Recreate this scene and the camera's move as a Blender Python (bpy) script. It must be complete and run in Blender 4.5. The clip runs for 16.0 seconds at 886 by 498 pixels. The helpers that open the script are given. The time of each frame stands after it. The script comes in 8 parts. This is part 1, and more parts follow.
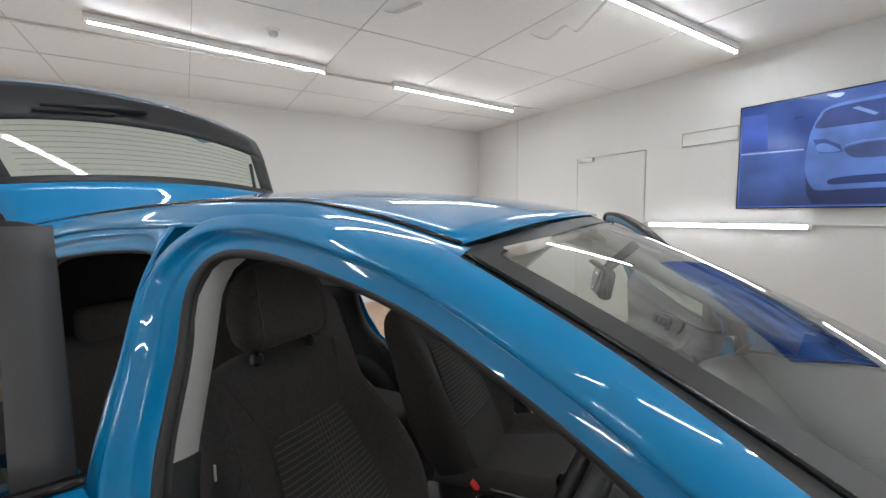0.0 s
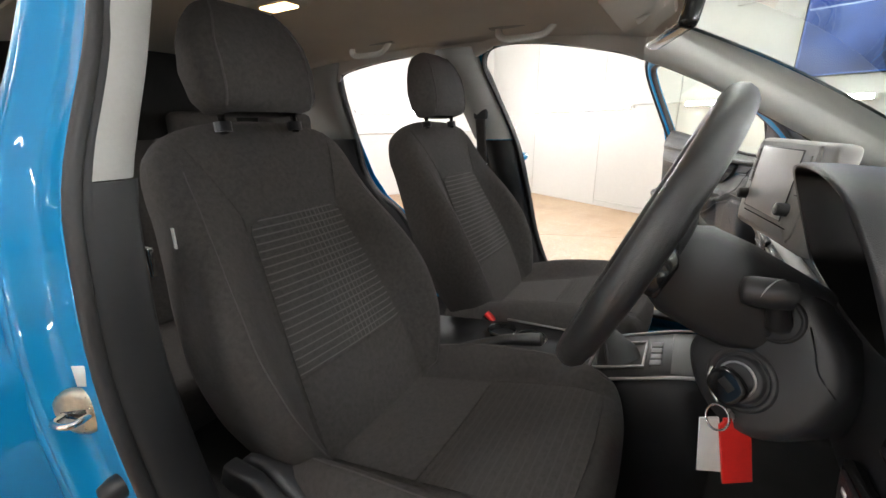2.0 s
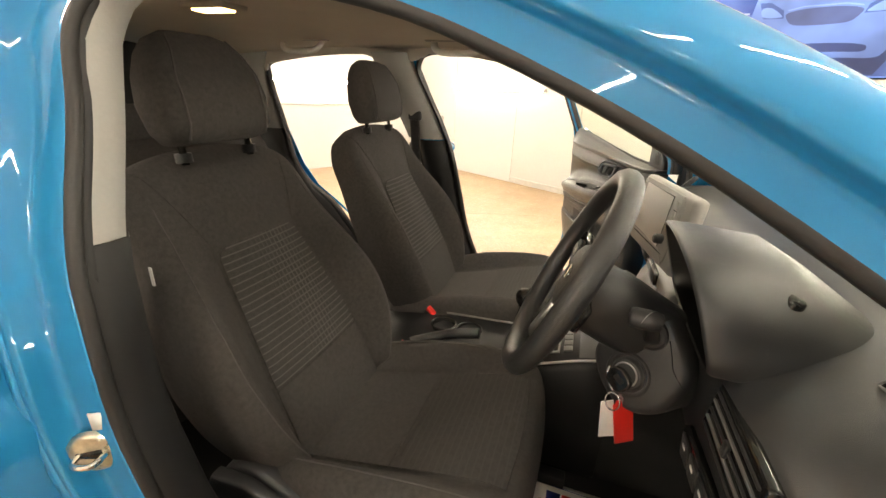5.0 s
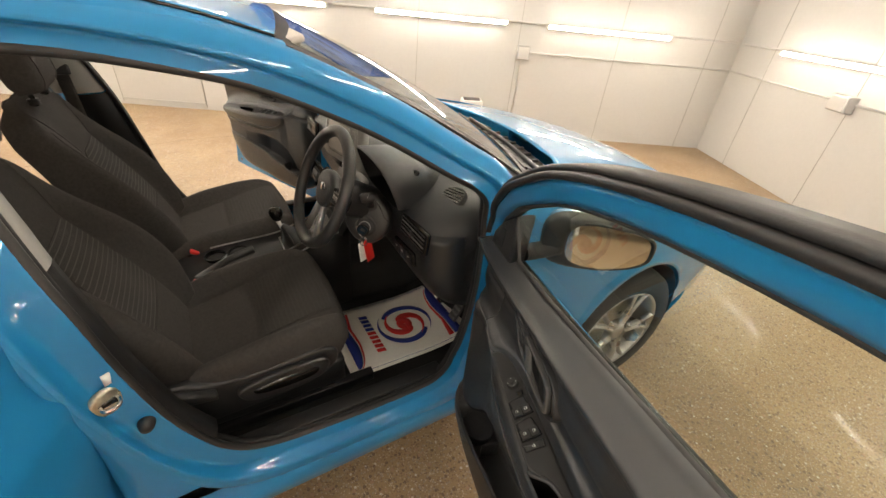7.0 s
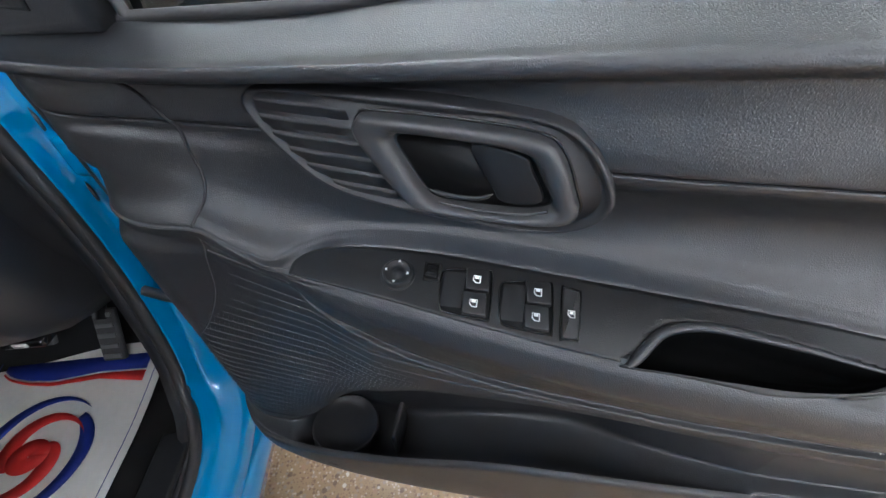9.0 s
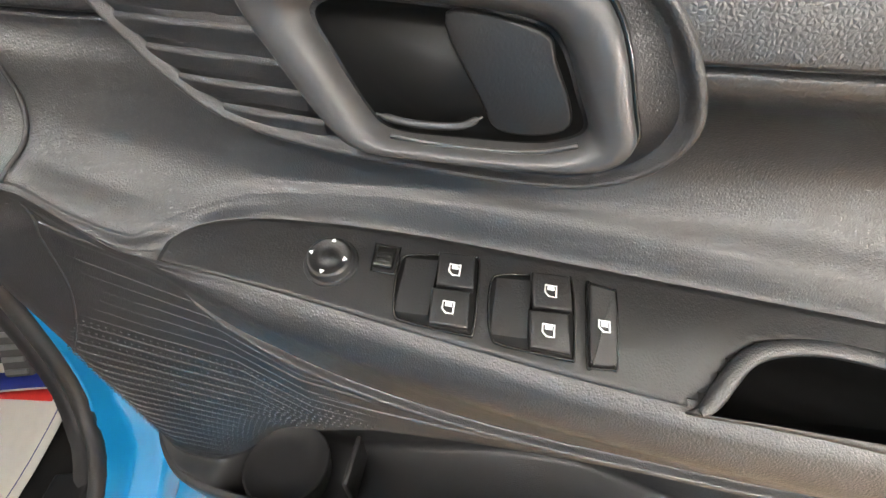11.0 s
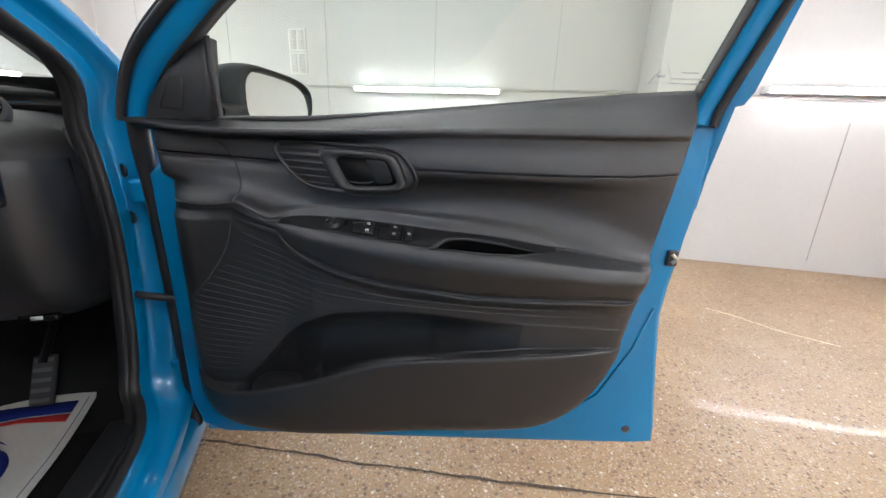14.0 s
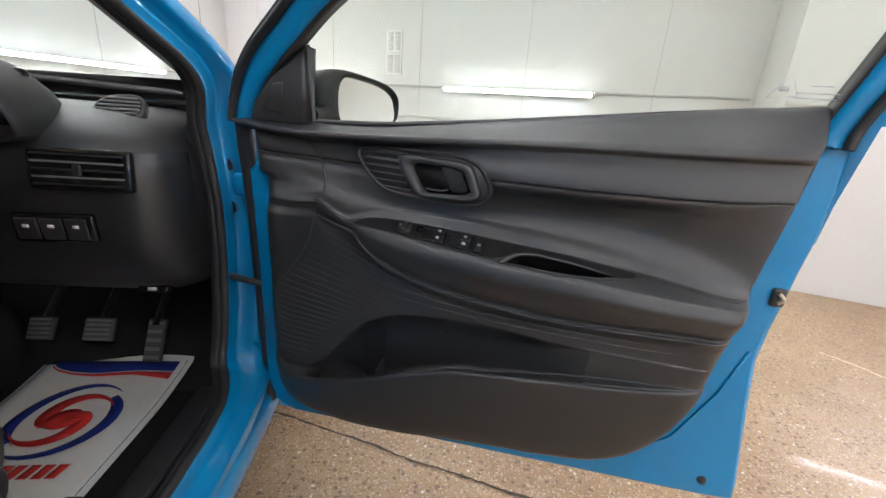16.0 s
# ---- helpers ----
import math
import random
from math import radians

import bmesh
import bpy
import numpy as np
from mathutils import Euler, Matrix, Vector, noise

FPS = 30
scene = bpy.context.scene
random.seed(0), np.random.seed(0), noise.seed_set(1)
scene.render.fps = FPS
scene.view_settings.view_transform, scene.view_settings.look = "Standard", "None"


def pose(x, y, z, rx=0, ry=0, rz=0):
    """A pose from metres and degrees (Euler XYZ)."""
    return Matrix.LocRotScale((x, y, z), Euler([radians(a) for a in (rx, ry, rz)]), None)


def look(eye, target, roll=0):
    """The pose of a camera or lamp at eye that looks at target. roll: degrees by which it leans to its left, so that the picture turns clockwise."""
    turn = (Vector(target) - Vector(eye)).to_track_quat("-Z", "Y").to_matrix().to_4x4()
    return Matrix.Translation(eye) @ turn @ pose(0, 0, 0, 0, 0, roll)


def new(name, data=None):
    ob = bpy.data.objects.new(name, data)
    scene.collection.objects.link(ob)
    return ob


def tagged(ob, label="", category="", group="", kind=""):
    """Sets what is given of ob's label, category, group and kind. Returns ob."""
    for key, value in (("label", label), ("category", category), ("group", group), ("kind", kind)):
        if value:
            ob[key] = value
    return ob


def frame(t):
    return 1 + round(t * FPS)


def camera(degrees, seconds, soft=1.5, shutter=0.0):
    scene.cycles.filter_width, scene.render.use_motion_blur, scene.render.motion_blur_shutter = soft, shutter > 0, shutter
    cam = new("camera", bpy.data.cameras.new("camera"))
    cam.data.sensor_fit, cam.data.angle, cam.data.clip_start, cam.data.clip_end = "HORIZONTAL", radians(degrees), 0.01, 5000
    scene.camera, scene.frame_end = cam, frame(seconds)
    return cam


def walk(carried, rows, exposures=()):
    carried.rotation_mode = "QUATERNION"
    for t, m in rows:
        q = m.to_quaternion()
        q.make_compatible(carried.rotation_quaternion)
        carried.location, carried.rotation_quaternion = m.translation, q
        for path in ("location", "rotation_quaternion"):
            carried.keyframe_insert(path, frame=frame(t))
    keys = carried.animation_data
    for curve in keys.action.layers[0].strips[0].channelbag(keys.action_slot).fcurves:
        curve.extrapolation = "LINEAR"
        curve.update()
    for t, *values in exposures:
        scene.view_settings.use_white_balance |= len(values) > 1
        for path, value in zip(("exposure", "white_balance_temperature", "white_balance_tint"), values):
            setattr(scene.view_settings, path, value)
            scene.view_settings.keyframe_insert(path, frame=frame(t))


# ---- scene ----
cam = camera(95.1, 16.0)

PATH = [
    (0, (-0.736, -1.064, 1.454), (-1.703, 0.678, 1.275), -0.8),
    (0.5, (-0.764, -1.018, 1.392), (-1.871, 0.63, 1.152), -3.1),
    (1, (-0.828, -0.968, 1.259), (-1.925, 0.651, 0.84), -2.7),
    (1.5, (-0.828, -0.949, 1.154), (-1.876, 0.668, 0.617), -1.9),
    (2, (-0.826, -0.932, 1.107), (-1.801, 0.71, 0.513), -0.5),
    (2.5, (-0.824, -0.93, 1.094), (-1.754, 0.729, 0.474), 0.2),
    (3, (-0.825, -0.923, 1.097), (-1.721, 0.752, 0.472), 0.6),
    (3.2, (-0.825, -0.924, 1.098), (-1.716, 0.755, 0.475), 0.6),
    (5.5, (-0.896, -1.145, 1.341), (-1.217, 0.654, 0.529), 3.6),
    (6, (-0.98, -1.302, 1.433), (-0.913, 0.482, 0.531), 4.8),
    (6.5, (-1.064, -1.482, 1.476), (-0.58, 0.191, 0.493), 5.2),
    (7, (-1.166, -1.563, 1.52), (-0.24, -0.148, 0.451), 5.8),
    (7.5, (-1.216, -1.514, 1.54), (0.102, -0.549, 0.387), 6.2),
    (8, (-1.209, -1.414, 1.437), (0.239, -0.961, 0.134), 1.6),
    (8.5, (-1.065, -1.26, 1.227), (0.414, -1.147, -0.114), -2.7),
    (8.7, (-1.001, -1.214, 1.138), (0.496, -1.176, -0.188), -4.0),
    (9, (-0.915, -1.189, 1.041), (0.565, -1.219, -0.304), -4.3),
    (9.2, (-0.879, -1.188, 0.994), (0.583, -1.261, -0.368), -3.3),
    (11.3, (-0.841, -1.202, 0.942), (0.681, -1.346, -0.347), -0.1),
    (11.5, (-0.851, -1.192, 0.938), (0.761, -1.397, -0.229), 1.5),
    (12, (-0.892, -1.198, 0.975), (0.764, -1.452, -0.118), 0.8),
    (12.5, (-1.088, -1.188, 0.998), (0.668, -1.535, 0.107), 1.0),
    (13, (-1.337, -1.15, 0.984), (0.473, -1.596, 0.259), 1.4),
    (13.5, (-1.397, -1.145, 0.986), (0.432, -1.651, 0.355), 1.8),
    (14, (-1.41, -1.151, 0.985), (0.423, -1.684, 0.388), 2.2),
    (14.5, (-1.41, -1.147, 0.984), (0.423, -1.68, 0.387), 2.5),
    (15, (-1.409, -1.148, 0.983), (0.435, -1.638, 0.382), 2.8),
    (15.5, (-1.404, -1.149, 0.987), (0.459, -1.55, 0.381), 3.3),
    (16, (-1.397, -1.164, 1.002), (0.498, -1.333, 0.384), 4.0),
]
EXPO = [
    (0.0, -0.05, 6000, 8), (0.8, 0.0, 6000, 8), (1.5, 0.70, 6100, 8), (3.0, 1.42, 6900, 10), (5.5, 1.25, 8150, 9), (6.5, 0.82, 7800, 10), (7.5, 0.72, 7550, 12),
    (8.0, 0.88, 7000, 5), (8.5, 1.15, 6150, 6), (9.0, 1.5, 5600, 10), (11.5, 2.95, 6900, 10), (12.5, 3.38, 6800, 8), (13.0, 2.27, 7900, 8), (13.5, 1.4, 6900, 8),
    (14.0, 1.0, 6000, 11), (16.0, 1.02, 6050, 12),
]
walk(cam, [(t, look(eye, target, roll)) for t, eye, target, roll in PATH], EXPO)

# ---- light: fluorescent battens only, in a closed windowless bay ----
world = bpy.data.worlds.new("world")
world.use_nodes = True
world.node_tree.nodes["Background"].inputs[0].default_value = (0.8, 0.85, 0.9, 1)
world.node_tree.nodes["Background"].inputs[1].default_value = 0.05
scene.world = world
TUBE_STRENGTH = 77.0


# ---- materials ----
def material(name, col, rough=0.5, metal=0.0, var=0.12, scale=8.0, fine=160.0, bump=0.0, bscale=300.0, coat=0.0,
             col2=None, rvar=0.08, spec=0.5, leather=0.0):
    """Principled material with variation at two scales and fine relief."""
    m = bpy.data.materials.new(name)
    m.use_nodes = True
    nt = m.node_tree
    n, l = nt.nodes, nt.links
    p = n["Principled BSDF"]
    co = n.new("ShaderNodeTexCoord")
    big, small = n.new("ShaderNodeTexNoise"), n.new("ShaderNodeTexNoise")
    big.inputs["Scale"].default_value, small.inputs["Scale"].default_value = scale, fine
    big.inputs["Detail"].default_value = 4
    for k in (big, small):
        l.new(co.outputs["Object"], k.inputs["Vector"])
    mixn = n.new("ShaderNodeMix")
    mixn.inputs["Factor"].default_value = 0.4
    l.new(big.outputs["Fac"], mixn.inputs["A"])
    l.new(small.outputs["Fac"], mixn.inputs["B"])
    ramp = n.new("ShaderNodeValToRGB")
    e = ramp.color_ramp.elements
    e[0].position, e[1].position = 0.3, 0.7
    dark = tuple(c * (1 - var) for c in col)
    light = tuple(min(1, c * (1 + var)) for c in (col2 or col))
    e[0].color, e[1].color = (*dark, 1), (*light, 1)
    l.new(mixn.outputs["Result"], ramp.inputs["Fac"])
    l.new(ramp.outputs["Color"], p.inputs["Base Color"])
    rr = n.new("ShaderNodeMapRange")
    rr.inputs["To Min"].default_value, rr.inputs["To Max"].default_value = max(0.02, rough - rvar), min(1, rough + rvar)
    l.new(big.outputs["Fac"], rr.inputs["Value"])
    l.new(rr.outputs["Result"], p.inputs["Roughness"])
    p.inputs["Metallic"].default_value = metal
    p.inputs["Specular IOR Level"].default_value = spec
    p.inputs["Coat Weight"].default_value = coat
    p.inputs["Coat Roughness"].default_value = 0.03
    if bump:
        t = n.new("ShaderNodeTexNoise")
        t.inputs["Scale"].default_value = bscale
        t.inputs["Detail"].default_value = 3
        l.new(co.outputs["Object"], t.inputs["Vector"])
        b = n.new("ShaderNodeBump")
        b.inputs["Strength"].default_value, b.inputs["Distance"].default_value = bump, 0.002
        l.new(t.outputs["Fac"], b.inputs["Height"])
        l.new(b.outputs["Normal"], p.inputs["Normal"])
    if leather:
        t = n.new("ShaderNodeTexVoronoi")
        t.feature = "DISTANCE_TO_EDGE"
        t.inputs["Scale"].default_value = leather
        wob = n.new("ShaderNodeTexNoise")
        wob.inputs["Scale"].default_value = leather * 0.8
        mv = n.new("ShaderNodeMix")
        mv.data_type = "VECTOR"
        mv.inputs["Factor"].default_value = 0.0015
        l.new(co.outputs["Object"], wob.inputs["Vector"])
        l.new(co.outputs["Object"], mv.inputs["A"])
        l.new(wob.outputs["Color"], mv.inputs["B"])
        l.new(mv.outputs["Result"], t.inputs["Vector"])
        b = n.new("ShaderNodeBump")
        b.inputs["Strength"].default_value, b.inputs["Distance"].default_value = 0.34, 0.0012
        l.new(t.outputs["Distance"], b.inputs["Height"])
        l.new(b.outputs["Normal"], p.inputs["Normal"])
    return m


def glow(name, col, strength):
    m = bpy.data.materials.new(name)
    m.use_nodes = True
    p = m.node_tree.nodes["Principled BSDF"]
    p.inputs["Base Color"].default_value = (*col, 1)
    p.inputs["Emission Color"].default_value = (*col, 1)
    p.inputs["Emission Strength"].default_value = strength
    return m


def glass_mat(name, tint, rough=0.0, base=0.07, power=5.0):
    """Thin clear glazing: sees straight through, with a mirror gloss at grazing angles."""
    m = bpy.data.materials.new(name)
    m.use_nodes = True
    nt = m.node_tree
    n, l = nt.nodes, nt.links
    n.remove(n["Principled BSDF"])
    out = n["Material Output"]
    tr, gl, mx, fr = (n.new("ShaderNodeBsdfTransparent"), n.new("ShaderNodeBsdfGlossy"), n.new("ShaderNodeMixShader"),
                      n.new("ShaderNodeLayerWeight"))
    pw, sc = n.new("ShaderNodeMath"), n.new("ShaderNodeMath")
    pw.operation, sc.operation = "POWER", "MULTIPLY_ADD"
    pw.inputs[1].default_value, sc.inputs[1].default_value, sc.inputs[2].default_value = power, 0.9, base
    tr.inputs[0].default_value = (*tint, 1)
    gl.inputs["Roughness"].default_value = rough
    l.new(fr.outputs["Facing"], pw.inputs[0])
    l.new(pw.outputs[0], sc.inputs[0])
    l.new(sc.outputs[0], mx.inputs[0])
    l.new(tr.outputs[0], mx.inputs[1])
    l.new(gl.outputs[0], mx.inputs[2])
    l.new(mx.outputs[0], out.inputs["Surface"])
    return m


PAINT = material("blue_paint", (0.005, 0.21, 0.46), 0.38, 0.0, var=0.05, scale=3, fine=900, coat=1.0, rvar=0.03, spec=0.15)
BLACKPLASTIC = material("black_plastic", (0.021, 0.021, 0.0225), 0.40, var=0.12, leather=900, spec=0.6)
SOFTTRIM = material("soft_black_trim", (0.020, 0.0205, 0.022), 0.37, var=0.10, leather=620, spec=0.7)
DARKPLASTIC = material("dark_plastic", (0.013, 0.013, 0.014), 0.5, var=0.15, bump=0.15, bscale=900, spec=0.4)
GLOSSBLACK = material("gloss_black", (0.01, 0.01, 0.01), 0.12, var=0.1, rvar=0.04)
RUBBER = material("rubber_seal", (0.022, 0.021, 0.021), 0.5, var=0.2, bump=0.15, spec=0.5)
FABRIC = material("seat_fabric", (0.062, 0.057, 0.054), 0.85, var=0.30, scale=110, fine=520, bump=1.0, bscale=900, spec=0.3)
CARPET = material("carpet", (0.025, 0.025, 0.025), 0.95, var=0.3, fine=600, bump=1.0, bscale=900, spec=0.2)
HEADLINER = material("headliner", (0.55, 0.51, 0.46), 0.9, var=0.06, fine=500, bump=0.3, bscale=900)
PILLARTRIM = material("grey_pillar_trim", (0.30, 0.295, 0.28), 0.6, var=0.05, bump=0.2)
# paler copy of the grey trim, with stronger light painted into its colour
BRIGHTTRIM = material("brightened_pillar_trim", (0.66, 0.66, 0.62), 0.6, var=0.05, bump=0.2)
SATIN = material("satin_silver", (0.5, 0.5, 0.5), 0.3, 0.8, var=0.06)
CHROME = material("chrome", (0.75, 0.75, 0.73), 0.12, 1.0, var=0.05)
ZINC = material("zinc", (0.55, 0.52, 0.42), 0.3, 1.0, var=0.25, scale=40)
REDPL = material("red_plastic", (0.75, 0.03, 0.025), 0.35, var=0.06)
WHITEPL = material("white_plastic", (0.78, 0.78, 0.76), 0.45, var=0.04)
GREYTRIM = material("grey_trim", (0.14, 0.14, 0.14), 0.4, var=0.1)
TYRE = material("tyre_rubber", (0.02, 0.02, 0.02), 0.8, var=0.3, bump=0.4)
ALLOY = material("alloy", (0.5, 0.5, 0.5), 0.28, 0.9, var=0.1)
GLASS = glass_mat("clear_glass", (0.80, 0.87, 0.80))
SCREENGLASS = glass_mat("windscreen_glass", (0.80, 0.87, 0.82), base=0.10, power=3.6)
PRIVACY = glass_mat("rear_glass", (0.16, 0.17, 0.165), base=0.08, power=4.0)
MIRROR = material("mirror_glass", (0.9, 0.9, 0.9), 0.02, 1.0, var=0.0, rvar=0.0)


# ---- mesh helpers ----
def part(name, bm, mat_, parent=None, label="", smooth=True, thick=0.0, bevel=0.0, sub=0):
    """Links a bmesh as one mesh object under a thing or a part."""
    me = bpy.data.meshes.new(name)
    bm.to_mesh(me)
    bm.free()
    if smooth:
        me.shade_smooth()
    ob = new(name, me)
    me.materials.append(mat_)
    if thick:
        s = ob.modifiers.new("solid", "SOLIDIFY")
        s.thickness, s.offset = thick, 0.0
    if bevel:
        b = ob.modifiers.new("bevel", "BEVEL")
        b.width, b.segments, b.limit_method, b.angle_limit = bevel, 2, "ANGLE", radians(40)
    if sub:
        s = ob.modifiers.new("sub", "SUBSURF")
        s.levels = s.render_levels = sub
    if parent:
        ob.parent = parent
    if label:
        ob["label"] = label
    return ob


def grid(rows, cu=False, cv=False, bm=None):
    """A sheet of quads through rows of points; cu closes each row, cv closes the rows."""
    bm = bm or bmesh.new()
    vs = [[bm.verts.new(p) for p in r] for r in rows]
    nr, nc = len(vs), len(vs[0])
    for i in range(nr if cv else nr - 1):
        for j in range(nc if cu else nc - 1):
            a, b, c, d = vs[i][j], vs[i][(j + 1) % nc], vs[(i + 1) % nr][(j + 1) % nc], vs[(i + 1) % nr][j]
            try:
                bm.faces.new((a, b, c, d))
            except ValueError:
                pass
    return bm


def fixed(bm):
    bmesh.ops.remove_doubles(bm, verts=bm.verts[:], dist=1e-5)
    bmesh.ops.recalc_face_normals(bm, faces=bm.faces[:])
    return bm


def curve(pts, n, closed=False):
    """n points along a smooth curve through pts."""
    P = [Vector(p) for p in pts]
    m = len(P)
    segs = m if closed else m - 1
    out = []
    for k in range(n):
        s = k * segs / (n if closed else n - 1)
        i = min(int(s), segs - 1)
        t = s - i
        if closed:
            a, b, c, d = P[(i - 1) % m], P[i % m], P[(i + 1) % m], P[(i + 2) % m]
        else:
            a, b, c, d = P[max(i - 1, 0)], P[i], P[i + 1], P[min(i + 2, m - 1)]
        out.append(0.5 * (2 * b + (c - a) * t + (2 * a - 5 * b + 4 * c - d) * t * t + (3 * b - a - 3 * c + d) * t ** 3))
    return out


def sweep(pts, r, closed=False, n=8, flat=1.0, up=None, bm=None):
    """A tube of radius r (a number, or one per point) along pts; flat squeezes it along the second axis."""
    bm = bm or bmesh.new()
    P = [Vector(p) for p in pts]
    rows, nrm = [], Vector(up or (0.13, 0.21, 0.97))
    for i, p in enumerate(P):
        a = P[i - 1] if (i or closed) else p
        b = P[(i + 1) % len(P)] if (i < len(P) - 1 or closed) else p
        t = (b - a).normalized()
        nrm = (nrm - t * nrm.dot(t)).normalized() if up is None else (Vector(up) - t * Vector(up).dot(t)).normalized()
        bi = t.cross(nrm)
        rr = r[i] if hasattr(r, "__len__") else r
        rows.append([p + rr * (math.cos(2 * math.pi * k / n) * bi + flat * math.sin(2 * math.pi * k / n) * nrm) for k in range(n)])
    grid(rows, cu=True, cv=closed, bm=bm)
    if not closed:
        for row in (0, -1):
            bm.verts.ensure_lookup_table()
            vs = [v for v in bm.verts if any((v.co - q).length < 1e-7 for q in rows[row])]
            if len(vs) == n:
                c = sum((v.co for v in vs), Vector()) / n
                vs.sort(key=lambda v: 0)
                try:
                    bm.faces.new([min(vs, key=lambda v, q=q: (v.co - q).length) for q in rows[row]])
                except ValueError:
                    pass
    return bm


def rbox(c, s, bev=0.004, seg=2, m=None, bm=None):
    """A box with rounded edges: centre, size."""
    bm2 = bmesh.new()
    bmesh.ops.create_cube(bm2, size=1.0, matrix=Matrix.Diagonal((*s, 1)))
    if bev:
        bmesh.ops.bevel(bm2, geom=bm2.edges[:], offset=min(bev, 0.45 * min(s)), segments=seg, profile=0.6, affect="EDGES")
    bmesh.ops.transform(bm2, matrix=(m or Matrix()) @ Matrix.Translation(c), verts=bm2.verts[:])
    return bm2


def slab(pts, lo, hi, m=None, bev=0.0, seg=2):
    """A flat outline (u, v) made thick from lo to hi along the third axis, by the matrix m."""
    bm = bmesh.new()
    vs = [bm.verts.new((p[0], p[1], lo)) for p in pts]
    f = bm.faces.new(vs)
    r = bmesh.ops.extrude_face_region(bm, geom=[f])
    top = [g for g in r["geom"] if isinstance(g, bmesh.types.BMVert)]
    for v in top:
        v.co.z = hi
    bmesh.ops.recalc_face_normals(bm, faces=bm.faces[:])
    if bev:
        es = [e for e in bm.edges if abs(e.verts[0].co.z - e.verts[1].co.z) < 1e-6]
        bmesh.ops.bevel(bm, geom=es, offset=bev, segments=seg, profile=0.6, affect="EDGES")
    if m:
        bmesh.ops.transform(bm, matrix=m, verts=bm.verts[:])
    return bm


def lathe(profile, m, n=32):
    """Turns (radius, height) pairs round the z axis of m."""
    rows = [[m @ Vector((r * math.cos(2 * math.pi * k / n), r * math.sin(2 * math.pi * k / n), h)) for k in range(n)] for r, h in profile]
    return fixed(grid(rows, cu=True))


def axes(o, x, y, z):
    return Matrix(((x[0], y[0], z[0], o[0]), (x[1], y[1], z[1], o[1]), (x[2], y[2], z[2], o[2]), (0, 0, 0, 1)))


def interp(x, xs, ys):
    return float(np.interp(x, xs, ys))


def smooth_table(us, vs):
    """A monotone cubic through a table of values."""
    x, y = np.array(us, float), np.array(vs, float)
    h, d = np.diff(x), np.diff(y) / np.diff(x)
    m = np.zeros(len(x))
    m[0], m[-1] = d[0], d[-1]
    for i in range(1, len(x) - 1):
        if d[i - 1] * d[i] > 0:
            w1, w2 = 2 * h[i] + h[i - 1], h[i] + 2 * h[i - 1]
            m[i] = (w1 + w2) / (w1 / d[i - 1] + w2 / d[i])

    def at(q):
        q = min(max(float(q), x[0]), x[-1])
        i = min(int(np.searchsorted(x, q, side="right")) - 1, len(x) - 2)
        t = (q - x[i]) / h[i]
        return float((1 + 2 * t) * (1 - t) ** 2 * y[i] + t * (1 - t) ** 2 * h[i] * m[i] + t * t * (3 - 2 * t) * y[i + 1] + t * t * (t - 1) * h[i] * m[i + 1])
    return at


# ---- the bay: a runs along the screen wall from the corner, b along the vent wall ----
CORNER = Vector((4.723, 1.341, 0))
A, B = Vector((-0.878, 0.479, 0)).normalized(), Vector((-0.479, -0.878, 0)).normalized()
ROOM = axes(CORNER, A, B, (0, 0, 1))
LEN_A, LEN_B, HIGH, STEP_B, STEP_A = 9.84, 9.2, 2.95, 5.93, 0.72


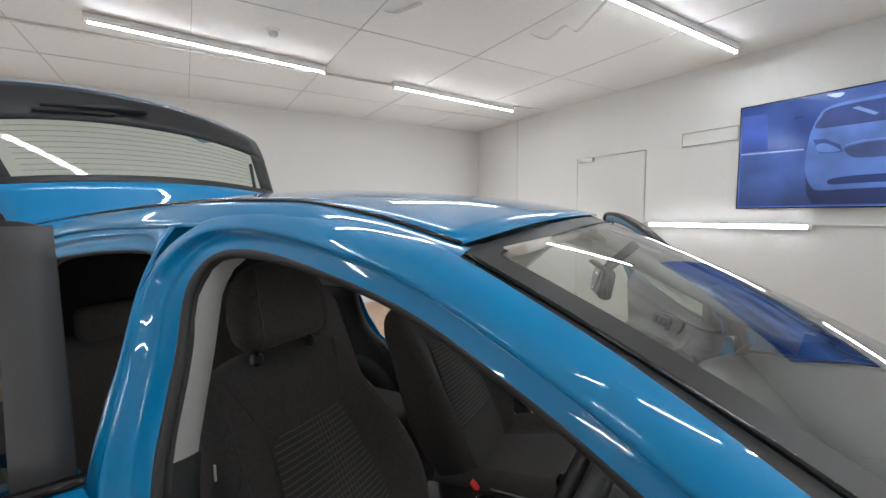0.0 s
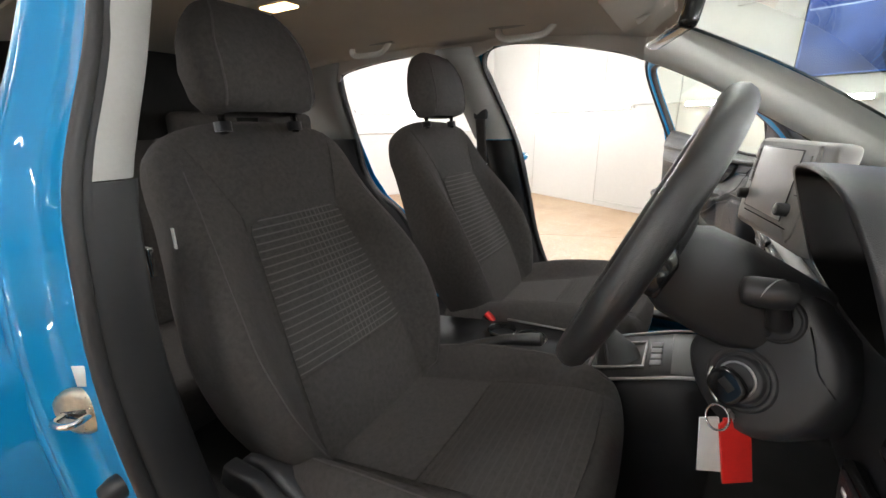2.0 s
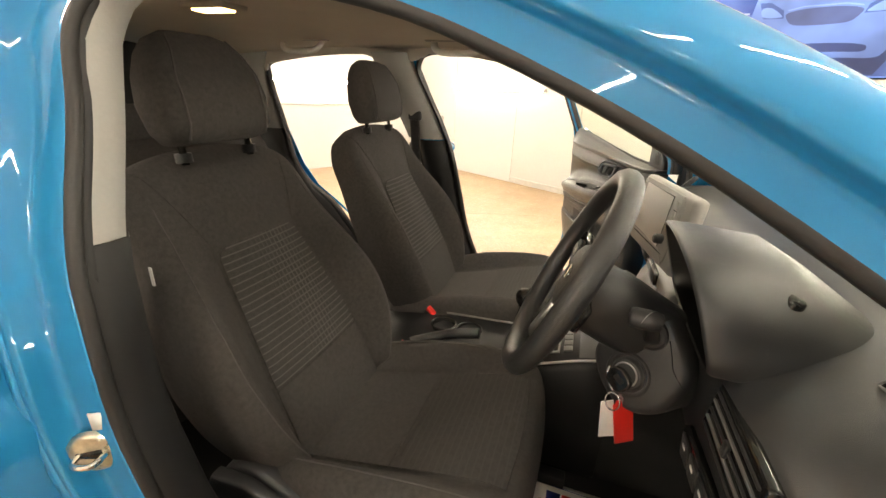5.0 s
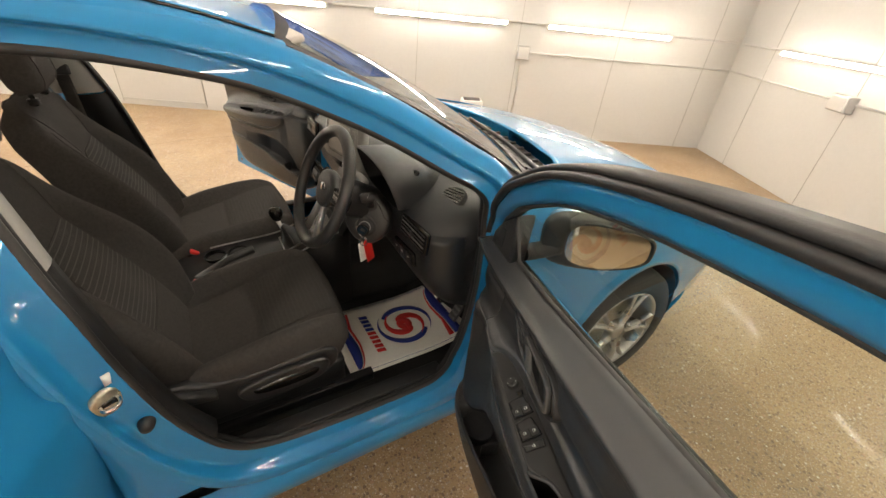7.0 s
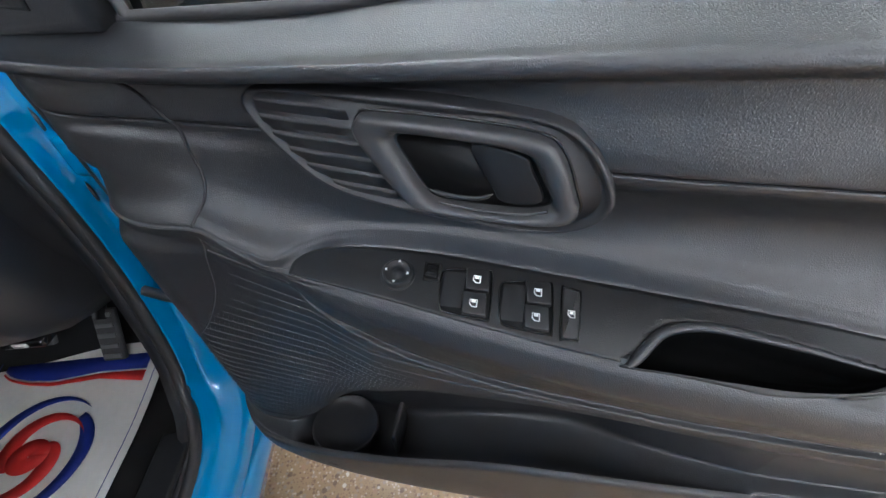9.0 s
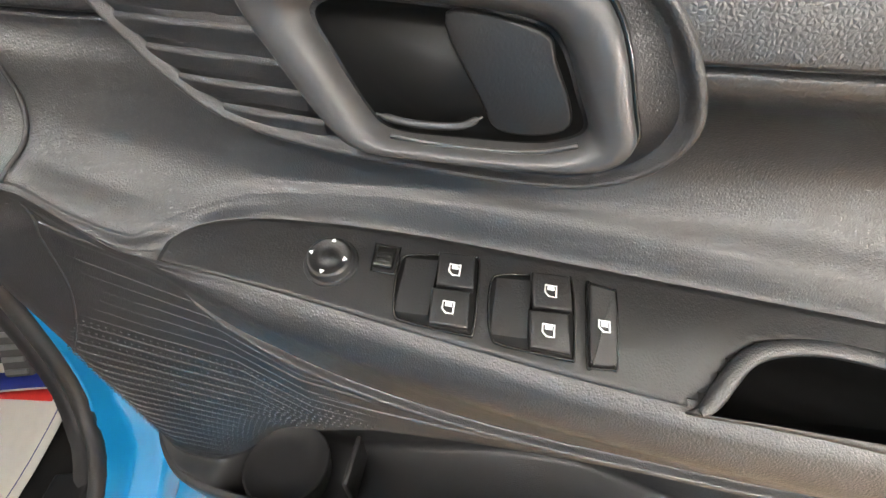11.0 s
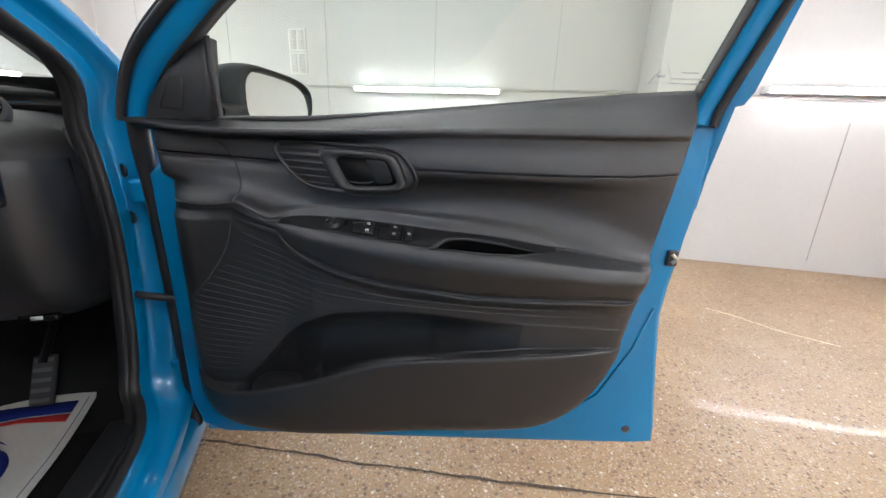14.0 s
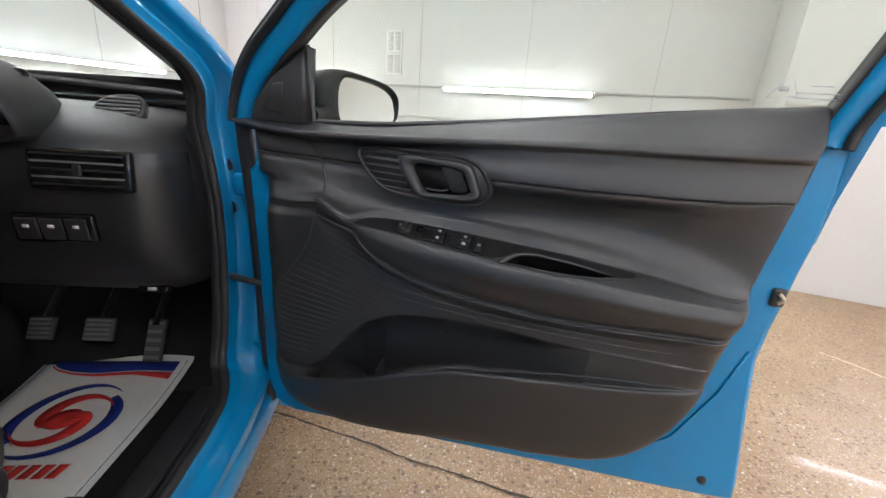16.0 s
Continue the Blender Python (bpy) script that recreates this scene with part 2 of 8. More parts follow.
def floor_material():
    m = bpy.data.materials.new("polished_aggregate")
    m.use_nodes = True
    nt = m.node_tree
    n, l = nt.nodes, nt.links
    p = n["Principled BSDF"]
    co = n.new("ShaderNodeTexCoord")

    def tex(kind, scale, **kw):
        t = n.new(kind)
        t.inputs["Scale"].default_value = scale
        for k, v in kw.items():
            t.inputs[k].default_value = v
        l.new(co.outputs["Object"], t.inputs["Vector"])
        return t

    base = tex("ShaderNodeTexNoise", 1.3, Detail=6.0)
    r0 = n.new("ShaderNodeValToRGB")
    e = r0.color_ramp.elements
    e[0].position, e[1].position = 0.35, 0.68
    e[0].color, e[1].color = (0.305, 0.198, 0.106, 1), (0.42, 0.298, 0.172, 1)
    l.new(base.outputs["Fac"], r0.inputs["Fac"])
    out = r0.outputs["Color"]
    for scale, thr, dark in ((230, 0.20, (0.23, 0.15, 0.10, 1)), (150, 0.15, (0.58, 0.48, 0.38, 1)), (120, 0.17, (0.20, 0.12, 0.08, 1)), (95, 0.12, (0.33, 0.27, 0.22, 1)), (68, 0.09, (0.13, 0.08, 0.06, 1)), (60, 0.05, (0.40, 0.24, 0.16, 1)), (85, 0.012, (0.70, 0.66, 0.58, 1))):
        v = tex("ShaderNodeTexVoronoi", scale, Randomness=1.0)
        sep = n.new("ShaderNodeSeparateColor")
        l.new(v.outputs["Color"], sep.inputs[0])
        pick = n.new("ShaderNodeMath")
        pick.operation = "LESS_THAN"
        pick.inputs[1].default_value = thr * 2.0
        l.new(sep.outputs[0], pick.inputs[0])
        rim = n.new("ShaderNodeMath")
        rim.operation = "LESS_THAN"
        rim.inputs[1].default_value = 0.42
        l.new(v.outputs["Distance"], rim.inputs[0])
        both = n.new("ShaderNodeMath")
        both.operation = "MULTIPLY"
        l.new(pick.outputs[0], both.inputs[0])
        l.new(rim.outputs[0], both.inputs[1])
        soft = n.new("ShaderNodeMath")
        soft.operation = "MULTIPLY"
        soft.inputs[1].default_value = 0.74
        l.new(both.outputs[0], soft.inputs[0])
        mx = n.new("ShaderNodeMix")
        mx.data_type = "RGBA"
        l.new(soft.outputs[0], mx.inputs["Factor"])
        l.new(out, mx.inputs["A"])
        mx.inputs["B"].default_value = dark
        out = mx.outputs["Result"]
    l.new(out, p.inputs["Base Color"])
    rn = tex("ShaderNodeTexNoise", 5.0, Detail=5.0)
    mr = n.new("ShaderNodeMapRange")
    mr.inputs["To Min"].default_value, mr.inputs["To Max"].default_value = 0.38, 0.55
    l.new(rn.outputs["Fac"], mr.inputs["Value"])
    l.new(mr.outputs["Result"], p.inputs["Roughness"])
    p.inputs["Coat Weight"].default_value, p.inputs["Coat Roughness"].default_value = 0.045, 0.05
    bn = tex("ShaderNodeTexNoise", 90.0, Detail=3.0)
    b = n.new("ShaderNodeBump")
    b.inputs["Strength"].default_value, b.inputs["Distance"].default_value = 0.12, 0.002
    l.new(bn.outputs["Fac"], b.inputs["Height"])
    l.new(b.outputs["Normal"], p.inputs["Normal"])
    return m


FLOOR = floor_material()
WALL = material("white_wall_board", (0.63, 0.625, 0.61), 0.40, var=0.035, scale=1.2, fine=30, bump=0.12, bscale=40)
CEIL = material("white_ceiling_board", (0.70, 0.695, 0.68), 0.5, var=0.05, scale=0.9, fine=20, bump=0.15, bscale=30)
SEAM = material("grey_joint", (0.38, 0.37, 0.35), 0.7, var=0.3, scale=20)
CONDUIT = material("white_conduit", (0.68, 0.67, 0.65), 0.4, var=0.05)
BOXGREY = material("grey_box", (0.5, 0.5, 0.49), 0.45, var=0.08)
TUBE = glow("lit_tube", (1.0, 0.975, 0.94), TUBE_STRENGTH)
CRACK = material("dark_crack", (0.07, 0.05, 0.035), 0.9, var=0.4, scale=60)
SCUFF = material("pale_scuff", (0.68, 0.56, 0.4), 0.6, var=0.2, scale=60)


def struct(name, c, s, mat_, label, category, bev=0.0):
    ob = part(name, rbox(c, s, bev, m=ROOM), mat_, smooth=False)
    return tagged(ob, label, category, kind="structure")


struct("floor", (LEN_A / 2, LEN_B / 2, -0.1), (LEN_A + 0.4, LEN_B + 0.4, 0.2), FLOOR, "polished tan exposed-aggregate concrete floor with cracks", "floor")
struct("ceiling", (LEN_A / 2, LEN_B / 2, HIGH + 0.05), (LEN_A + 0.4, LEN_B + 0.4, 0.1), CEIL, "white panelled ceiling with thin dark joints", "ceiling")
struct("wall_screen", (LEN_A / 2, -0.075, HIGH / 2), (LEN_A + 0.3, 0.15, HIGH - 0.002), WALL, "smooth white wall board behind the display", "wall")
struct("wall_vent", (-0.075, LEN_B / 2, HIGH / 2), (0.15, LEN_B, HIGH - 0.002), WALL, "smooth white wall board with vent grilles", "wall")
struct("wall_step", (STEP_A / 2 + 0.002, (STEP_B + LEN_B) / 2, HIGH / 2), (STEP_A - 0.004, LEN_B - STEP_B, HIGH - 0.004), WALL, "white boxed-out wall section with vertical joints", "wall")
struct("wall_far", (LEN_A + 0.075, LEN_B / 2, HIGH / 2), (0.15, LEN_B, HIGH - 0.002), WALL, "smooth white wall board behind the tailgate", "wall")
struct("wall_back", (LEN_A / 2, LEN_B + 0.075, HIGH / 2), (LEN_A + 0.3, 0.15, HIGH - 0.002), WALL, "plain white wall board", "wall")


def joint(name, c, s):
    return tagged(part(name, rbox(c, s, 0, m=ROOM), SEAM, smooth=False), "thin dark joint between white boards", "joint", kind="structure")


CEILSEAM = material("pale_grey_joint", (0.38, 0.37, 0.36), 0.7, var=0.5, scale=3)


def ceiling_joint(name, c, s):
    return tagged(part(name, rbox(c, s, 0, m=ROOM), CEILSEAM, smooth=False), "thin grey joint between white boards", "joint", kind="structure")


for k in range(8):
    ceiling_joint("trim_ceiling_joint", (LEN_A / 2, 1.1 + 1.165 * k, HIGH - 0.001), (LEN_A, 0.0045, 0.004))
for a in (1.5, 3.85, 6.9, 8.82):
    ceiling_joint("trim_ceiling_joint", (a, LEN_B / 2, HIGH - 0.001), (0.0016, LEN_B, 0.0045))
for a in (0.35, 1.5, 2.7, 3.9, 8.75):
    joint("trim_wall_joint", (a, 0.001, HIGH / 2), (0.005, 0.004, HIGH))
for b in (0.59, 1.75, 2.9, 4.05, 5.2):
    joint("trim_wall_joint", (0.001, b, HIGH / 2), (0.004, 0.004, HIGH))
for b in (7.19, 8.4):
    joint("trim_wall_joint", (STEP_A + 0.001, b, 0.58), (0.004, 0.006, 1.0))


def batten(lo, hi, z, wall, name="batten_light"):
    """A fluorescent batten: white spine, end caps and one lit tube. wall: the way out from what it is fixed to."""
    lo, hi, w = Vector((*lo, z)), Vector((*hi, z)), Vector(wall)
    d = (hi - lo).normalized()
    root = new(name)
    root.matrix_world = ROOM @ Matrix.Translation(lo + w * 0.02)
    inv = Matrix.Translation(-(lo + w * 0.02))
    o = d.cross(w)
    mb = inv @ axes(lo, d, o, w)
    ln = (hi - lo).length
    part("spine", rbox((ln / 2, 0, 0.025), (ln, 0.055, 0.046), 0.006, m=mb), CONDUIT, root)
    for x in (0.012, ln - 0.012):
        part("end_cap", rbox((x, 0, 0.066), (0.024, 0.034, 0.04), 0.004, m=mb), WHITEPL, root)
    part("lit_diffuser", rbox((ln / 2, 0, 0.0665), (ln - 0.05, 0.036, 0.005), 0.002, m=mb), TUBE, root)
    part("tray", rbox((ln / 2, 0, 0.055), (ln - 0.05, 0.042, 0.018), 0.004, m=mb), CONDUIT, root)
    return tagged(root, "lit white linear batten light on a white spine", "light", "battens")


for a0, a1 in ((0.9, 2.41), (2.86, 4.4), (4.92, 6.42), (7.04, 8.74)):
    batten((a1, 0), (a0, 0), 1.28, (0, 1, 0))
for b0, b1 in ((0.75, 2.37), (3.21, 4.72)):
    batten((0, b0), (0, b1), 1.28, (1, 0, 0))
for b0, b1 in ((6.6, 8.1),):
    batten((STEP_A, b0), (STEP_A, b1), 1.28, (1, 0, 0))
for b0, b1 in ((1.0, 2.55), (3.3, 4.8), (5.4, 6.9)):
    batten((LEN_A, b1), (LEN_A, b0), 1.28, (-1, 0, 0))
for a0 in (1.6, 4.0, 6.4):
    batten((a0, LEN_B), (a0 + 1.5, LEN_B), 1.28, (0, -1, 0))
for a, spans in ((5.45, ((0.36, 2.3), (3.2, 5.1), (6.0, 8.0))), (2.9, ((0.4, 2.3), (3.2, 5.1), (6.0, 8.0)))):
    for b0, b1 in spans:
        batten((a, b0), (a, b1), HIGH, (0, 0, -1))
# the row by the tailgate runs a little askew
for lo_, hi_ in (((8.12, 0.67), (7.95, 2.64)), ((7.86, 3.43), (7.65, 5.27)), ((7.56, 6.2), (7.37, 8.1))):
    batten(lo_, hi_, HIGH, (0, 0, -1))

# ---- the car: x ahead, y to its left, z up; the near side is its right (driver's) side ----
car = new("hatchback_car")
tagged(car, "bright blue five-door hatchback with all doors and tailgate open", "car")


SIDE_Y = smooth_table((0.2, 0.35, 0.75, 0.98, 1.20, 1.40, 1.46, 1.50), (0.76, 0.78, 0.79, 0.765, 0.675, 0.575, 0.515, 0.44))
SKIN_Y = smooth_table((0.15, 0.3, 0.55, 0.8, 0.95, 1.05, 1.25, 1.45), (0.80, 0.84, 0.865, 0.86, 0.825, 0.775, 0.68, 0.53))
ROOF_EDGE_Z = smooth_table((-2.86, -2.4, -1.9, -1.66, -1.35, -1.14, -0.975, -0.9), (1.415, 1.452, 1.478, 1.486, 1.480, 1.450, 1.408, 1.39))
ROOF_MID_Z = smooth_table((-2.86, -2.4, -1.9, -1.6, -1.2, -0.975, -0.9), (1.462, 1.50, 1.519, 1.522, 1.496, 1.458, 1.44))
ROOF_EDGE_Y = smooth_table((-2.86, -2.2, -1.4, -0.975), (0.50, 0.52, 0.53, 0.56))


def YS(z):
    """Half width of the body side at the door openings."""
    return SIDE_Y(z)


def YO(x, z):
    """Half width of the outer skin of wings and quarters."""
    return SKIN_Y(z) - 0.16 * max(0, x - 0.35) ** 2 - 0.10 * max(0, -2.45 - x) ** 2


FRONT_HOLE = [(-1.55, 1.30), (-1.535, 1.355), (-1.49, 1.378), (-1.40, 1.382), (-1.26, 1.367), (-1.054, 1.325), (-0.88, 1.258), (-0.75, 1.194),
              (-0.61, 1.112), (-0.522, 1.062), (-0.483, 1.01), (-0.475, 0.92), (-0.480, 0.82), (-0.487, 0.64), (-0.522, 0.44), (-0.60, 0.385),
              (-0.70, 0.363), (-0.94, 0.364), (-1.16, 0.385), (-1.269, 0.45), (-1.35, 0.61), (-1.398, 0.79), (-1.436, 0.96), (-1.475, 1.095), (-1.515, 1.21)]
REAR_HOLE = [(-1.70, 1.33), (-1.76, 1.375), (-1.95, 1.372), (-2.15, 1.353), (-2.275, 1.33), (-2.305, 1.29), (-2.325, 1.15), (-2.335, 1.0), (-2.32, 0.87), (-2.25, 0.76),
             (-2.1, 0.66), (-1.98, 0.52), (-1.88, 0.41), (-1.75, 0.37), (-1.58, 0.38), (-1.51, 0.45), (-1.545, 0.7), (-1.585, 0.95), (-1.63, 1.15)]


REAR_HOLE = REAR_HOLE[::-1]


def hole_rows(outline, profile, s, n):
    pts = [(p.x, p.y) for p in curve([(x, z, 0) for x, z in outline], n, True)]
    rows = []
    for i in range(n):
        (ax, az), (bx, bz) = pts[i - 1], pts[(i + 1) % n]
        t = Vector((bx - ax, bz - az)).normalized()
        nx, nz = -t.y, t.x
        row = []
        for d, h in profile(pts[i], nx, nz):
            x, z = pts[i][0] + nx * d, pts[i][1] + nz * d
            row.append((x, s * (YS(z) + h - inset(x, z) * min(1.0, max(0.0, (0.095 - d) / 0.06))), z))
        rows.append(row)
    return rows


def front_profile(p, nx, nz):
    sill = max(0.0, -nz)
    back = max(0.0, -nx)
    out = 0.045 - 0.004 * back
    w = 0.095 + 0.015 * sill - 0.008 * back
    k = 0.022 * back
    return [(-0.006, -0.012), (0.0, 0.0), (0.004, 0.0015), (0.028 + 0.7 * k, 0.004), (0.033 + 0.8 * k, 0.0052), (0.0365 + 0.9 * k, 0.0085), (0.041 + k, 0.012 + 0.3 * out), (0.0437 + k, 0.82 * out),
            (0.0475 + k, 0.95 * out), (0.054 + k, out), (max(0.72 * w, 0.060 + k), out + 0.003 - 0.004 * back), (max(0.86 * w, 0.068 + k), out + 0.001), (w - 0.005, out - 0.006 + 0.006 * back), (w, out - 0.022 * (1 - back))]


def inset(x, z):
    """The hinge pillar stands further in than the rest of the opening."""
    q = min(1.0, max(0.0, (x + 0.66) / 0.14)) * min(1.0, max(0.0, (1.08 - z) / 0.14)) * min(1.0, max(0.0, (z - 0.34) / 0.08))
    return 0.040 * q * q * (3 - 2 * q)


def rear_profile(p, nx, nz):
    f = max(0.0, nx)
    w = 0.09 - 0.045 * f
    return [(-0.006, -0.012), (0, 0), (0.02, 0.003), (0.03, 0.006), (0.036, 0.02), (0.04, 0.024), (w - 0.004, 0.024), (w, 0.018)]


for s in (-1, 1):
    side = part("body_side", fixed(grid(hole_rows(FRONT_HOLE, front_profile, s, 120), cv=True)), PAINT, car, "blue painted door-opening frame with pillars and sill")
    part("rear_opening", fixed(grid(hole_rows(REAR_HOLE, rear_profile, s, 90), cv=True)), PAINT, side)
    for outline, nm in ((FRONT_HOLE, 110), (REAR_HOLE, 90)):
        loop = [(p.x, s * (YS(p.y) - 0.010 - inset(p.x, p.y)), p.y) for p in curve([(x, z, 0) for x, z in outline], nm, True)]
        part("door_seal", sweep(loop, 0.0105 if outline is FRONT_HOLE else 0.009, True, 10, up=(0, 1, 0)), RUBBER, side, "black rubber door seal")
        lip = hole_rows(outline, lambda p, nx, nz: [(0.002, -0.012), (-0.008, -0.018), (-0.010, -0.026), (-0.006, -0.036)], s, nm)
        part("aperture_trim", fixed(grid(lip, cv=True)), DARKPLASTIC, side)
    # convex painted B pillar between the two openings
    rows = []
    for z in np.linspace(0.40, 1.435, 40):
        xf = interp(z, (0.40, 0.45, 0.61, 0.79, 0.96, 1.095, 1.21, 1.30, 1.36, 1.44), (-1.25, -1.275, -1.35, -1.398, -1.436, -1.475, -1.515, -1.55, -1.56, -1.57)) - 0.078
        xr = interp(z, (0.40, 0.67, 0.80, 0.91, 1.01, 1.12, 1.25, 1.38, 1.44), (-1.50, -1.485, -1.505, -1.53, -1.585, -1.61, -1.64, -1.66, -1.68))
        y0 = YS(z)
        rows.append([(xf + (xr - xf) * q, s * (y0 + h), z) for q, h in ((0.0, 0.0395), (0.1, 0.0415), (0.25, 0.044), (0.45, 0.045), (0.7, 0.042), (0.86, 0.035), (0.95, 0.026), (1.0, 0.010), (1.0, -0.02))])
    part("b_pillar", grid(rows), PAINT, side)
    # edge of the inner pillar trim, seen inside the seal: dark below, pale grey above
    EDGES = ()
    if s < 0:
        EDGES = ((1.042, 1.368, PILLARTRIM, ((0.004, 0.021), (0.012, 0.026), (0.015, 0.045), (0.014, 0.066), (0.002, 0.074))),
                 (0.50, 1.040, DARKPLASTIC, ((0.0, 0.016), (0.010, 0.020), (0.015, 0.045), (0.013, 0.072), (-0.01, 0.085))),
                 (1.040, 1.372, DARKPLASTIC, ((0.0, 0.014), (0.005, 0.016), (0.006, 0.024))))
    edge_x = lambda z: interp(z, (0.45, 0.61, 0.79, 0.96, 1.095, 1.21, 1.30, 1.345, 1.375), (-1.269, -1.35, -1.398, -1.436, -1.475, -1.515, -1.545, -1.535, -1.50))
    for z0, z1, mt, cols in EDGES:
        rows = [[(edge_x(z) + a, s * (YS(z) - h), z) for a, h in cols] for z in np.linspace(z0, z1, 14)]
        part("b_pillar_edge_trim", grid(rows), mt, side, "pale grey pillar trim edge" if mt is PILLARTRIM else "")
    # rocker under the doors
    rk = [[(x, s * (YS(0.3) + h), z) for h, z in ((0.02, 0.31), (0.05, 0.285), (0.055, 0.25), (0.045, 0.20), (0.0, 0.165), (-0.1, 0.16))]
          for x in np.linspace(-0.42, -2.0, 24)]
    part("rocker", grid(rk), PAINT, side)
    part("sill_scuff_plate", rbox((-0.95, s * 0.735, 0.385), (0.72, 0.05, 0.012), 0.004), DARKPLASTIC, side)

    # front wing, with its wheel arch
    rows = []
    for x in np.linspace(-0.405, 1.02, 46):
        dx = x - 0.27
        arch = 0.31 + math.sqrt(max(0, 0.365 ** 2 - dx * dx)) if abs(dx) < 0.365 else 0.2
        top = interp(x, (-0.42, -0.25, 0.0, 0.4, 0.75, 0.95, 1.02), (1.03, 1.0, 0.965, 0.90, 0.83, 0.76, 0.72))
        lo = max(0.2, arch)
        col = [(x, s * (YO(x, z) + (0.012 if z < lo + 0.03 and lo > 0.3 else 0)), z) for z in np.linspace(lo, top - 0.03, 14)]
        col += [(x, s * (YO(x, top) - 0.008), top - 0.008), (x, s * (YO(x, top) - 0.04), top + 0.006)]
        rows.append(col)
    part("front_wing", grid(rows), PAINT, car, thick=0.003)
    rows = []
    for k in range(25):
        a = math.pi * k / 24
        rows.append([(0.27 + 0.362 * math.cos(a), s * y, 0.30 + 0.362 * math.sin(a)) for y in (0.86, 0.6, 0.45)])
    part("wheel_arch_liner", grid(rows), BLACKPLASTIC, car)

    # rear quarter, with its wheel arch
    rows = []
    for x in np.linspace(-2.06, -3.02, 36):
        dx = x + 2.31
        arch = 0.31 + math.sqrt(max(0, 0.36 ** 2 - dx * dx)) if abs(dx) < 0.36 else 0.25
        top = interp(x, (-3.02, -2.9, -2.55, -2.42, -2.37, -2.34, -2.25, -2.1, -2.06), (1.0, 1.12, 1.38, 1.30, 1.12, 0.84, 0.72, 0.62, 0.58))
        rows.append([(x, s * YO(x, z), z) for z in np.linspace(min(max(0.25, arch), top - 0.01), top, 16)])
    part("rear_quarter", grid(rows), PAINT, car, thick=0.003)


def wheel(x, y, s, steer=0.0):
    m = Matrix.Translation((x, y, 0.312)) @ Euler((radians(-90 * s), 0, radians(steer))).to_matrix().to_4x4()
    w = part("wheel", lathe([(0.214, -0.09), (0.235, -0.098), (0.285, -0.095), (0.306, -0.075), (0.312, -0.03), (0.312, 0.03), (0.306, 0.075), (0.285, 0.095),
                             (0.235, 0.098), (0.214, 0.09), (0.205, 0.06), (0.205, -0.06), (0.214, -0.09)], m, 56), TYRE, car, "black tyre on silver alloy wheel")
    part("rim", lathe([(0.216, 0.088), (0.210, 0.094), (0.200, 0.085), (0.19, 0.03), (0.19, -0.07)], m, 48), ALLOY, w)
    bm = bmesh.new()
    for k in range(5):
        for side_ in (-1, 1):
            a = 2 * math.pi * k / 5
            p0, p1 = a + side_ * 0.10, a + side_ * 0.19
            r = [Vector((0.045 * math.cos(a + side_ * 0.3), 0.045 * math.sin(a + side_ * 0.3), 0.070)), Vector((0.12 * math.cos(p0), 0.12 * math.sin(p0), 0.078)),
                 Vector((0.203 * math.cos(p1), 0.203 * math.sin(p1), 0.076))]
            sweep([m @ v for v in curve(r, 7)], [0.022, 0.019, 0.017, 0.016, 0.015, 0.016, 0.018], n=6, flat=0.7, bm=bm)
    part("spokes", bm, ALLOY, w)
    part("hub_cap", lathe([(0.0, 0.092), (0.03, 0.09), (0.042, 0.08), (0.045, 0.05)], m, 24), ALLOY, w)
    part("brake_disc", lathe([(0.02, 0.01), (0.14, 0.01), (0.14, -0.01), (0.02, -0.01)], m, 32), ZINC, w)


for x, st in ((0.27, -4.0), (-2.31, 0.0)):
    for s in (-1, 1):
        wheel(x, s * 0.775, s, st)

# roof: crowned sheet between the rails
RAIL_LOW = smooth_table((-2.84, -2.5, -2.3, -2.15, -1.95, -1.76, -1.65, -1.5, -1.4, -1.26, -1.054, -0.95), (1.15, 1.28, 1.40, 1.425, 1.438, 1.44, 1.442, 1.445, 1.445, 1.432, 1.392, 1.356))
rows = []
for x in np.linspace(0, 1, 36):
    row = []
    for v in np.linspace(-1, 1, 33):
        xe = interp(x, (0, 1), (-0.985 + 0.07 * (1 - v * v), -2.86))
        zr = ROOF_EDGE_Z(xe)
        zc = ROOF_MID_Z(xe)
        yr = ROOF_EDGE_Y(xe)
        row.append((xe, v * yr, zr + (zc - zr) * (1 - abs(v) ** 2.4)))
    rows.append(row)
roof = part("roof", grid(rows), PAINT, car, "glossy blue crowned roof panel", thick=0.004)
for s in (-1, 1):
    pts = [(x, s * (ROOF_EDGE_Y(x) + 0.004),
            ROOF_EDGE_Z(x) + 0.001) for x in np.linspace(-0.985, -2.84, 40)]
    part("roof_ditch_strip", sweep(pts, 0.0035, n=6), GLOSSBLACK, roof)
    # cant rail between the roof edge and the door openings
    rows = []
    for x in np.linspace(-0.97, -2.84, 60):
        zr = ROOF_EDGE_Z(x)
        yr = ROOF_EDGE_Y(x)
        low = RAIL_LOW(x)
        yl = YS(low) + 0.042
        row = []
        for q in np.linspace(0, 1, 8):
            row.append((x, s * (yr + 0.004 + (yl - yr - 0.004) * q ** 0.8), zr - 0.002 + (low - zr) * q ** 1.5))
        row.append((x, s * (yl - 0.004), low - 0.012))
        rows.append(row)
    part("cant_rail", grid(rows), PAINT, roof)
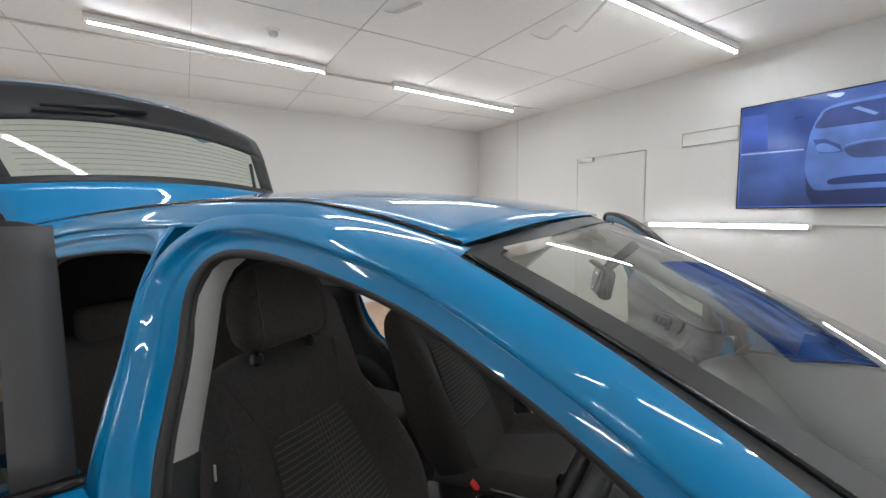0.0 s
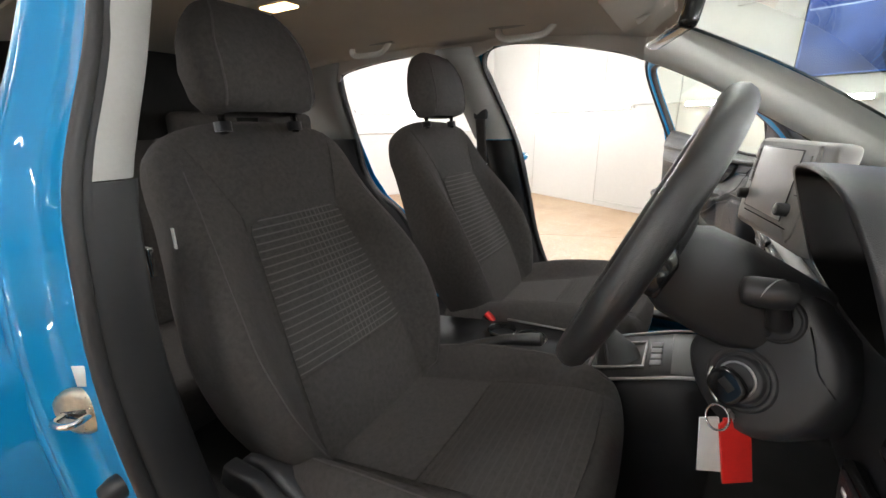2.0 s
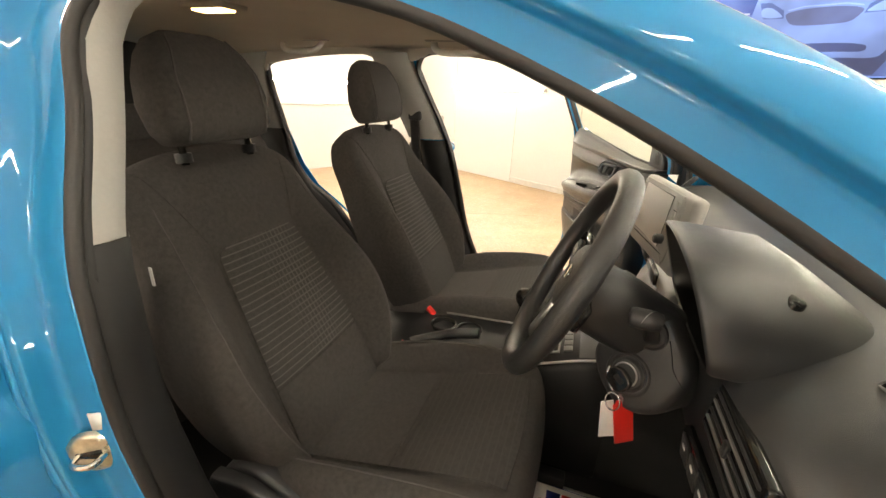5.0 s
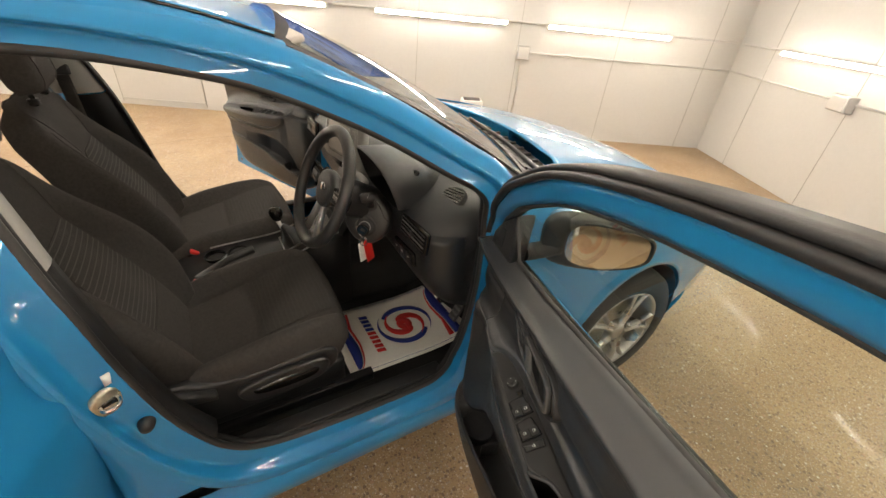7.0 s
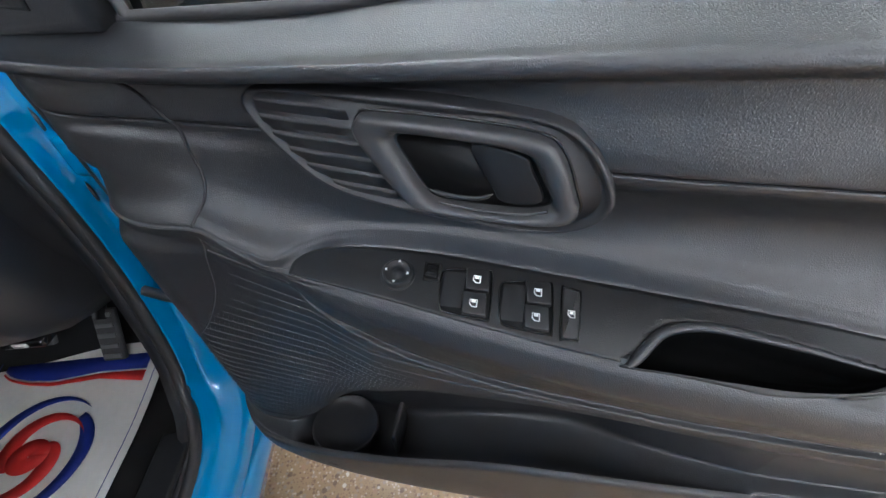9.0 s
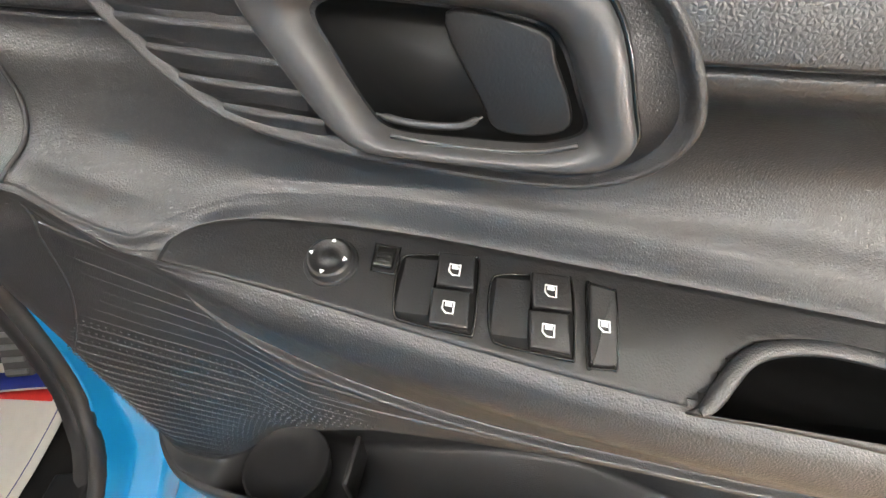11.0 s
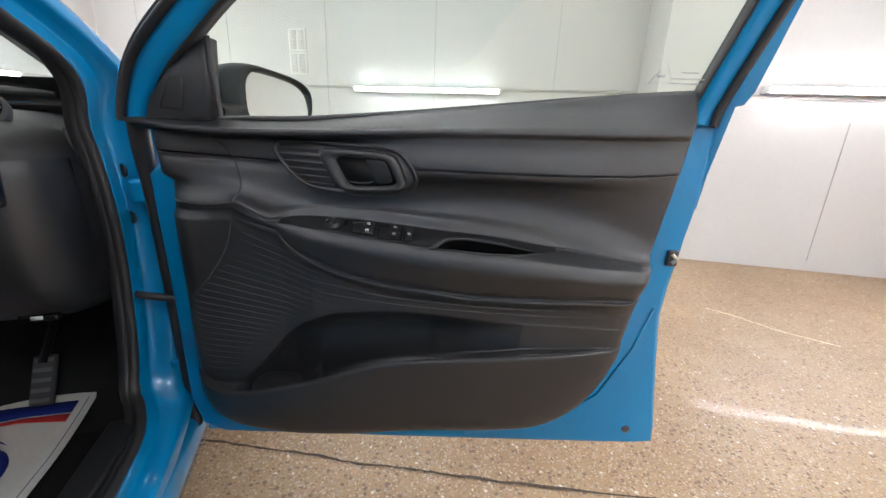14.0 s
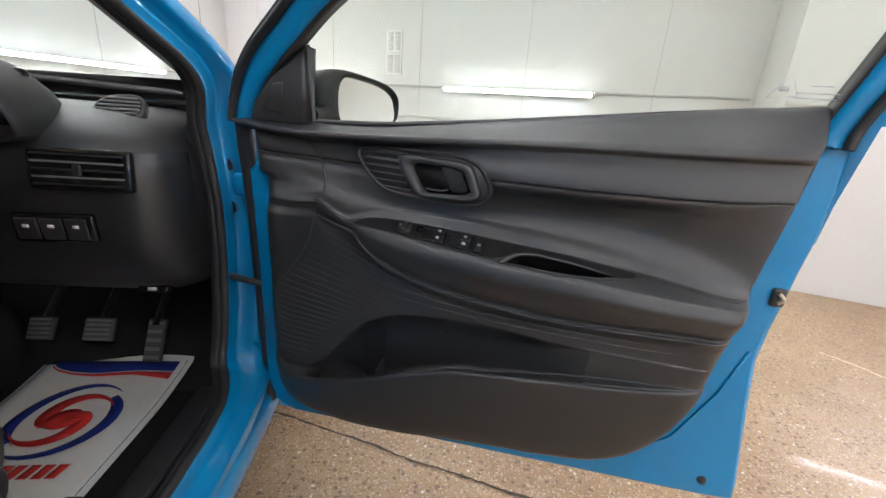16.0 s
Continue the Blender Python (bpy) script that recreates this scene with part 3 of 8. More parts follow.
# windscreen
WS_TOP = [(-0.985 + 0.07 * (1 - v * v), v * 0.56, 1.399 + 0.038 * (1 - abs(v) ** 2.2)) for v in np.linspace(-1, 1, 21)]
WS_LOW = [(-0.235 + 0.20 * (1 - abs(v) ** 1.8), v * 0.715, 0.995 + 0.0 * v) for v in np.linspace(-1, 1, 21)]
rows = []
for t in np.linspace(0, 1, 13):
    rows.append([tuple(a + (b - a) * t for a, b in zip(p, q))[:2] + (p[2] + (q[2] - p[2]) * t + 0.03 * math.sin(math.pi * t),) for p, q in zip(WS_TOP, WS_LOW)])
FRIT = material("printed_black_border", (0.022, 0.022, 0.021), 0.5, var=0.15, fine=300)
screen = part("windscreen", grid(rows), SCREENGLASS, car, "clear raked windscreen with a black printed border")
screen.visible_shadow = False
bm = bmesh.new()
nr, nc, WS_ROWS = len(rows), len(rows[0]), rows


def ws_at(t, v):
    i, j = min(int(t * (nr - 1)), nr - 2), min(int((v + 1) / 2 * (nc - 1)), nc - 2)
    ft, fv = t * (nr - 1) - i, (v + 1) / 2 * (nc - 1) - j
    P = lambda a, b: Vector(WS_ROWS[a][b])
    q = (P(i, j) * (1 - ft) + P(i + 1, j) * ft) * (1 - fv) + (P(i, j + 1) * (1 - ft) + P(i + 1, j + 1) * ft) * fv
    return q


for v0, v1 in ((-1.0, -0.93), (0.93, 1.0)):
    grid([[ws_at(t, v0) + Vector((0, 0, 0.004)), ws_at(t, v1) + Vector((0, 0, 0.004))] for t in np.linspace(0, 1, 20)], bm=bm)
for t0, t1 in ((0.0, 0.04), (0.90, 1.0)):
    grid([[ws_at(t0, v) + Vector((0, 0, 0.0015)), ws_at(t1, v) + Vector((0, 0, 0.0015))] for v in np.linspace(-1, 1, 30)], bm=bm)
part("black_border", bm, FRIT, screen)
part("edge_moulding", sweep([ws_at(t, -1.0) + Vector((0, -0.003, 0.001)) for t in np.linspace(0, 1, 20)], 0.0042, n=6), GLOSSBLACK, screen)
part("edge_moulding", sweep([ws_at(t, 1.0) + Vector((0, 0.004, 0.002)) for t in np.linspace(0, 1, 20)], 0.006, n=6), GLOSSBLACK, screen)

# cowl, wipers, bonnet
rows = []
for v in np.linspace(-1, 1, 25):
    x0 = -0.235 + 0.20 * (1 - abs(v) ** 1.8)
    rows.append([(x0 - 0.02, v * 0.70, 0.99), (x0 + 0.06, v * 0.70, 0.968), (x0 + 0.14, v * 0.70, 0.955), (x0 + 0.17, v * 0.70, 0.94)])
cowl = part("cowl_panel", grid(rows), BLACKPLASTIC, car, "ribbed black plastic scuttle panel", thick=0.004)
for k in range(18):
    y = -0.62 + k * 0.072
    x0 = -0.235 + 0.20 * (1 - abs(y / 0.70) ** 1.8)
    part("cowl_rib", rbox((x0 + 0.07, y, 0.973), (0.10, 0.012, 0.012), 0.003), BLACKPLASTIC, cowl)
for y0, y1 in ((-0.60, 0.02), (-0.02, 0.55)):
    xa, xb = (-0.235 + 0.20 * (1 - abs(y / 0.72) ** 1.8) for y in (y0, y1))
    w = part("wiper", sweep([(xa + 0.06, y0, 0.99), ((xa + xb) / 2 + 0.03, (y0 + y1) / 2, 1.02), (xb - 0.02, y1, 1.035)], [0.012, 0.009, 0.006], n=6), BLACKPLASTIC, car)
    part("wiper_blade", sweep([(xa - 0.01, y0 + 0.05, 1.015), (xb - 0.05, y1 + 0.05, 1.04)], 0.009, n=6), RUBBER, w)
rows = []
for t in np.linspace(0, 1, 24):
    row = []
    for v in np.linspace(-1, 1, 29):
        x0 = -0.235 + 0.20 * (1 - abs(v) ** 1.8) + 0.135
        x1 = 1.06 - 0.22 * abs(v) ** 2.2
        x = x0 + (x1 - x0) * t
        half = interp(t, (0, 0.5, 0.85, 1), (0.735, 0.745, 0.70, 0.64))
        edge = interp(x, (-0.3, 0.0, 0.4, 0.75, 0.95, 1.06), (0.990, 0.962, 0.905, 0.838, 0.77, 0.70))
        z = edge + 0.055 * (1 - abs(v) ** 2.5) + 0.010 * math.exp(-((abs(v) - 0.62) / 0.06) ** 2) * (1 - t)
        row.append((x, v * half, z - 0.03 * t ** 6))
    rows.append(row)
part("bonnet", grid(rows), PAINT, car, "creased blue bonnet", thick=0.004)
# nose and tail
rows = []
for a in np.linspace(-1, 1, 31):
    x = 1.10 - 0.24 * abs(a) ** 2.4
    y = a * 0.80
    rows.append([(x - 0.05, y * 0.97, 0.72), (x, y, 0.68), (x + 0.03, y, 0.55), (x + 0.02, y, 0.40), (x, y, 0.26), (x - 0.08, y, 0.19)])
bumper = part("front_bumper", grid(rows), PAINT, car, thick=0.004)
part("grille", rbox((1.115, 0, 0.50), (0.03, 1.0, 0.22), 0.01), GLOSSBLACK, bumper)
for s in (-1, 1):
    hl = part("headlight", rbox((0.93, s * 0.66, 0.70), (0.22, 0.20, 0.10), 0.03, 3), GLASS, car)
    part("headlight_bowl", rbox((0.91, s * 0.65, 0.70), (0.15, 0.15, 0.07), 0.02), CHROME, hl)
rows = []
for a in np.linspace(-1, 1, 25):
    x = -3.13 + 0.14 * abs(a) ** 2.2
    y = a * 0.83
    rows.append([(x + 0.06, y * 0.9, 0.74), (x + 0.02, y, 0.70), (x, y, 0.5), (x + 0.03, y, 0.28), (x + 0.12, y, 0.22)])
part("rear_bumper", grid(rows), PAINT, car, thick=0.004)
for s in (-1, 1):
    part("tail_light", rbox((-2.99, s * 0.70, 0.93), (0.10, 0.16, 0.22), 0.03, 3), REDPL, car)

# tailgate, raised
TH = math.radians(57.5)
tg = axes((-2.72, 0, 1.50), (0, 1, 0), (-math.cos(TH), 0, math.sin(TH)), (math.sin(TH), 0, math.cos(TH)))


def tg_pt(q, v, w0):
    """Point of the tailgate: q across (-1..1), v along it from the hinge, w0 off its plane."""
    half = interp(v, (0, 0.05, 0.12, 0.46, 0.60, 0.9), (0.56, 0.585, 0.60, 0.655, 0.665, 0.62))
    drop = interp(v, (0, 0.12, 0.50, 0.62, 0.66, 0.75, 0.9), (0.0, 0.012, 0.012, 0.0, -0.03, -0.16, -0.38))
    return tg @ Vector((q * half, v - 0.07 * abs(q) ** 2.6 * interp(v, (0.1, 0.5), (0, 1)), w0 + drop - 0.065 * q * q))


def tg_sheet(q0, q1, v0, v1, w0, nq=19, nv=6):
    return grid([[tg_pt(q, v, w0) for q in np.linspace(q0, q1, nq)] for v in np.linspace(v0, v1, nv)])


gate = part("tailgate", tg_sheet(-1, 1, -0.06, 0.115, 0.0), PAINT, car, "open blue tailgate with black framed glass", thick=0.02)
part("lower_panel", tg_sheet(-1, 1, 0.645, 0.90, 0.0), PAINT, gate, thick=0.02)
part("glass_frame", tg_sheet(-1, 1, 0.115, 0.15, 0.002), DARKPLASTIC, gate, thick=0.012)
part("glass_frame", tg_sheet(-1, 1, 0.44, 0.645, 0.002), DARKPLASTIC, gate, thick=0.012)
for q0, q1 in ((-1.0, -0.86), (0.86, 1.0)):
    part("glass_frame", tg_sheet(q0, q1, 0.15, 0.44, 0.002, 5), DARKPLASTIC, gate, thick=0.012)
tgl = part("tailgate_glass", tg_sheet(-0.87, 0.87, 0.148, 0.442, 0.003), GLASS, gate, "clear glass with fine heater lines")
tgl.visible_shadow = False
for k in range(9):
    part("heater_line", sweep([tg_pt(q, 0.18 + k * 0.028, 0.005) for q in np.linspace(-0.80, 0.80, 14)], 0.0009, n=4), GREYTRIM, tgl)
part("rear_wiper", sweep([tg_pt(0.0, 0.52, 0.03), tg_pt(-0.3, 0.50, 0.03), tg_pt(-0.58, 0.49, 0.03)], [0.020, 0.013, 0.008], n=6), DARKPLASTIC, gate)
part("wiper_blade", sweep([tg_pt(-0.2, 0.478, 0.02), tg_pt(-0.62, 0.474, 0.02)], 0.008, n=6), RUBBER, gate)
part("light_bar", tg_sheet(-0.96, 0.96, 0.685, 0.715, 0.010, 19, 4), REDPL, gate, thick=0.01)
for s in (-1, 1):
    part("gas_strut", sweep([(-2.83, s * 0.53, 1.28), tuple(tg_pt(s * 0.88, 0.40, -0.04))], 0.01, n=8), DARKPLASTIC, gate)

# underbody, floor and bulkhead
part("underbody", rbox((-1.0, 0, 0.20), (3.6, 1.46, 0.05), 0.02), BLACKPLASTIC, car)
part("cabin_floor", rbox((-1.25, 0, 0.235), (2.2, 1.46, 0.02), 0.005), CARPET, car, "black carpeted cabin floor")
part("bulkhead", grid([[(x, y, z) for y in np.linspace(-0.74, 0.74, 9)] for x, z in ((-0.42, 0.24), (-0.27, 0.30), (-0.13, 0.45), (-0.11, 0.95))]), CARPET, car, thick=0.01)
part("tunnel", rbox((-1.05, 0, 0.34), (1.5, 0.22, 0.22), 0.05, 3), CARPET, car)
for s in (-1, 1):
    part("footwell_side", grid([[(x, s * y, z) for z, y in ((0.24, 0.70), (0.45, 0.715), (0.7, 0.72), (0.95, 0.69))] for x in (-0.10, -0.3, -0.47)]), DARKPLASTIC, car, thick=0.012)

# headliner and pillar trims
rows = []
for x in np.linspace(-0.93, -2.75, 30):
    zc = interp(x, (-2.75, -2.3, -1.9, -1.4, -1.1, -0.93), (1.38, 1.425, 1.445, 1.445, 1.425, 1.395))
    rows.append([(x, v * (YS(1.385) - 0.045), zc - 0.055 * abs(v) ** 3) for v in np.linspace(-1, 1, 23)])
liner = part("headliner", grid(rows), HEADLINER, car, "pale grey fabric headliner", thick=0.006)
for s in (-1, 1):
    rows = []
    for x in np.linspace(-0.93, -2.30, 50):
        zh = interp(x, (-2.30, -2.275, -2.15, -1.95, -1.76, -1.70, -1.60, -1.535, -1.49, -1.40, -1.26, -1.054, -0.88), (1.30, 1.33, 1.353, 1.372, 1.375, 1.345, 1.345, 1.36, 1.378, 1.382, 1.367, 1.325, 1.258))
        zt = interp(x, (-2.75, -2.3, -1.9, -1.4, -1.1, -0.93), (1.38, 1.425, 1.445, 1.445, 1.425, 1.395)) - 0.05
        rows.append([(x, s * (YS(zh) - 0.024), zh - 0.006), (x, s * (YS(zh) - 0.036), zh - 0.004), (x, s * (YS(zh) - 0.055), max(zh + 0.004, zt - 0.008)), (x, s * (YS(1.385) - 0.075), zt + 0.012)])
    part("headliner_edge", grid(rows), HEADLINER, liner, thick=0.003)
part("dome_lamp", rbox((-1.90, -0.035, 1.44), (0.16, 0.09, 0.02), 0.008), HEADLINER, liner)
part("dome_lamp_lens", rbox((-1.90, -0.035, 1.43), (0.11, 0.05, 0.012), 0.004), glow("warm_lens", (1.0, 0.62, 0.28), 4.0), liner, "lit amber-white courtesy lamp lens")
oh = part("overhead_console", rbox((-1.10, 0.0, 1.405), (0.24, 0.17, 0.035), 0.012, 3), HEADLINER, car)
for y in (-0.045, 0.045):
    part("map_lamp_lens", rbox((-1.15, y, 1.386), (0.07, 0.045, 0.008), 0.003), glow("warm_map_lens", (1.0, 0.6, 0.26), 3.0), oh)
part("console_button", rbox((-1.05, 0.0, 1.386), (0.04, 0.09, 0.008), 0.003), WHITEPL, oh)
for s in (-1, 1):
    vz = part("sun_visor", rbox((0, 0, 0), (0.15, 0.36, 0.018), 0.008, 3, m=pose(-0.98, s * 0.32, 1.385, 0, -14, 0)), HEADLINER, car, "pale grey sun visor folded up")
    part("visor_label", rbox((0.0, 0.10, -0.010), (0.05, 0.07, 0.002), 0, m=pose(-0.98, s * 0.32, 1.385, 0, -14, 0)), WHITEPL, vz)
    for x0 in (-1.34, -1.99):
        if s < 0:
            continue
        yy = 0.475
        g = part("grab_handle", sweep(curve([(x0 + 0.095, yy, 1.412), (x0 + 0.085, yy - 0.02, 1.385), (x0 + 0.06, yy - 0.026, 1.370), (x0, yy - 0.028, 1.367), (x0 - 0.06, yy - 0.026, 1.370), (x0 - 0.085, yy - 0.02, 1.385), (x0 - 0.095, yy, 1.412)], 22), 0.0125, n=10, flat=0.75), BRIGHTTRIM, car, "pale grey roof grab handle")
        # darker slab behind the handle, painting the shadow gap above it
        part("handle_recess_shade", rbox((x0, yy - 0.004, 1.412), (0.25, 0.040, 0.016), 0.006), PILLARTRIM, g)
    # A pillar trim, header to dash
    rows = []
    for t in np.linspace(0, 1, 14):
        x = -0.99 + t * 0.66
        zs = interp(x, (-1.054, -0.88, -0.75, -0.61, -0.50, -0.33), (1.325, 1.258, 1.194, 1.112, 1.05, 0.95))
        zw = 1.40 - t * 0.37
        rows.append([(x, s * (YS(zs) - 0.026), zs - 0.006), (x, s * (YS(zs) - 0.036), zs - 0.010), (x, s * (YS(zs) - 0.06), zs + 0.012), (x + 0.01, s * (YS(zw) - 0.055), zw - 0.012), (x + 0.02, s * (YS(zw) - 0.02), zw - 0.004), tuple(ws_at(min(1.0, 0.88 * t + 0.01), 0.925 * s) + Vector((0, 0, -0.006)))])
    # the far pillar takes the brightened copy, as if more light fell there
    part("a_pillar_trim", grid(rows), BRIGHTTRIM if s > 0 else PILLARTRIM, car)
    # B pillar trims
    rows = []
    for z in np.linspace(1.04, 1.375, 10):
        xf = interp(z, (0.96, 1.095, 1.21, 1.30, 1.375), (-1.436, -1.475, -1.51, -1.545, -1.56))
        rows.append([(xf - 0.012, s * (YS(z) - 0.015), z), (xf - 0.02, s * (YS(z) - 0.05), z), (xf - 0.10, s * (YS(z) - 0.075), z), (xf - 0.17, s * (YS(z) - 0.05), z), (xf - 0.18, s * (YS(z) - 0.01), z)])
    part("b_pillar_trim", grid(rows), PILLARTRIM, car, "pale grey upper pillar trim")
    rows = []
    for z in np.linspace(0.30, 1.037, 14):
        xf = interp(z, (0.38, 0.45, 0.61, 0.79, 0.96, 1.095), (-1.20, -1.269, -1.35, -1.398, -1.436, -1.475))
        xb = interp(z, (0.38, 0.45, 0.7, 0.95, 1.15), (-1.60, -1.51, -1.545, -1.585, -1.63))
        rows.append([(xf - 0.008, s * (YS(z) - 0.015), z), (xf - 0.02, s * (YS(z) - 0.06), z), ((xf + xb) / 2, s * (YS(z) - 0.08), z), (xb + 0.02, s * (YS(z) - 0.06), z), (xb, s * (YS(z) - 0.012), z)])
    part("b_pillar_lower_trim", grid(rows), DARKPLASTIC, car)
    # C pillar and quarter trims
    for z0, z1, mt in ((0.42, 1.03, DARKPLASTIC), (1.03, 1.405, PILLARTRIM)):
        rows = []
        for z in np.linspace(z0, z1, 9):
            e = interp(z, (0.41, 0.52, 0.66, 0.76, 0.87, 1.0, 1.15, 1.29, 1.34, 1.41), (-1.88, -1.98, -2.10, -2.25, -2.325, -2.34, -2.33, -2.31, -2.27, -2.2))
            rows.append([(e - 0.006, s * (YS(z) - 0.016), z), (e - 0.012, s * (YS(z) - 0.045), z), (e - 0.06, s * (YS(z) - 0.055), z), (-2.62, s * (YS(z) - 0.06), z), (-2.85, s * (YS(z) - 0.05), z)])
        part("c_pillar_trim", grid(rows), mt, car, thick=0.004)
    # belts
    xb = -1.575
    belt = part("seat_belt", sweep([(xb, s * 0.635, 1.12), (xb + 0.005, s * 0.66, 0.9), (xb + 0.02, s * 0.69, 0.5)], 0.022, n=6, flat=0.12, up=(0, 1, 0)), FABRIC, car, "black webbing seat belt")
    part("belt_guide", rbox((xb, s * 0.64, 1.14), (0.06, 0.02, 0.04), 0.008), BLACKPLASTIC, belt)
    part("belt_tongue", rbox((xb + 0.02, s * 0.645, 0.90), (0.05, 0.012, 0.05), 0.004), CHROME, belt)


# ---- seats ----


def rib_fabric(name, direction, pale, scale=23.0, hatch=None):
    """Woven seat insert: dark cloth with fine pale lines, crossed by upright ones about the line y = hatch."""
    m = material(name, (0.060, 0.056, 0.053), 0.85, var=0.30, scale=110, fine=500, bump=0.9, bscale=900, spec=0.25)
    nt = m.node_tree
    n, l = nt.nodes, nt.links
    p = n["Principled BSDF"]
    old = p.inputs["Base Color"].links[0].from_socket
    co = n.new("ShaderNodeTexCoord")

    def lines(way, sc, lo, hi):
        w = n.new("ShaderNodeTexWave")
        w.wave_type, w.bands_direction = "BANDS", way
        w.inputs["Scale"].default_value, w.inputs["Distortion"].default_value = sc, 0.25
        l.new(co.outputs["Object"], w.inputs["Vector"])
        r = n.new("ShaderNodeValToRGB")
        r.color_ramp.elements[0].position, r.color_ramp.elements[1].position = lo, hi
        l.new(w.outputs["Fac"], r.inputs["Fac"])
        return r.outputs["Color"]

    fac = lines(direction, scale, 0.84, 0.97)
    if hatch is not None:
        sep = n.new("ShaderNodeSeparateXYZ")
        l.new(co.outputs["Object"], sep.inputs[0])
        band = []
        for a, b in ((hatch - 0.05, hatch + 0.03), (hatch + 0.11, hatch + 0.05)):
            mr = n.new("ShaderNodeMapRange")
            mr.inputs["From Min"].default_value, mr.inputs["From Max"].default_value = a, b
            l.new(sep.outputs["Y"], mr.inputs["Value"])
            band.append(mr.outputs["Result"])
        mul = n.new("ShaderNodeMath")
        mul.operation = "MULTIPLY"
        l.new(band[0], mul.inputs[0])
        l.new(band[1], mul.inputs[1])
        mul2 = n.new("ShaderNodeMath")
        mul2.operation = "MULTIPLY"
        l.new(lines("Y", 26.0, 0.80, 0.96), mul2.inputs[0])
        l.new(mul.outputs[0], mul2.inputs[1])
        mx2 = n.new("ShaderNodeMath")
        mx2.operation = "MAXIMUM"
        l.new(fac, mx2.inputs[0])
        l.new(mul2.outputs[0], mx2.inputs[1])
        fac = mx2.outputs[0]
    mx = n.new("ShaderNodeMix")
    mx.data_type = "RGBA"
    l.new(fac, mx.inputs["Factor"])
    l.new(old, mx.inputs["A"])
    mx.inputs["B"].default_value = (pale, pale * 0.95, pale * 0.91, 1)
    l.new(mx.outputs["Result"], p.inputs["Base Color"])
    return m


CUSHION = rib_fabric("cushion_insert_cloth", "X", 0.072, 22.0)
PLAINCLOTH = material("plain_insert_cloth", (0.066, 0.061, 0.058), 0.82, var=0.30, scale=110, fine=520, bump=0.9, bscale=900, spec=0.3)
STITCH = material("grey_stitch", (0.085, 0.08, 0.077), 0.9, var=0.2)
UPX, UPZ = -0.407, 0.914


def back_pt(yc, L, q, off):
    """A point of a seat back: L up along it, q across, off ahead of its middle surface."""
    return Vector((-1.405 + UPX * L + UPZ * off, yc + q, 0.555 + UPZ * L - UPX * off))


BACK_HALF = smooth_table((-0.11, -0.05, 0.0, 0.08, 0.17, 0.27, 0.36, 0.44, 0.50, 0.545, 0.575, 0.595, 0.607, 0.613), (0.185, 0.225, 0.248, 0.272, 0.281, 0.270, 0.252, 0.238, 0.232, 0.220, 0.195, 0.155, 0.105, 0.05))
BACK_FACE = smooth_table((-0.11, -0.05, 0.05, 0.12, 0.25, 0.39, 0.50, 0.55, 0.585, 0.60, 0.613), (0.050, 0.057, 0.061, 0.060, 0.052, 0.041, 0.037, 0.031, 0.020, 0.010, -0.008))
BACK_BOLSTER = smooth_table((-0.11, 0.0, 0.10, 0.20, 0.30, 0.40, 0.48, 0.56), (0.030, 0.052, 0.064, 0.062, 0.046, 0.022, 0.006, 0.0))
INSERT_HALF = smooth_table((-0.11, 0.0, 0.08, 0.25, 0.36, 0.40), (0.158, 0.156, 0.152, 0.133, 0.118, 0.113))


def back_front(L, q):
    """How far the front of a seat back stands ahead of its middle, L up it and q across."""
    half, face, bol, ins = BACK_HALF(L), BACK_FACE(L), BACK_BOLSTER(L), INSERT_HALF(L)
    y = abs(q)
    peak = half - 0.042
    w = face + 0.004 * math.cos(min(1.0, y / ins) * math.pi / 2)
    t = min(1.0, max(0.0, (y - ins - 0.004) / max(0.02, peak - ins - 0.004)))
    w += bol * t * t * (3 - 2 * t)
    w -= 0.0055 * math.exp(-((y - ins - 0.006) / 0.006) ** 2) * interp(L, (0.36, 0.44), (1, 0))
    if y > peak:
        r = min(1.0, (y - peak) / (half - peak))
        w -= (0.036 + 0.5 * bol) * (1 - math.sqrt(max(0.0, 1 - r * r)))
    return w


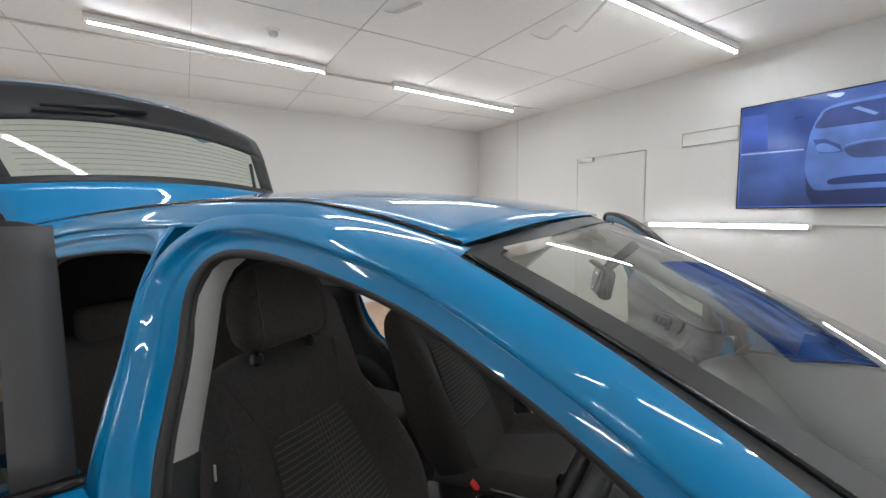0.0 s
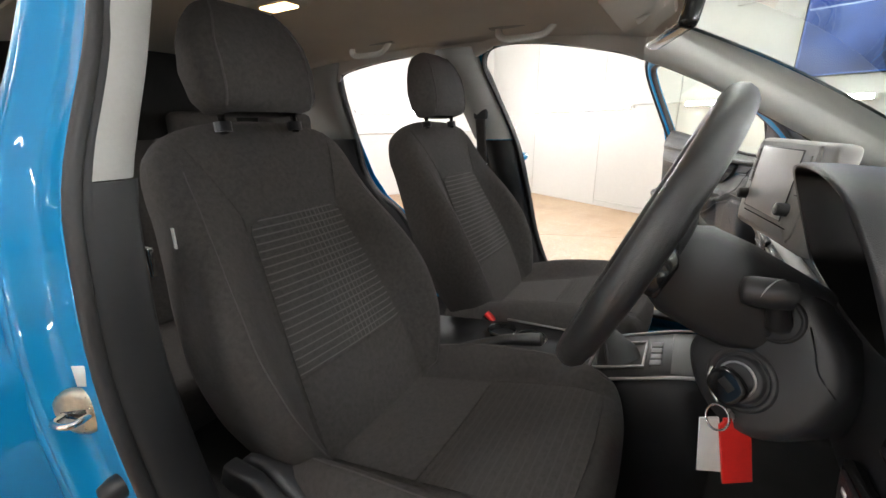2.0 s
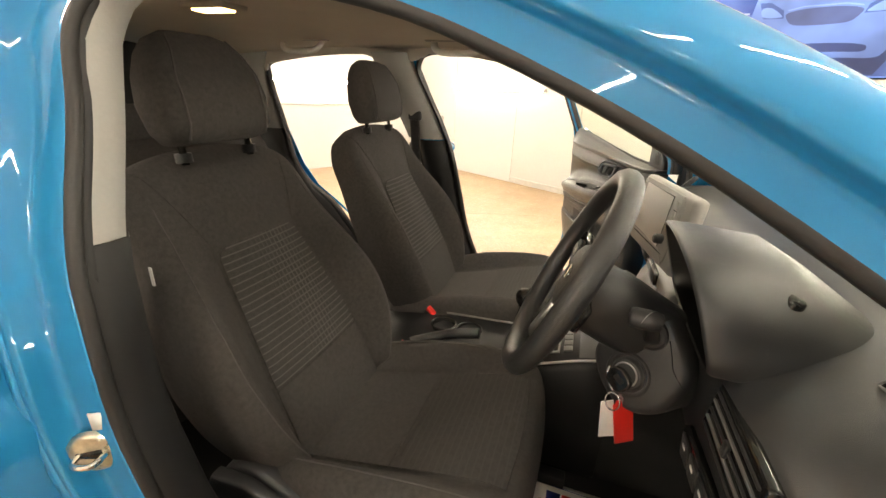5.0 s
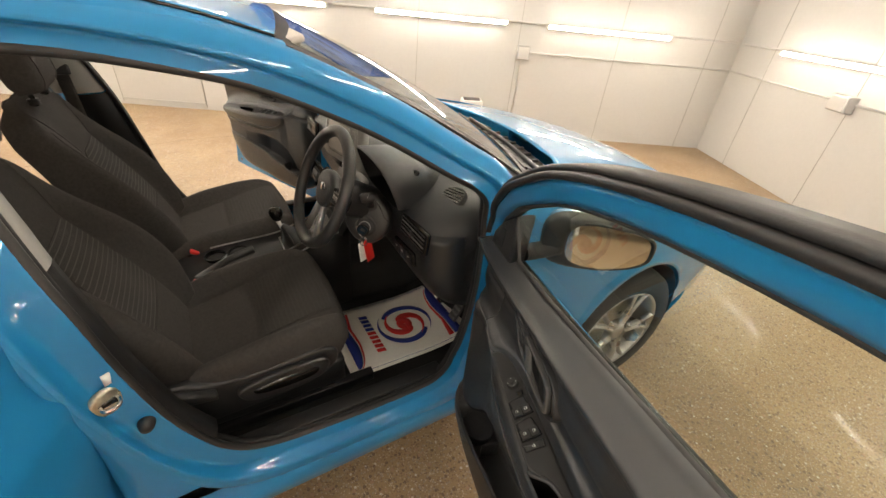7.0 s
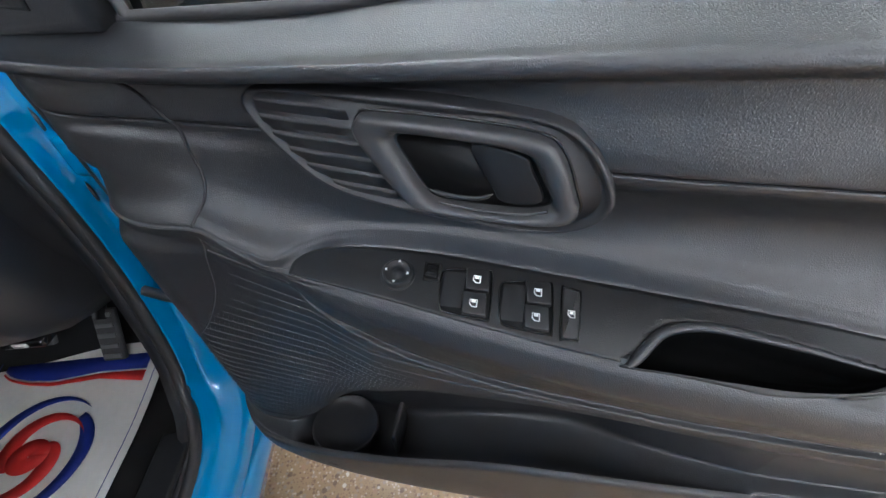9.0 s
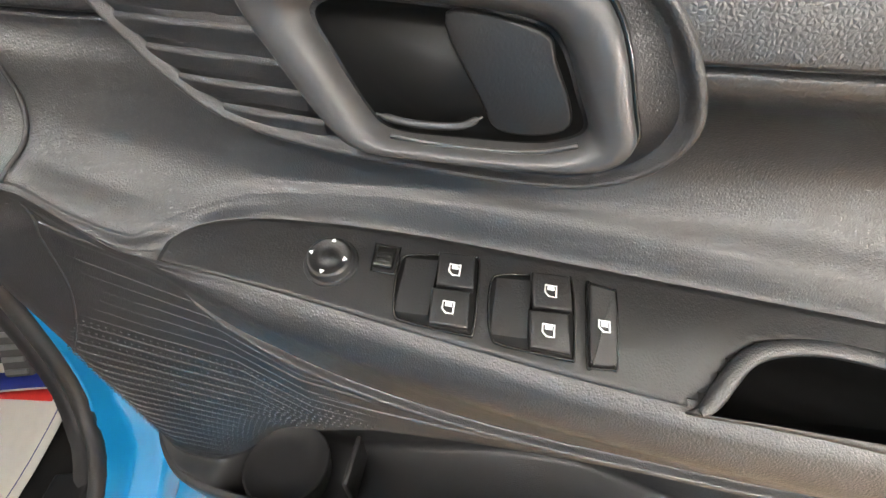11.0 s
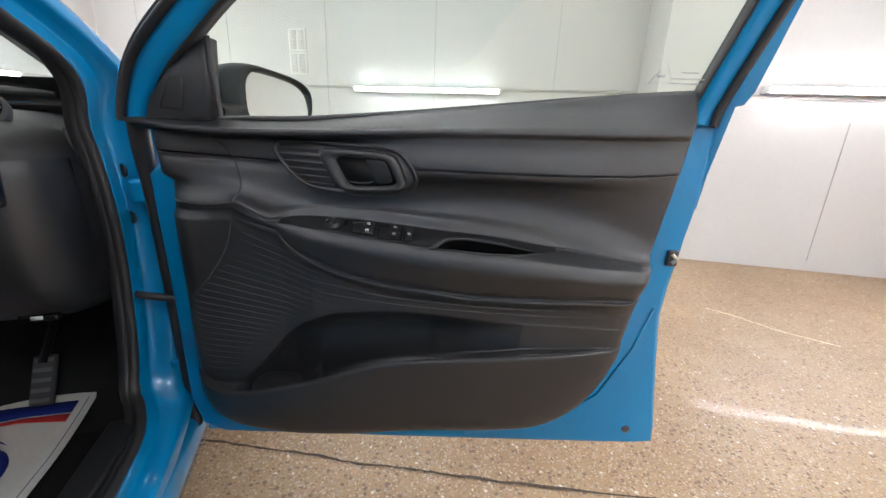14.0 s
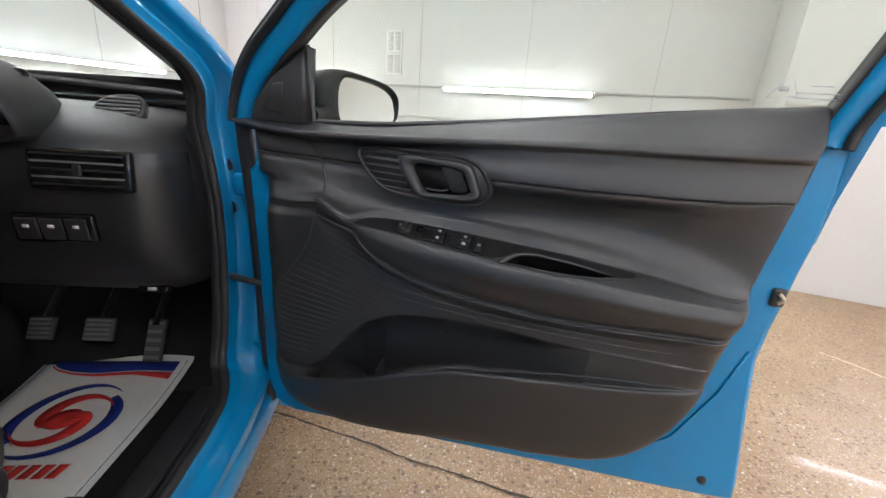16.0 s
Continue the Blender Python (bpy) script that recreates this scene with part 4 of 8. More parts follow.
def seat(yc, name, label, INSERT):
    def pt(L, q, lift=0.0):
        return back_pt(yc, L, q, back_front(L, q) + lift)

    rows = []
    for L in list(np.linspace(-0.11, 0.54, 40)) + [0.555, 0.57, 0.582, 0.592, 0.600, 0.606, 0.610, 0.613]:
        half = BACK_HALF(L)
        row = [pt(L, half * math.copysign(abs(q) ** 0.85, q)) for q in np.linspace(-1, 1, 61)]
        back = interp(L, (-0.11, 0.5, 0.57, 0.613), (-0.05, -0.062, -0.05, -0.014))
        edge = back_front(L, half)
        for q, d in ((0.995, 0.7 * edge + 0.3 * back), (0.985, 0.3 * edge + 0.7 * back)):
            row.append(back_pt(yc, L, half * q, d))
        for q in np.linspace(0.95, -0.95, 15):
            row.append(back_pt(yc, L, q * half, back - 0.012 * (1 - q * q)))
        for q, d in ((-0.985, 0.3 * edge + 0.7 * back), (-0.995, 0.7 * edge + 0.3 * back)):
            row.append(back_pt(yc, L, half * q, d))
        rows.append(row)
    root = part(name, fixed(grid(rows, cu=True)), FABRIC, car, label)
    # upper insert panel with rounded corners, and the plain lumbar panel below its joint
    for nm, L0, L1, mt in (("back_insert", 0.083, 0.394, INSERT), ("lumbar_insert", -0.10, 0.079, PLAINCLOTH)):
        rows = []
        for L in np.linspace(L0, L1, 26):
            hw = INSERT_HALF(L)
            if nm == "back_insert":
                hw -= 0.022 * (1 - math.sqrt(max(0.0, 1 - max(0.0, (L - L1 + 0.022) / 0.022) ** 2)))
            rows.append([pt(L, q, 0.0012) for q in np.linspace(-hw, hw, 19)])
        part(nm, grid(rows), mt, root, "ribbed dark grey cloth insert" if mt is INSERT else "")
        rim_ = [r[0] for r in rows] + rows[-1][1:-1] + [r[-1] for r in rows[::-1]] + rows[0][::-1][1:-1]
        part("insert_seam", sweep(rim_, 0.0016, True, 5), FABRIC, root)
    for sg in (-1, 1):
        # stitched seam along the bolster's crest, and the one that runs from the insert up over the shoulder
        pts = [pt(L, sg * (BACK_HALF(L) - 0.040), 0.0004) for L in np.linspace(-0.08, 0.50, 30)]
        part("bolster_seam", sweep(pts, 0.0013, n=5), STITCH, root)
        pts = [pt(L, sg * (INSERT_HALF(L) + 0.006 + 0.35 * max(0, L - 0.40)), 0.0006) for L in np.linspace(0.36, 0.585, 18)]
        part("shoulder_seam", sweep(pts, 0.0013, n=5), FABRIC, root)
    # headrest
    hr = axes((-1.605, yc, 1.125), (0, 1, 0), (-0.20, 0, 0.98), (0.98, 0, 0.20))
    rows = []
    for v, hw, f, bk in ((0.0, 0.085, 0.03, -0.02), (0.006, 0.112, 0.045, -0.035), (0.03, 0.128, 0.058, -0.045), (0.08, 0.134, 0.062, -0.05), (0.13, 0.126, 0.058, -0.045),
                         (0.17, 0.108, 0.045, -0.04), (0.195, 0.088, 0.032, -0.03), (0.208, 0.06, 0.016, -0.018), (0.212, 0.02, 0.004, -0.004)):
        row = []
        for k in range(32):
            a = 2 * math.pi * k / 32
            c, s_ = math.cos(a), math.sin(a)
            x = hw * math.copysign(abs(c) ** 0.55, c)
            z = (f if s_ > 0 else -bk) * math.copysign(abs(s_) ** 0.6, s_)
            row.append(hr @ Vector((x, v, z + 0.018 * (abs(x) / 0.134) ** 2 * (1 if s_ > 0 else 0) * 0.6)))
        rows.append(row)
    bm = fixed(grid(rows, cu=True))
    part("headrest", bm, FABRIC, root, "black cloth headrest")
    for x in (-0.098, 0.098):
        part("headrest_seam", sweep([hr @ Vector((x * (1 - 0.35 * max(0, v - 0.12) / 0.09), v, interp(v, (0.005, 0.03, 0.08, 0.13, 0.17, 0.2), (0.042, 0.057, 0.061, 0.057, 0.044, 0.026)) + 0.001))
                                     for v in np.linspace(0.008, 0.198, 14)], 0.0022, n=5), STITCH, root)
    for q in (-0.085, 0.085):
        part("headrest_post", sweep([hr @ Vector((q, -0.035, -0.005)), hr @ Vector((q, 0.03, 0.0))], 0.007, n=8), CHROME, root)
        part("post_collar", sweep([hr @ Vector((q, -0.030, -0.006)), hr @ Vector((q, -0.012, -0.004))], 0.016, n=10), BLACKPLASTIC, root)
    # cushion: a dished middle between raised bolsters, rolled over at the front
    C_HALF = smooth_table((0, 0.1, 0.5, 0.85, 0.95, 1), (0.215, 0.238, 0.258, 0.252, 0.238, 0.215))
    C_TOP = smooth_table((0, 0.2, 0.5, 0.75, 0.88, 0.95, 0.985, 1), (0.478, 0.498, 0.545, 0.588, 0.604, 0.598, 0.572, 0.535))
    C_BOL = smooth_table((0, 0.15, 0.4, 0.7, 0.9, 1), (0.020, 0.052, 0.058, 0.038, 0.014, 0.0))

    def cush(t, q, lift=0.0):
        half, y = C_HALF(t), abs(q)
        ins, peak = 0.152 + 0.012 * t, half - 0.040
        k = min(1.0, max(0.0, (y - ins) / (peak - ins)))
        z = C_TOP(t) + C_BOL(t) * k * k * (3 - 2 * k) - 0.005 * math.exp(-((y - ins) / 0.006) ** 2) * min(1, (1 - t) * 12)
        z -= 0.004 * math.exp(-((t - 0.56) / 0.012) ** 2) * (1 if y < ins else 0)
        if y > peak:
            r = min(1.0, (y - peak) / 0.040)
            z -= 0.055 * (1 - math.sqrt(max(0.0, 1 - r * r)))
        return Vector((-1.47 + 0.600 * t + 0.022 * (1 - (q / 0.26) ** 2) * t, yc + q, z + lift))

    rows = []
    for t in list(np.linspace(0, 0.9, 40)) + [0.92, 0.94, 0.955, 0.97, 0.98, 0.99, 1.0]:
        half = C_HALF(t)
        low = interp(t, (0, 0.8, 0.95, 1), (0.40, 0.43, 0.455, 0.49))
        row = [cush(t, half * math.copysign(abs(q) ** 0.9, q)) for q in np.linspace(-1, 1, 49)]
        x = row[0].x
        row += [Vector((x, yc + q * half * 0.985, low + (0.03 if abs(q) == 1 else 0))) for q in (1, 0.95, 0.5, 0, -0.5, -0.95, -1)]
        rows.append(row)
    part("seat_cushion", fixed(grid(rows, cu=True)), FABRIC, root)
    for nm, t0, t1, mt in (("cushion_rear_insert", 0.20, 0.55, PLAINCLOTH), ("cushion_insert", 0.57, 0.93, CUSHION)):
        rows2 = [[cush(t, q, 0.0014) for q in np.linspace(-0.146 - 0.012 * t, 0.146 + 0.012 * t, 15)] for t in np.linspace(t0, t1, 18)]
        part(nm, grid(rows2), mt, root)
        rim_ = [r[0] for r in rows2] + rows2[-1][1:-1] + [r[-1] for r in rows2[::-1]] + rows2[0][::-1][1:-1]
        part("cushion_seam", sweep(rim_, 0.0015, True, 5), FABRIC, root)
    for sg in (-1, 1):
        part("cushion_bolster_seam", sweep([cush(t, sg * (C_HALF(t) - 0.040), 0.0004) for t in np.linspace(0.05, 0.94, 30)], 0.0013, n=5), STITCH, root)
    # plastic base and side cover
    out = -1 if yc < 0 else 1
    cov = [(-1.46, 0.45), (-1.44, 0.53), (-1.37, 0.56), (-1.28, 0.53), (-1.15, 0.52), (-0.98, 0.535), (-0.92, 0.505), (-0.93, 0.45), (-1.02, 0.40), (-1.3, 0.38), (-1.42, 0.40)]
    mm = axes((0, 0, 0), (1, 0, 0), (0, 0, 1), (0, -1, 0))
    cp = [(p.x, p.y) for p in curve([(x, z, 0) for x, z in cov], 44, True)]
    lo, hi = (0.225, 0.262)
    mm = axes((0, yc, 0), (1, 0, 0), (0, 0, 1), (0, out, 0))
    part("side_cover", slab(cp, lo, hi, mm, 0.012, 3), BLACKPLASTIC, root, "black plastic seat side cover")
    grp = [(-1.22, 0.485), (-1.16, 0.507), (-1.05, 0.515), (-0.965, 0.510), (-0.955, 0.47), (-1.0, 0.435), (-1.12, 0.425), (-1.2, 0.44)]
    part("height_lever", slab([(p.x, p.y) for p in curve([(x, z, 0) for x, z in grp], 36, True)], 0.262, 0.285, mm, 0.009, 3), BLACKPLASTIC, root)
    part("lever_recess", slab([(p.x * 0.72 - 0.302, p.y * 0.45 + 0.262) for p in curve([(x, z, 0) for x, z in grp], 36, True)], 0.284, 0.287, mm), GLOSSBLACK, root)
    part("recline_lever", slab([(-1.46, 0.50), (-1.44, 0.545), (-1.36, 0.55), (-1.27, 0.515), (-1.27, 0.495), (-1.36, 0.51), (-1.43, 0.49)], 0.262, 0.29, mm, 0.006), BLACKPLASTIC, root)
    part("seat_frame", rbox((-1.15, yc, 0.33), (0.55, 0.40, 0.12), 0.02), BLACKPLASTIC, root)
    for q in (-0.2, 0.2):
        part("seat_rail", rbox((-1.15, yc + q, 0.262), (0.75, 0.035, 0.04), 0.005), DARKPLASTIC, root)
    return root


seat(-0.36, "driver_seat", "black cloth driver's seat with ribbed inserts and headrest", rib_fabric("driver_insert_cloth", "Z", 0.125, 23.5, -0.36))
seat(0.365, "passenger_seat", "black cloth passenger seat with ribbed inserts and headrest", rib_fabric("passenger_insert_cloth", "Z", 0.125, 23.5, 0.36))
for y, s in ((-0.115, 1), (0.108, -1)):
    b = part("belt_buckle", sweep([(-1.33, y + 0.0 * s, 0.42), (-1.30, y, 0.49), (-1.285, y, 0.525)], [0.014, 0.016, 0.02], n=8, flat=0.6, up=(0, 1, 0)), BLACKPLASTIC, car)
    part("buckle_button", rbox((0, 0, 0), (0.035, 0.024, 0.012), 0.004, m=pose(-1.277, y, 0.538, 0, 35, 0)), REDPL, b, "red release button")
    part("airbag_label", rbox((-1.53, -0.607 if s > 0 else 0.607, 0.93), (0.006, 0.003, 0.035), 0.001), WHITEPL, b)

# rear bench
rows = []
for L in np.linspace(0, 0.58, 14):
    off = interp(L, (0, 0.5, 0.56, 0.58), (0.06, 0.06, 0.03, -0.02))
    rows.append([(-2.20 - 0.40 * L + off - 0.02 * math.cos(q * 6.3) - 0.05 * abs(q) ** 6, q * 0.62, 0.5 + 0.92 * L) for q in np.linspace(-1, 1, 31)])
bench = part("rear_bench", grid(rows), FABRIC, car, "black cloth rear bench seat", thick=0.06)
part("bench_cushion", rbox((-1.98, 0, 0.46), (0.46, 1.22, 0.15), 0.05, 4), FABRIC, bench)
for y in (-0.38, 0.0, 0.38):
    part("bench_headrest", rbox((-2.44, y, 1.09), (0.09, 0.25, 0.13), 0.04, 4), FABRIC, bench)
part("parcel_shelf", grid([[(x, v * h, z) for v in np.linspace(-1, 1, 7)] for x, z, h in ((-2.44, 0.97, 0.60), (-2.52, 1.10, 0.56), (-2.62, 1.26, 0.52), (-2.70, 1.40, 0.47))]), CARPET, car, "black parcel shelf lifted with the tailgate", thick=0.016)
part("load_floor", rbox((-2.72, 0, 0.52), (0.56, 1.06, 0.02), 0.006), CARPET, car)

# ---- dashboard ----
SILVERISH = material("grey_slat", (0.16, 0.16, 0.155), 0.35, var=0.06)
FX = ((-0.72, -0.70, -0.68, -0.66, -0.62, -0.5, -0.3, 0.0, 0.3, 0.62, 0.66, 0.69, 0.72), (-0.52, -0.575, -0.615, -0.632, -0.641, -0.643, -0.636, -0.625, -0.625, -0.62, -0.605, -0.575, -0.50))
rows = []
for y in np.linspace(-0.715, 0.715, 57):
    xf = interp(y, *FX)
    ends = 1 - 0.10 * (abs(y) / 0.715) ** 10
    ws = -0.235 + 0.20 * (1 - abs(y / 0.72) ** 1.8)
    rows.append([(ws + 0.03, y, 0.955), (ws - 0.05, y, 0.975 * ends), (xf + 0.17, y, 0.985 * ends), (xf + 0.11, y, 0.977 * ends), (xf + 0.06, y, 0.958 * ends), (xf + 0.022, y, 0.935 * ends), (xf + 0.004, y, 0.915 * ends),
                 (xf, y, 0.90), (xf + 0.002, y, 0.86), (xf + 0.006, y, 0.82), (xf + 0.014, y, 0.76), (xf + 0.03, y, 0.70), (xf + 0.06, y, 0.64), (xf + 0.10, y, 0.607), (xf + 0.16, y, 0.60), (xf + 0.3, y, 0.62)])
dash = part("dashboard", grid(rows), SOFTTRIM, car, "black moulded dashboard", thick=0.006)
for s in (-1, 1):
    ends = [(p[0], s * 0.712, p[2]) for p in rows[0]]
    bm = bmesh.new()
    bm.faces.new([bm.verts.new(p) for p in ends])
    part("dash_end_panel", bm, BLACKPLASTIC, dash, smooth=False, thick=0.006)
    # oval side demister vent
    dv = axes((-0.506, s * 0.585, 0.972), (0.35, s * 0.94, 0.0), (0.58, s * -0.2, 0.79), (-0.60, s * -0.1, 0.79))
    oval = [(0.042 * math.copysign(abs(math.cos(a)) ** 0.85, math.cos(a)), 0.034 * math.copysign(abs(math.sin(a)) ** 0.75, math.sin(a)) + 0.008 * math.cos(a)) for a in np.linspace(0, 2 * math.pi, 32, endpoint=False)]
    vent = part("side_vent", slab(oval, -0.01, 0.006, dv, 0.003), SOFTTRIM, dash)
    part("vent_well", slab([(x * 0.86, y * 0.82) for x, y in oval], 0.0062, 0.0072, dv), GLOSSBLACK, vent)
    for k in range(6):
        yk = -0.022 + 0.0088 * k
        part("vent_slat", rbox((yk * 0.2, yk, 0.008), (0.070 * math.sqrt(1 - (yk / 0.032) ** 2), 0.0028, 0.004), 0.001, m=dv), SILVERISH, vent)
    # face vent with bars, facing the seats
    fv = axes((-0.640, s * 0.590, 0.872), (0, -1, 0), (0.10, 0, 0.995), (-0.995, 0, 0.10))
    vent = part("face_vent", rbox((0, 0, 0), (0.170, 0.074, 0.018), 0.008, 3, m=fv), GLOSSBLACK, dash)
    for k in range(5):
        part("vent_bar", rbox((0, -0.026 + 0.013 * k, 0.009), (0.150, 0.0032, 0.006), 0.001, m=fv), SILVERISH if k in (1, 3) else BLACKPLASTIC, vent)
    part("vent_tab", rbox((0.0, 0.0, 0.012), (0.012, 0.02, 0.006), 0.002, m=fv), BLACKPLASTIC, vent)
# hooded instrument binnacle: a D-shaped rim, open towards the driver
rim_yz = [(-0.262, 0.99), (-0.256, 1.035), (-0.268, 1.053), (-0.32, 1.060), (-0.40, 1.059), (-0.47, 1.043), (-0.508, 1.008), (-0.521, 0.97), (-0.526, 0.938), (-0.512, 0.919), (-0.45, 0.914), (-0.36, 0.918), (-0.29, 0.93), (-0.270, 0.945)]
rim_c = [(p.x, p.y) for p in curve([(y, z, 0) for y, z in rim_yz], 72, True)]
rows = []
for y, z in rim_c:
    dy, dz = y + 0.39, z - 0.985
    xr = -0.67 - 0.042 * (z - 0.925) / 0.13
    row = []
    for x, a, b, up in ((-0.47, 0.55, 0.45, -0.03), (-0.53, 0.84, 0.78, -0.015), (-0.58, 0.98, 0.96, -0.002), (xr + 0.03, 1.02, 1.01, 0), (xr + 0.006, 1.015, 1.01, 0), (xr, 0.985, 0.975, 0), (xr + 0.002, 0.955, 0.94, 0), (xr + 0.012, 0.94, 0.91, 0), (-0.615, 0.90, 0.84, 0), (-0.606, 0.86, 0.80, 0)):
        row.append((x, -0.39 + dy * a, 0.985 + dz * b + up))
    rows.append(row)
part("instrument_cowl", fixed(grid([r[:7] for r in rows], cv=True)), SOFTTRIM, dash, "hooded black instrument binnacle")
part("binnacle_lining", fixed(grid([r[6:] for r in rows], cv=True)), material("lining_black", (0.006, 0.006, 0.006), 0.3, spec=0.3), dash, "gloss black lining of the binnacle")
part("cluster_bezel", rbox((0, 0, 0), (0.02, 0.205, 0.10), 0.03, 3, m=pose(-0.600, -0.392, 0.985, 0, 12, 0)), GLOSSBLACK, dash)
part("cluster_screen", rbox((0, 0, 0), (0.006, 0.175, 0.075), 0.003, m=pose(-0.612, -0.390, 0.986, 0, 12, 0)), material("display_black", (0.03, 0.03, 0.035), 0.08, var=0.1), dash, "unlit glossy instrument display")
# centre screen
SILVER = material("silver_grey_plastic", (0.36, 0.35, 0.335), 0.5, 0.0, var=0.05)
sm = pose(-0.6875, 0.022, 0.978, 0, 6, 12)
scr = part("centre_screen", rbox((0.0, -0.068, 0.015), (0.03, 0.274, 0.165), 0.016, 3, m=sm), SILVER, dash, "silver-grey framed touch screen, switched off")
part("screen_frame", slab([(p.x, p.y) for p in curve([(0.062, 0.070, 0), (0.056, 0.088, 0), (0.036, 0.092, 0), (-0.140, 0.092, 0), (-0.160, 0.088, 0), (-0.168, 0.070, 0), (-0.168, -0.030, 0), (-0.160, -0.052, 0), (-0.140, -0.058, 0), (0.036, -0.058, 0), (0.056, -0.052, 0), (0.062, -0.030, 0)], 72, True)], 0.012, 0.0175, sm @ axes((0, 0, 0), (0, 1, 0), (0, 0, 1), (-1, 0, 0)), 0.002), SILVER, scr)
# pale base colour stands in for the bright wall mirrored in the dark glass
part("screen_glass", rbox((-0.0175, -0.042, 0.026), (0.003, 0.158, 0.112), 0.001, m=sm), material("screen_reflection_grey", (0.55, 0.53, 0.50), 0.35, var=0.04), scr, "screen glass with its pale reflection painted in")
part("screen_edge", sweep([sm @ Vector((-0.0185, y, z)) for y, z in ((0.037, 0.082), (-0.121, 0.082), (-0.121, -0.030), (0.037, -0.030))], 0.0012, True, 5), GREYTRIM, scr)
for y in (0.050, -0.142):
    for k in range(3):
        part("screen_key", rbox((-0.0175, y, 0.068 - 0.021 * k), (0.004, 0.013, 0.017), 0.0015, m=sm), SILVER, scr)
        part("key_gap", rbox((-0.0178, y, 0.0575 - 0.021 * k), (0.001, 0.014, 0.0014), 0, m=sm), DARKPLASTIC, scr)
for y in (0.043, -0.130):
    part("rotary_knob", sweep([sm @ Vector((-0.016, y, -0.010)), sm @ Vector((-0.032, y, -0.010)), sm @ Vector((-0.034, y, -0.010))], [0.0105, 0.0105, 0.008], n=18), BLACKPLASTIC, scr)
part("screen_groove", sweep([sm @ Vector((-0.0178, 0.030, -0.038)), sm @ Vector((-0.0178, -0.145, -0.038))], 0.0010, n=5), DARKPLASTIC, scr)
part("centre_vent_strip", rbox((-0.645, 0.10, 0.862), (0.03, 0.56, 0.040), 0.01), SILVER, dash)
for k in range(2):
    cv_ = part("centre_vent", rbox((-0.662, 0.05 + 0.14 * k - 0.07, 0.862), (0.012, 0.12, 0.030), 0.004), GLOSSBLACK, dash)
    for j in range(3):
        part("vent_slat", rbox((-0.668, 0.05 + 0.14 * k - 0.07, 0.854 + 0.008 * j), (0.006, 0.11, 0.002), 0.0), BLACKPLASTIC, cv_)
bm = bmesh.new()
cs = part("centre_fascia", fixed(grid([[(x, y, z) for y in np.linspace(-0.13, 0.13, 5)] for x, z in ((-0.63, 0.86), (-0.66, 0.80), (-0.685, 0.72), (-0.71, 0.67), (-0.74, 0.628))])), BLACKPLASTIC, dash, thick=0.01)
part("climate_panel", rbox((0, 0, 0), (0.02, 0.24, 0.06), 0.006, m=pose(-0.690, 0.0, 0.765, 0, -20, 0)), GLOSSBLACK, cs)
for y in (-0.08, 0.08):
    part("climate_dial", sweep([(-0.69, y, 0.78), (-0.715, y, 0.79)], 0.022, n=18), BLACKPLASTIC, cs)
# lower panels under the wheel
pm_ = pose(-0.640, -0.525, 0.765, 0, -6, 3)
swp = part("switch_pad", rbox((0, 0, 0), (0.014, 0.135, 0.055), 0.006, m=pm_), GLOSSBLACK, dash)
for k in range(3):
    part("switch_key", rbox((-0.008, -0.04 + 0.04 * k, 0.0), (0.005, 0.034, 0.040), 0.002, m=pm_), BLACKPLASTIC, swp)
    part("switch_mark", rbox((-0.011, -0.04 + 0.04 * k, 0.006), (0.001, 0.010, 0.006), 0, m=pm_), WHITEPL, swp)
part("bonnet_release", rbox((-0.545, -0.622, 0.610), (0.03, 0.06, 0.014), 0.004), GLOSSBLACK, dash)
part("release_mark", rbox((-0.561, -0.622, 0.612), (0.002, 0.018, 0.007), 0.0), WHITEPL, dash)

# steering column, wheel, stalks
WC, WA = Vector((-0.86, -0.355, 0.962)), Vector((-0.917, 0, 0.40)).normalized()
WU = Vector((0.40, 0, 0.917)).normalized()
WR = WU.cross(WA)
wm = axes(WC, WR, WU, WA)
ring = [wm @ Vector((0.182 * math.cos(a), 0.182 * math.sin(a) * (1 if math.sin(a) > -0.75 else 0.985), 0)) for a in np.linspace(0, 2 * math.pi, 64, endpoint=False)]
LEATHER = material("wheel_leather", (0.022, 0.022, 0.023), 0.38, var=0.12, leather=800, spec=0.7)
sw = part("steering_wheel", sweep(ring, 0.0185, True, 12, up=tuple(WA)), LEATHER, car, "black leather-rimmed steering wheel")
hub = [(0.075 * math.cos(a) * (1.0 if math.sin(a) > 0 else 0.85), 0.062 * math.sin(a)) for a in np.linspace(0, 2 * math.pi, 36, endpoint=False)]
part("airbag_boss", slab(hub, -0.04, -0.004, wm, 0.018, 4), BLACKPLASTIC, sw)
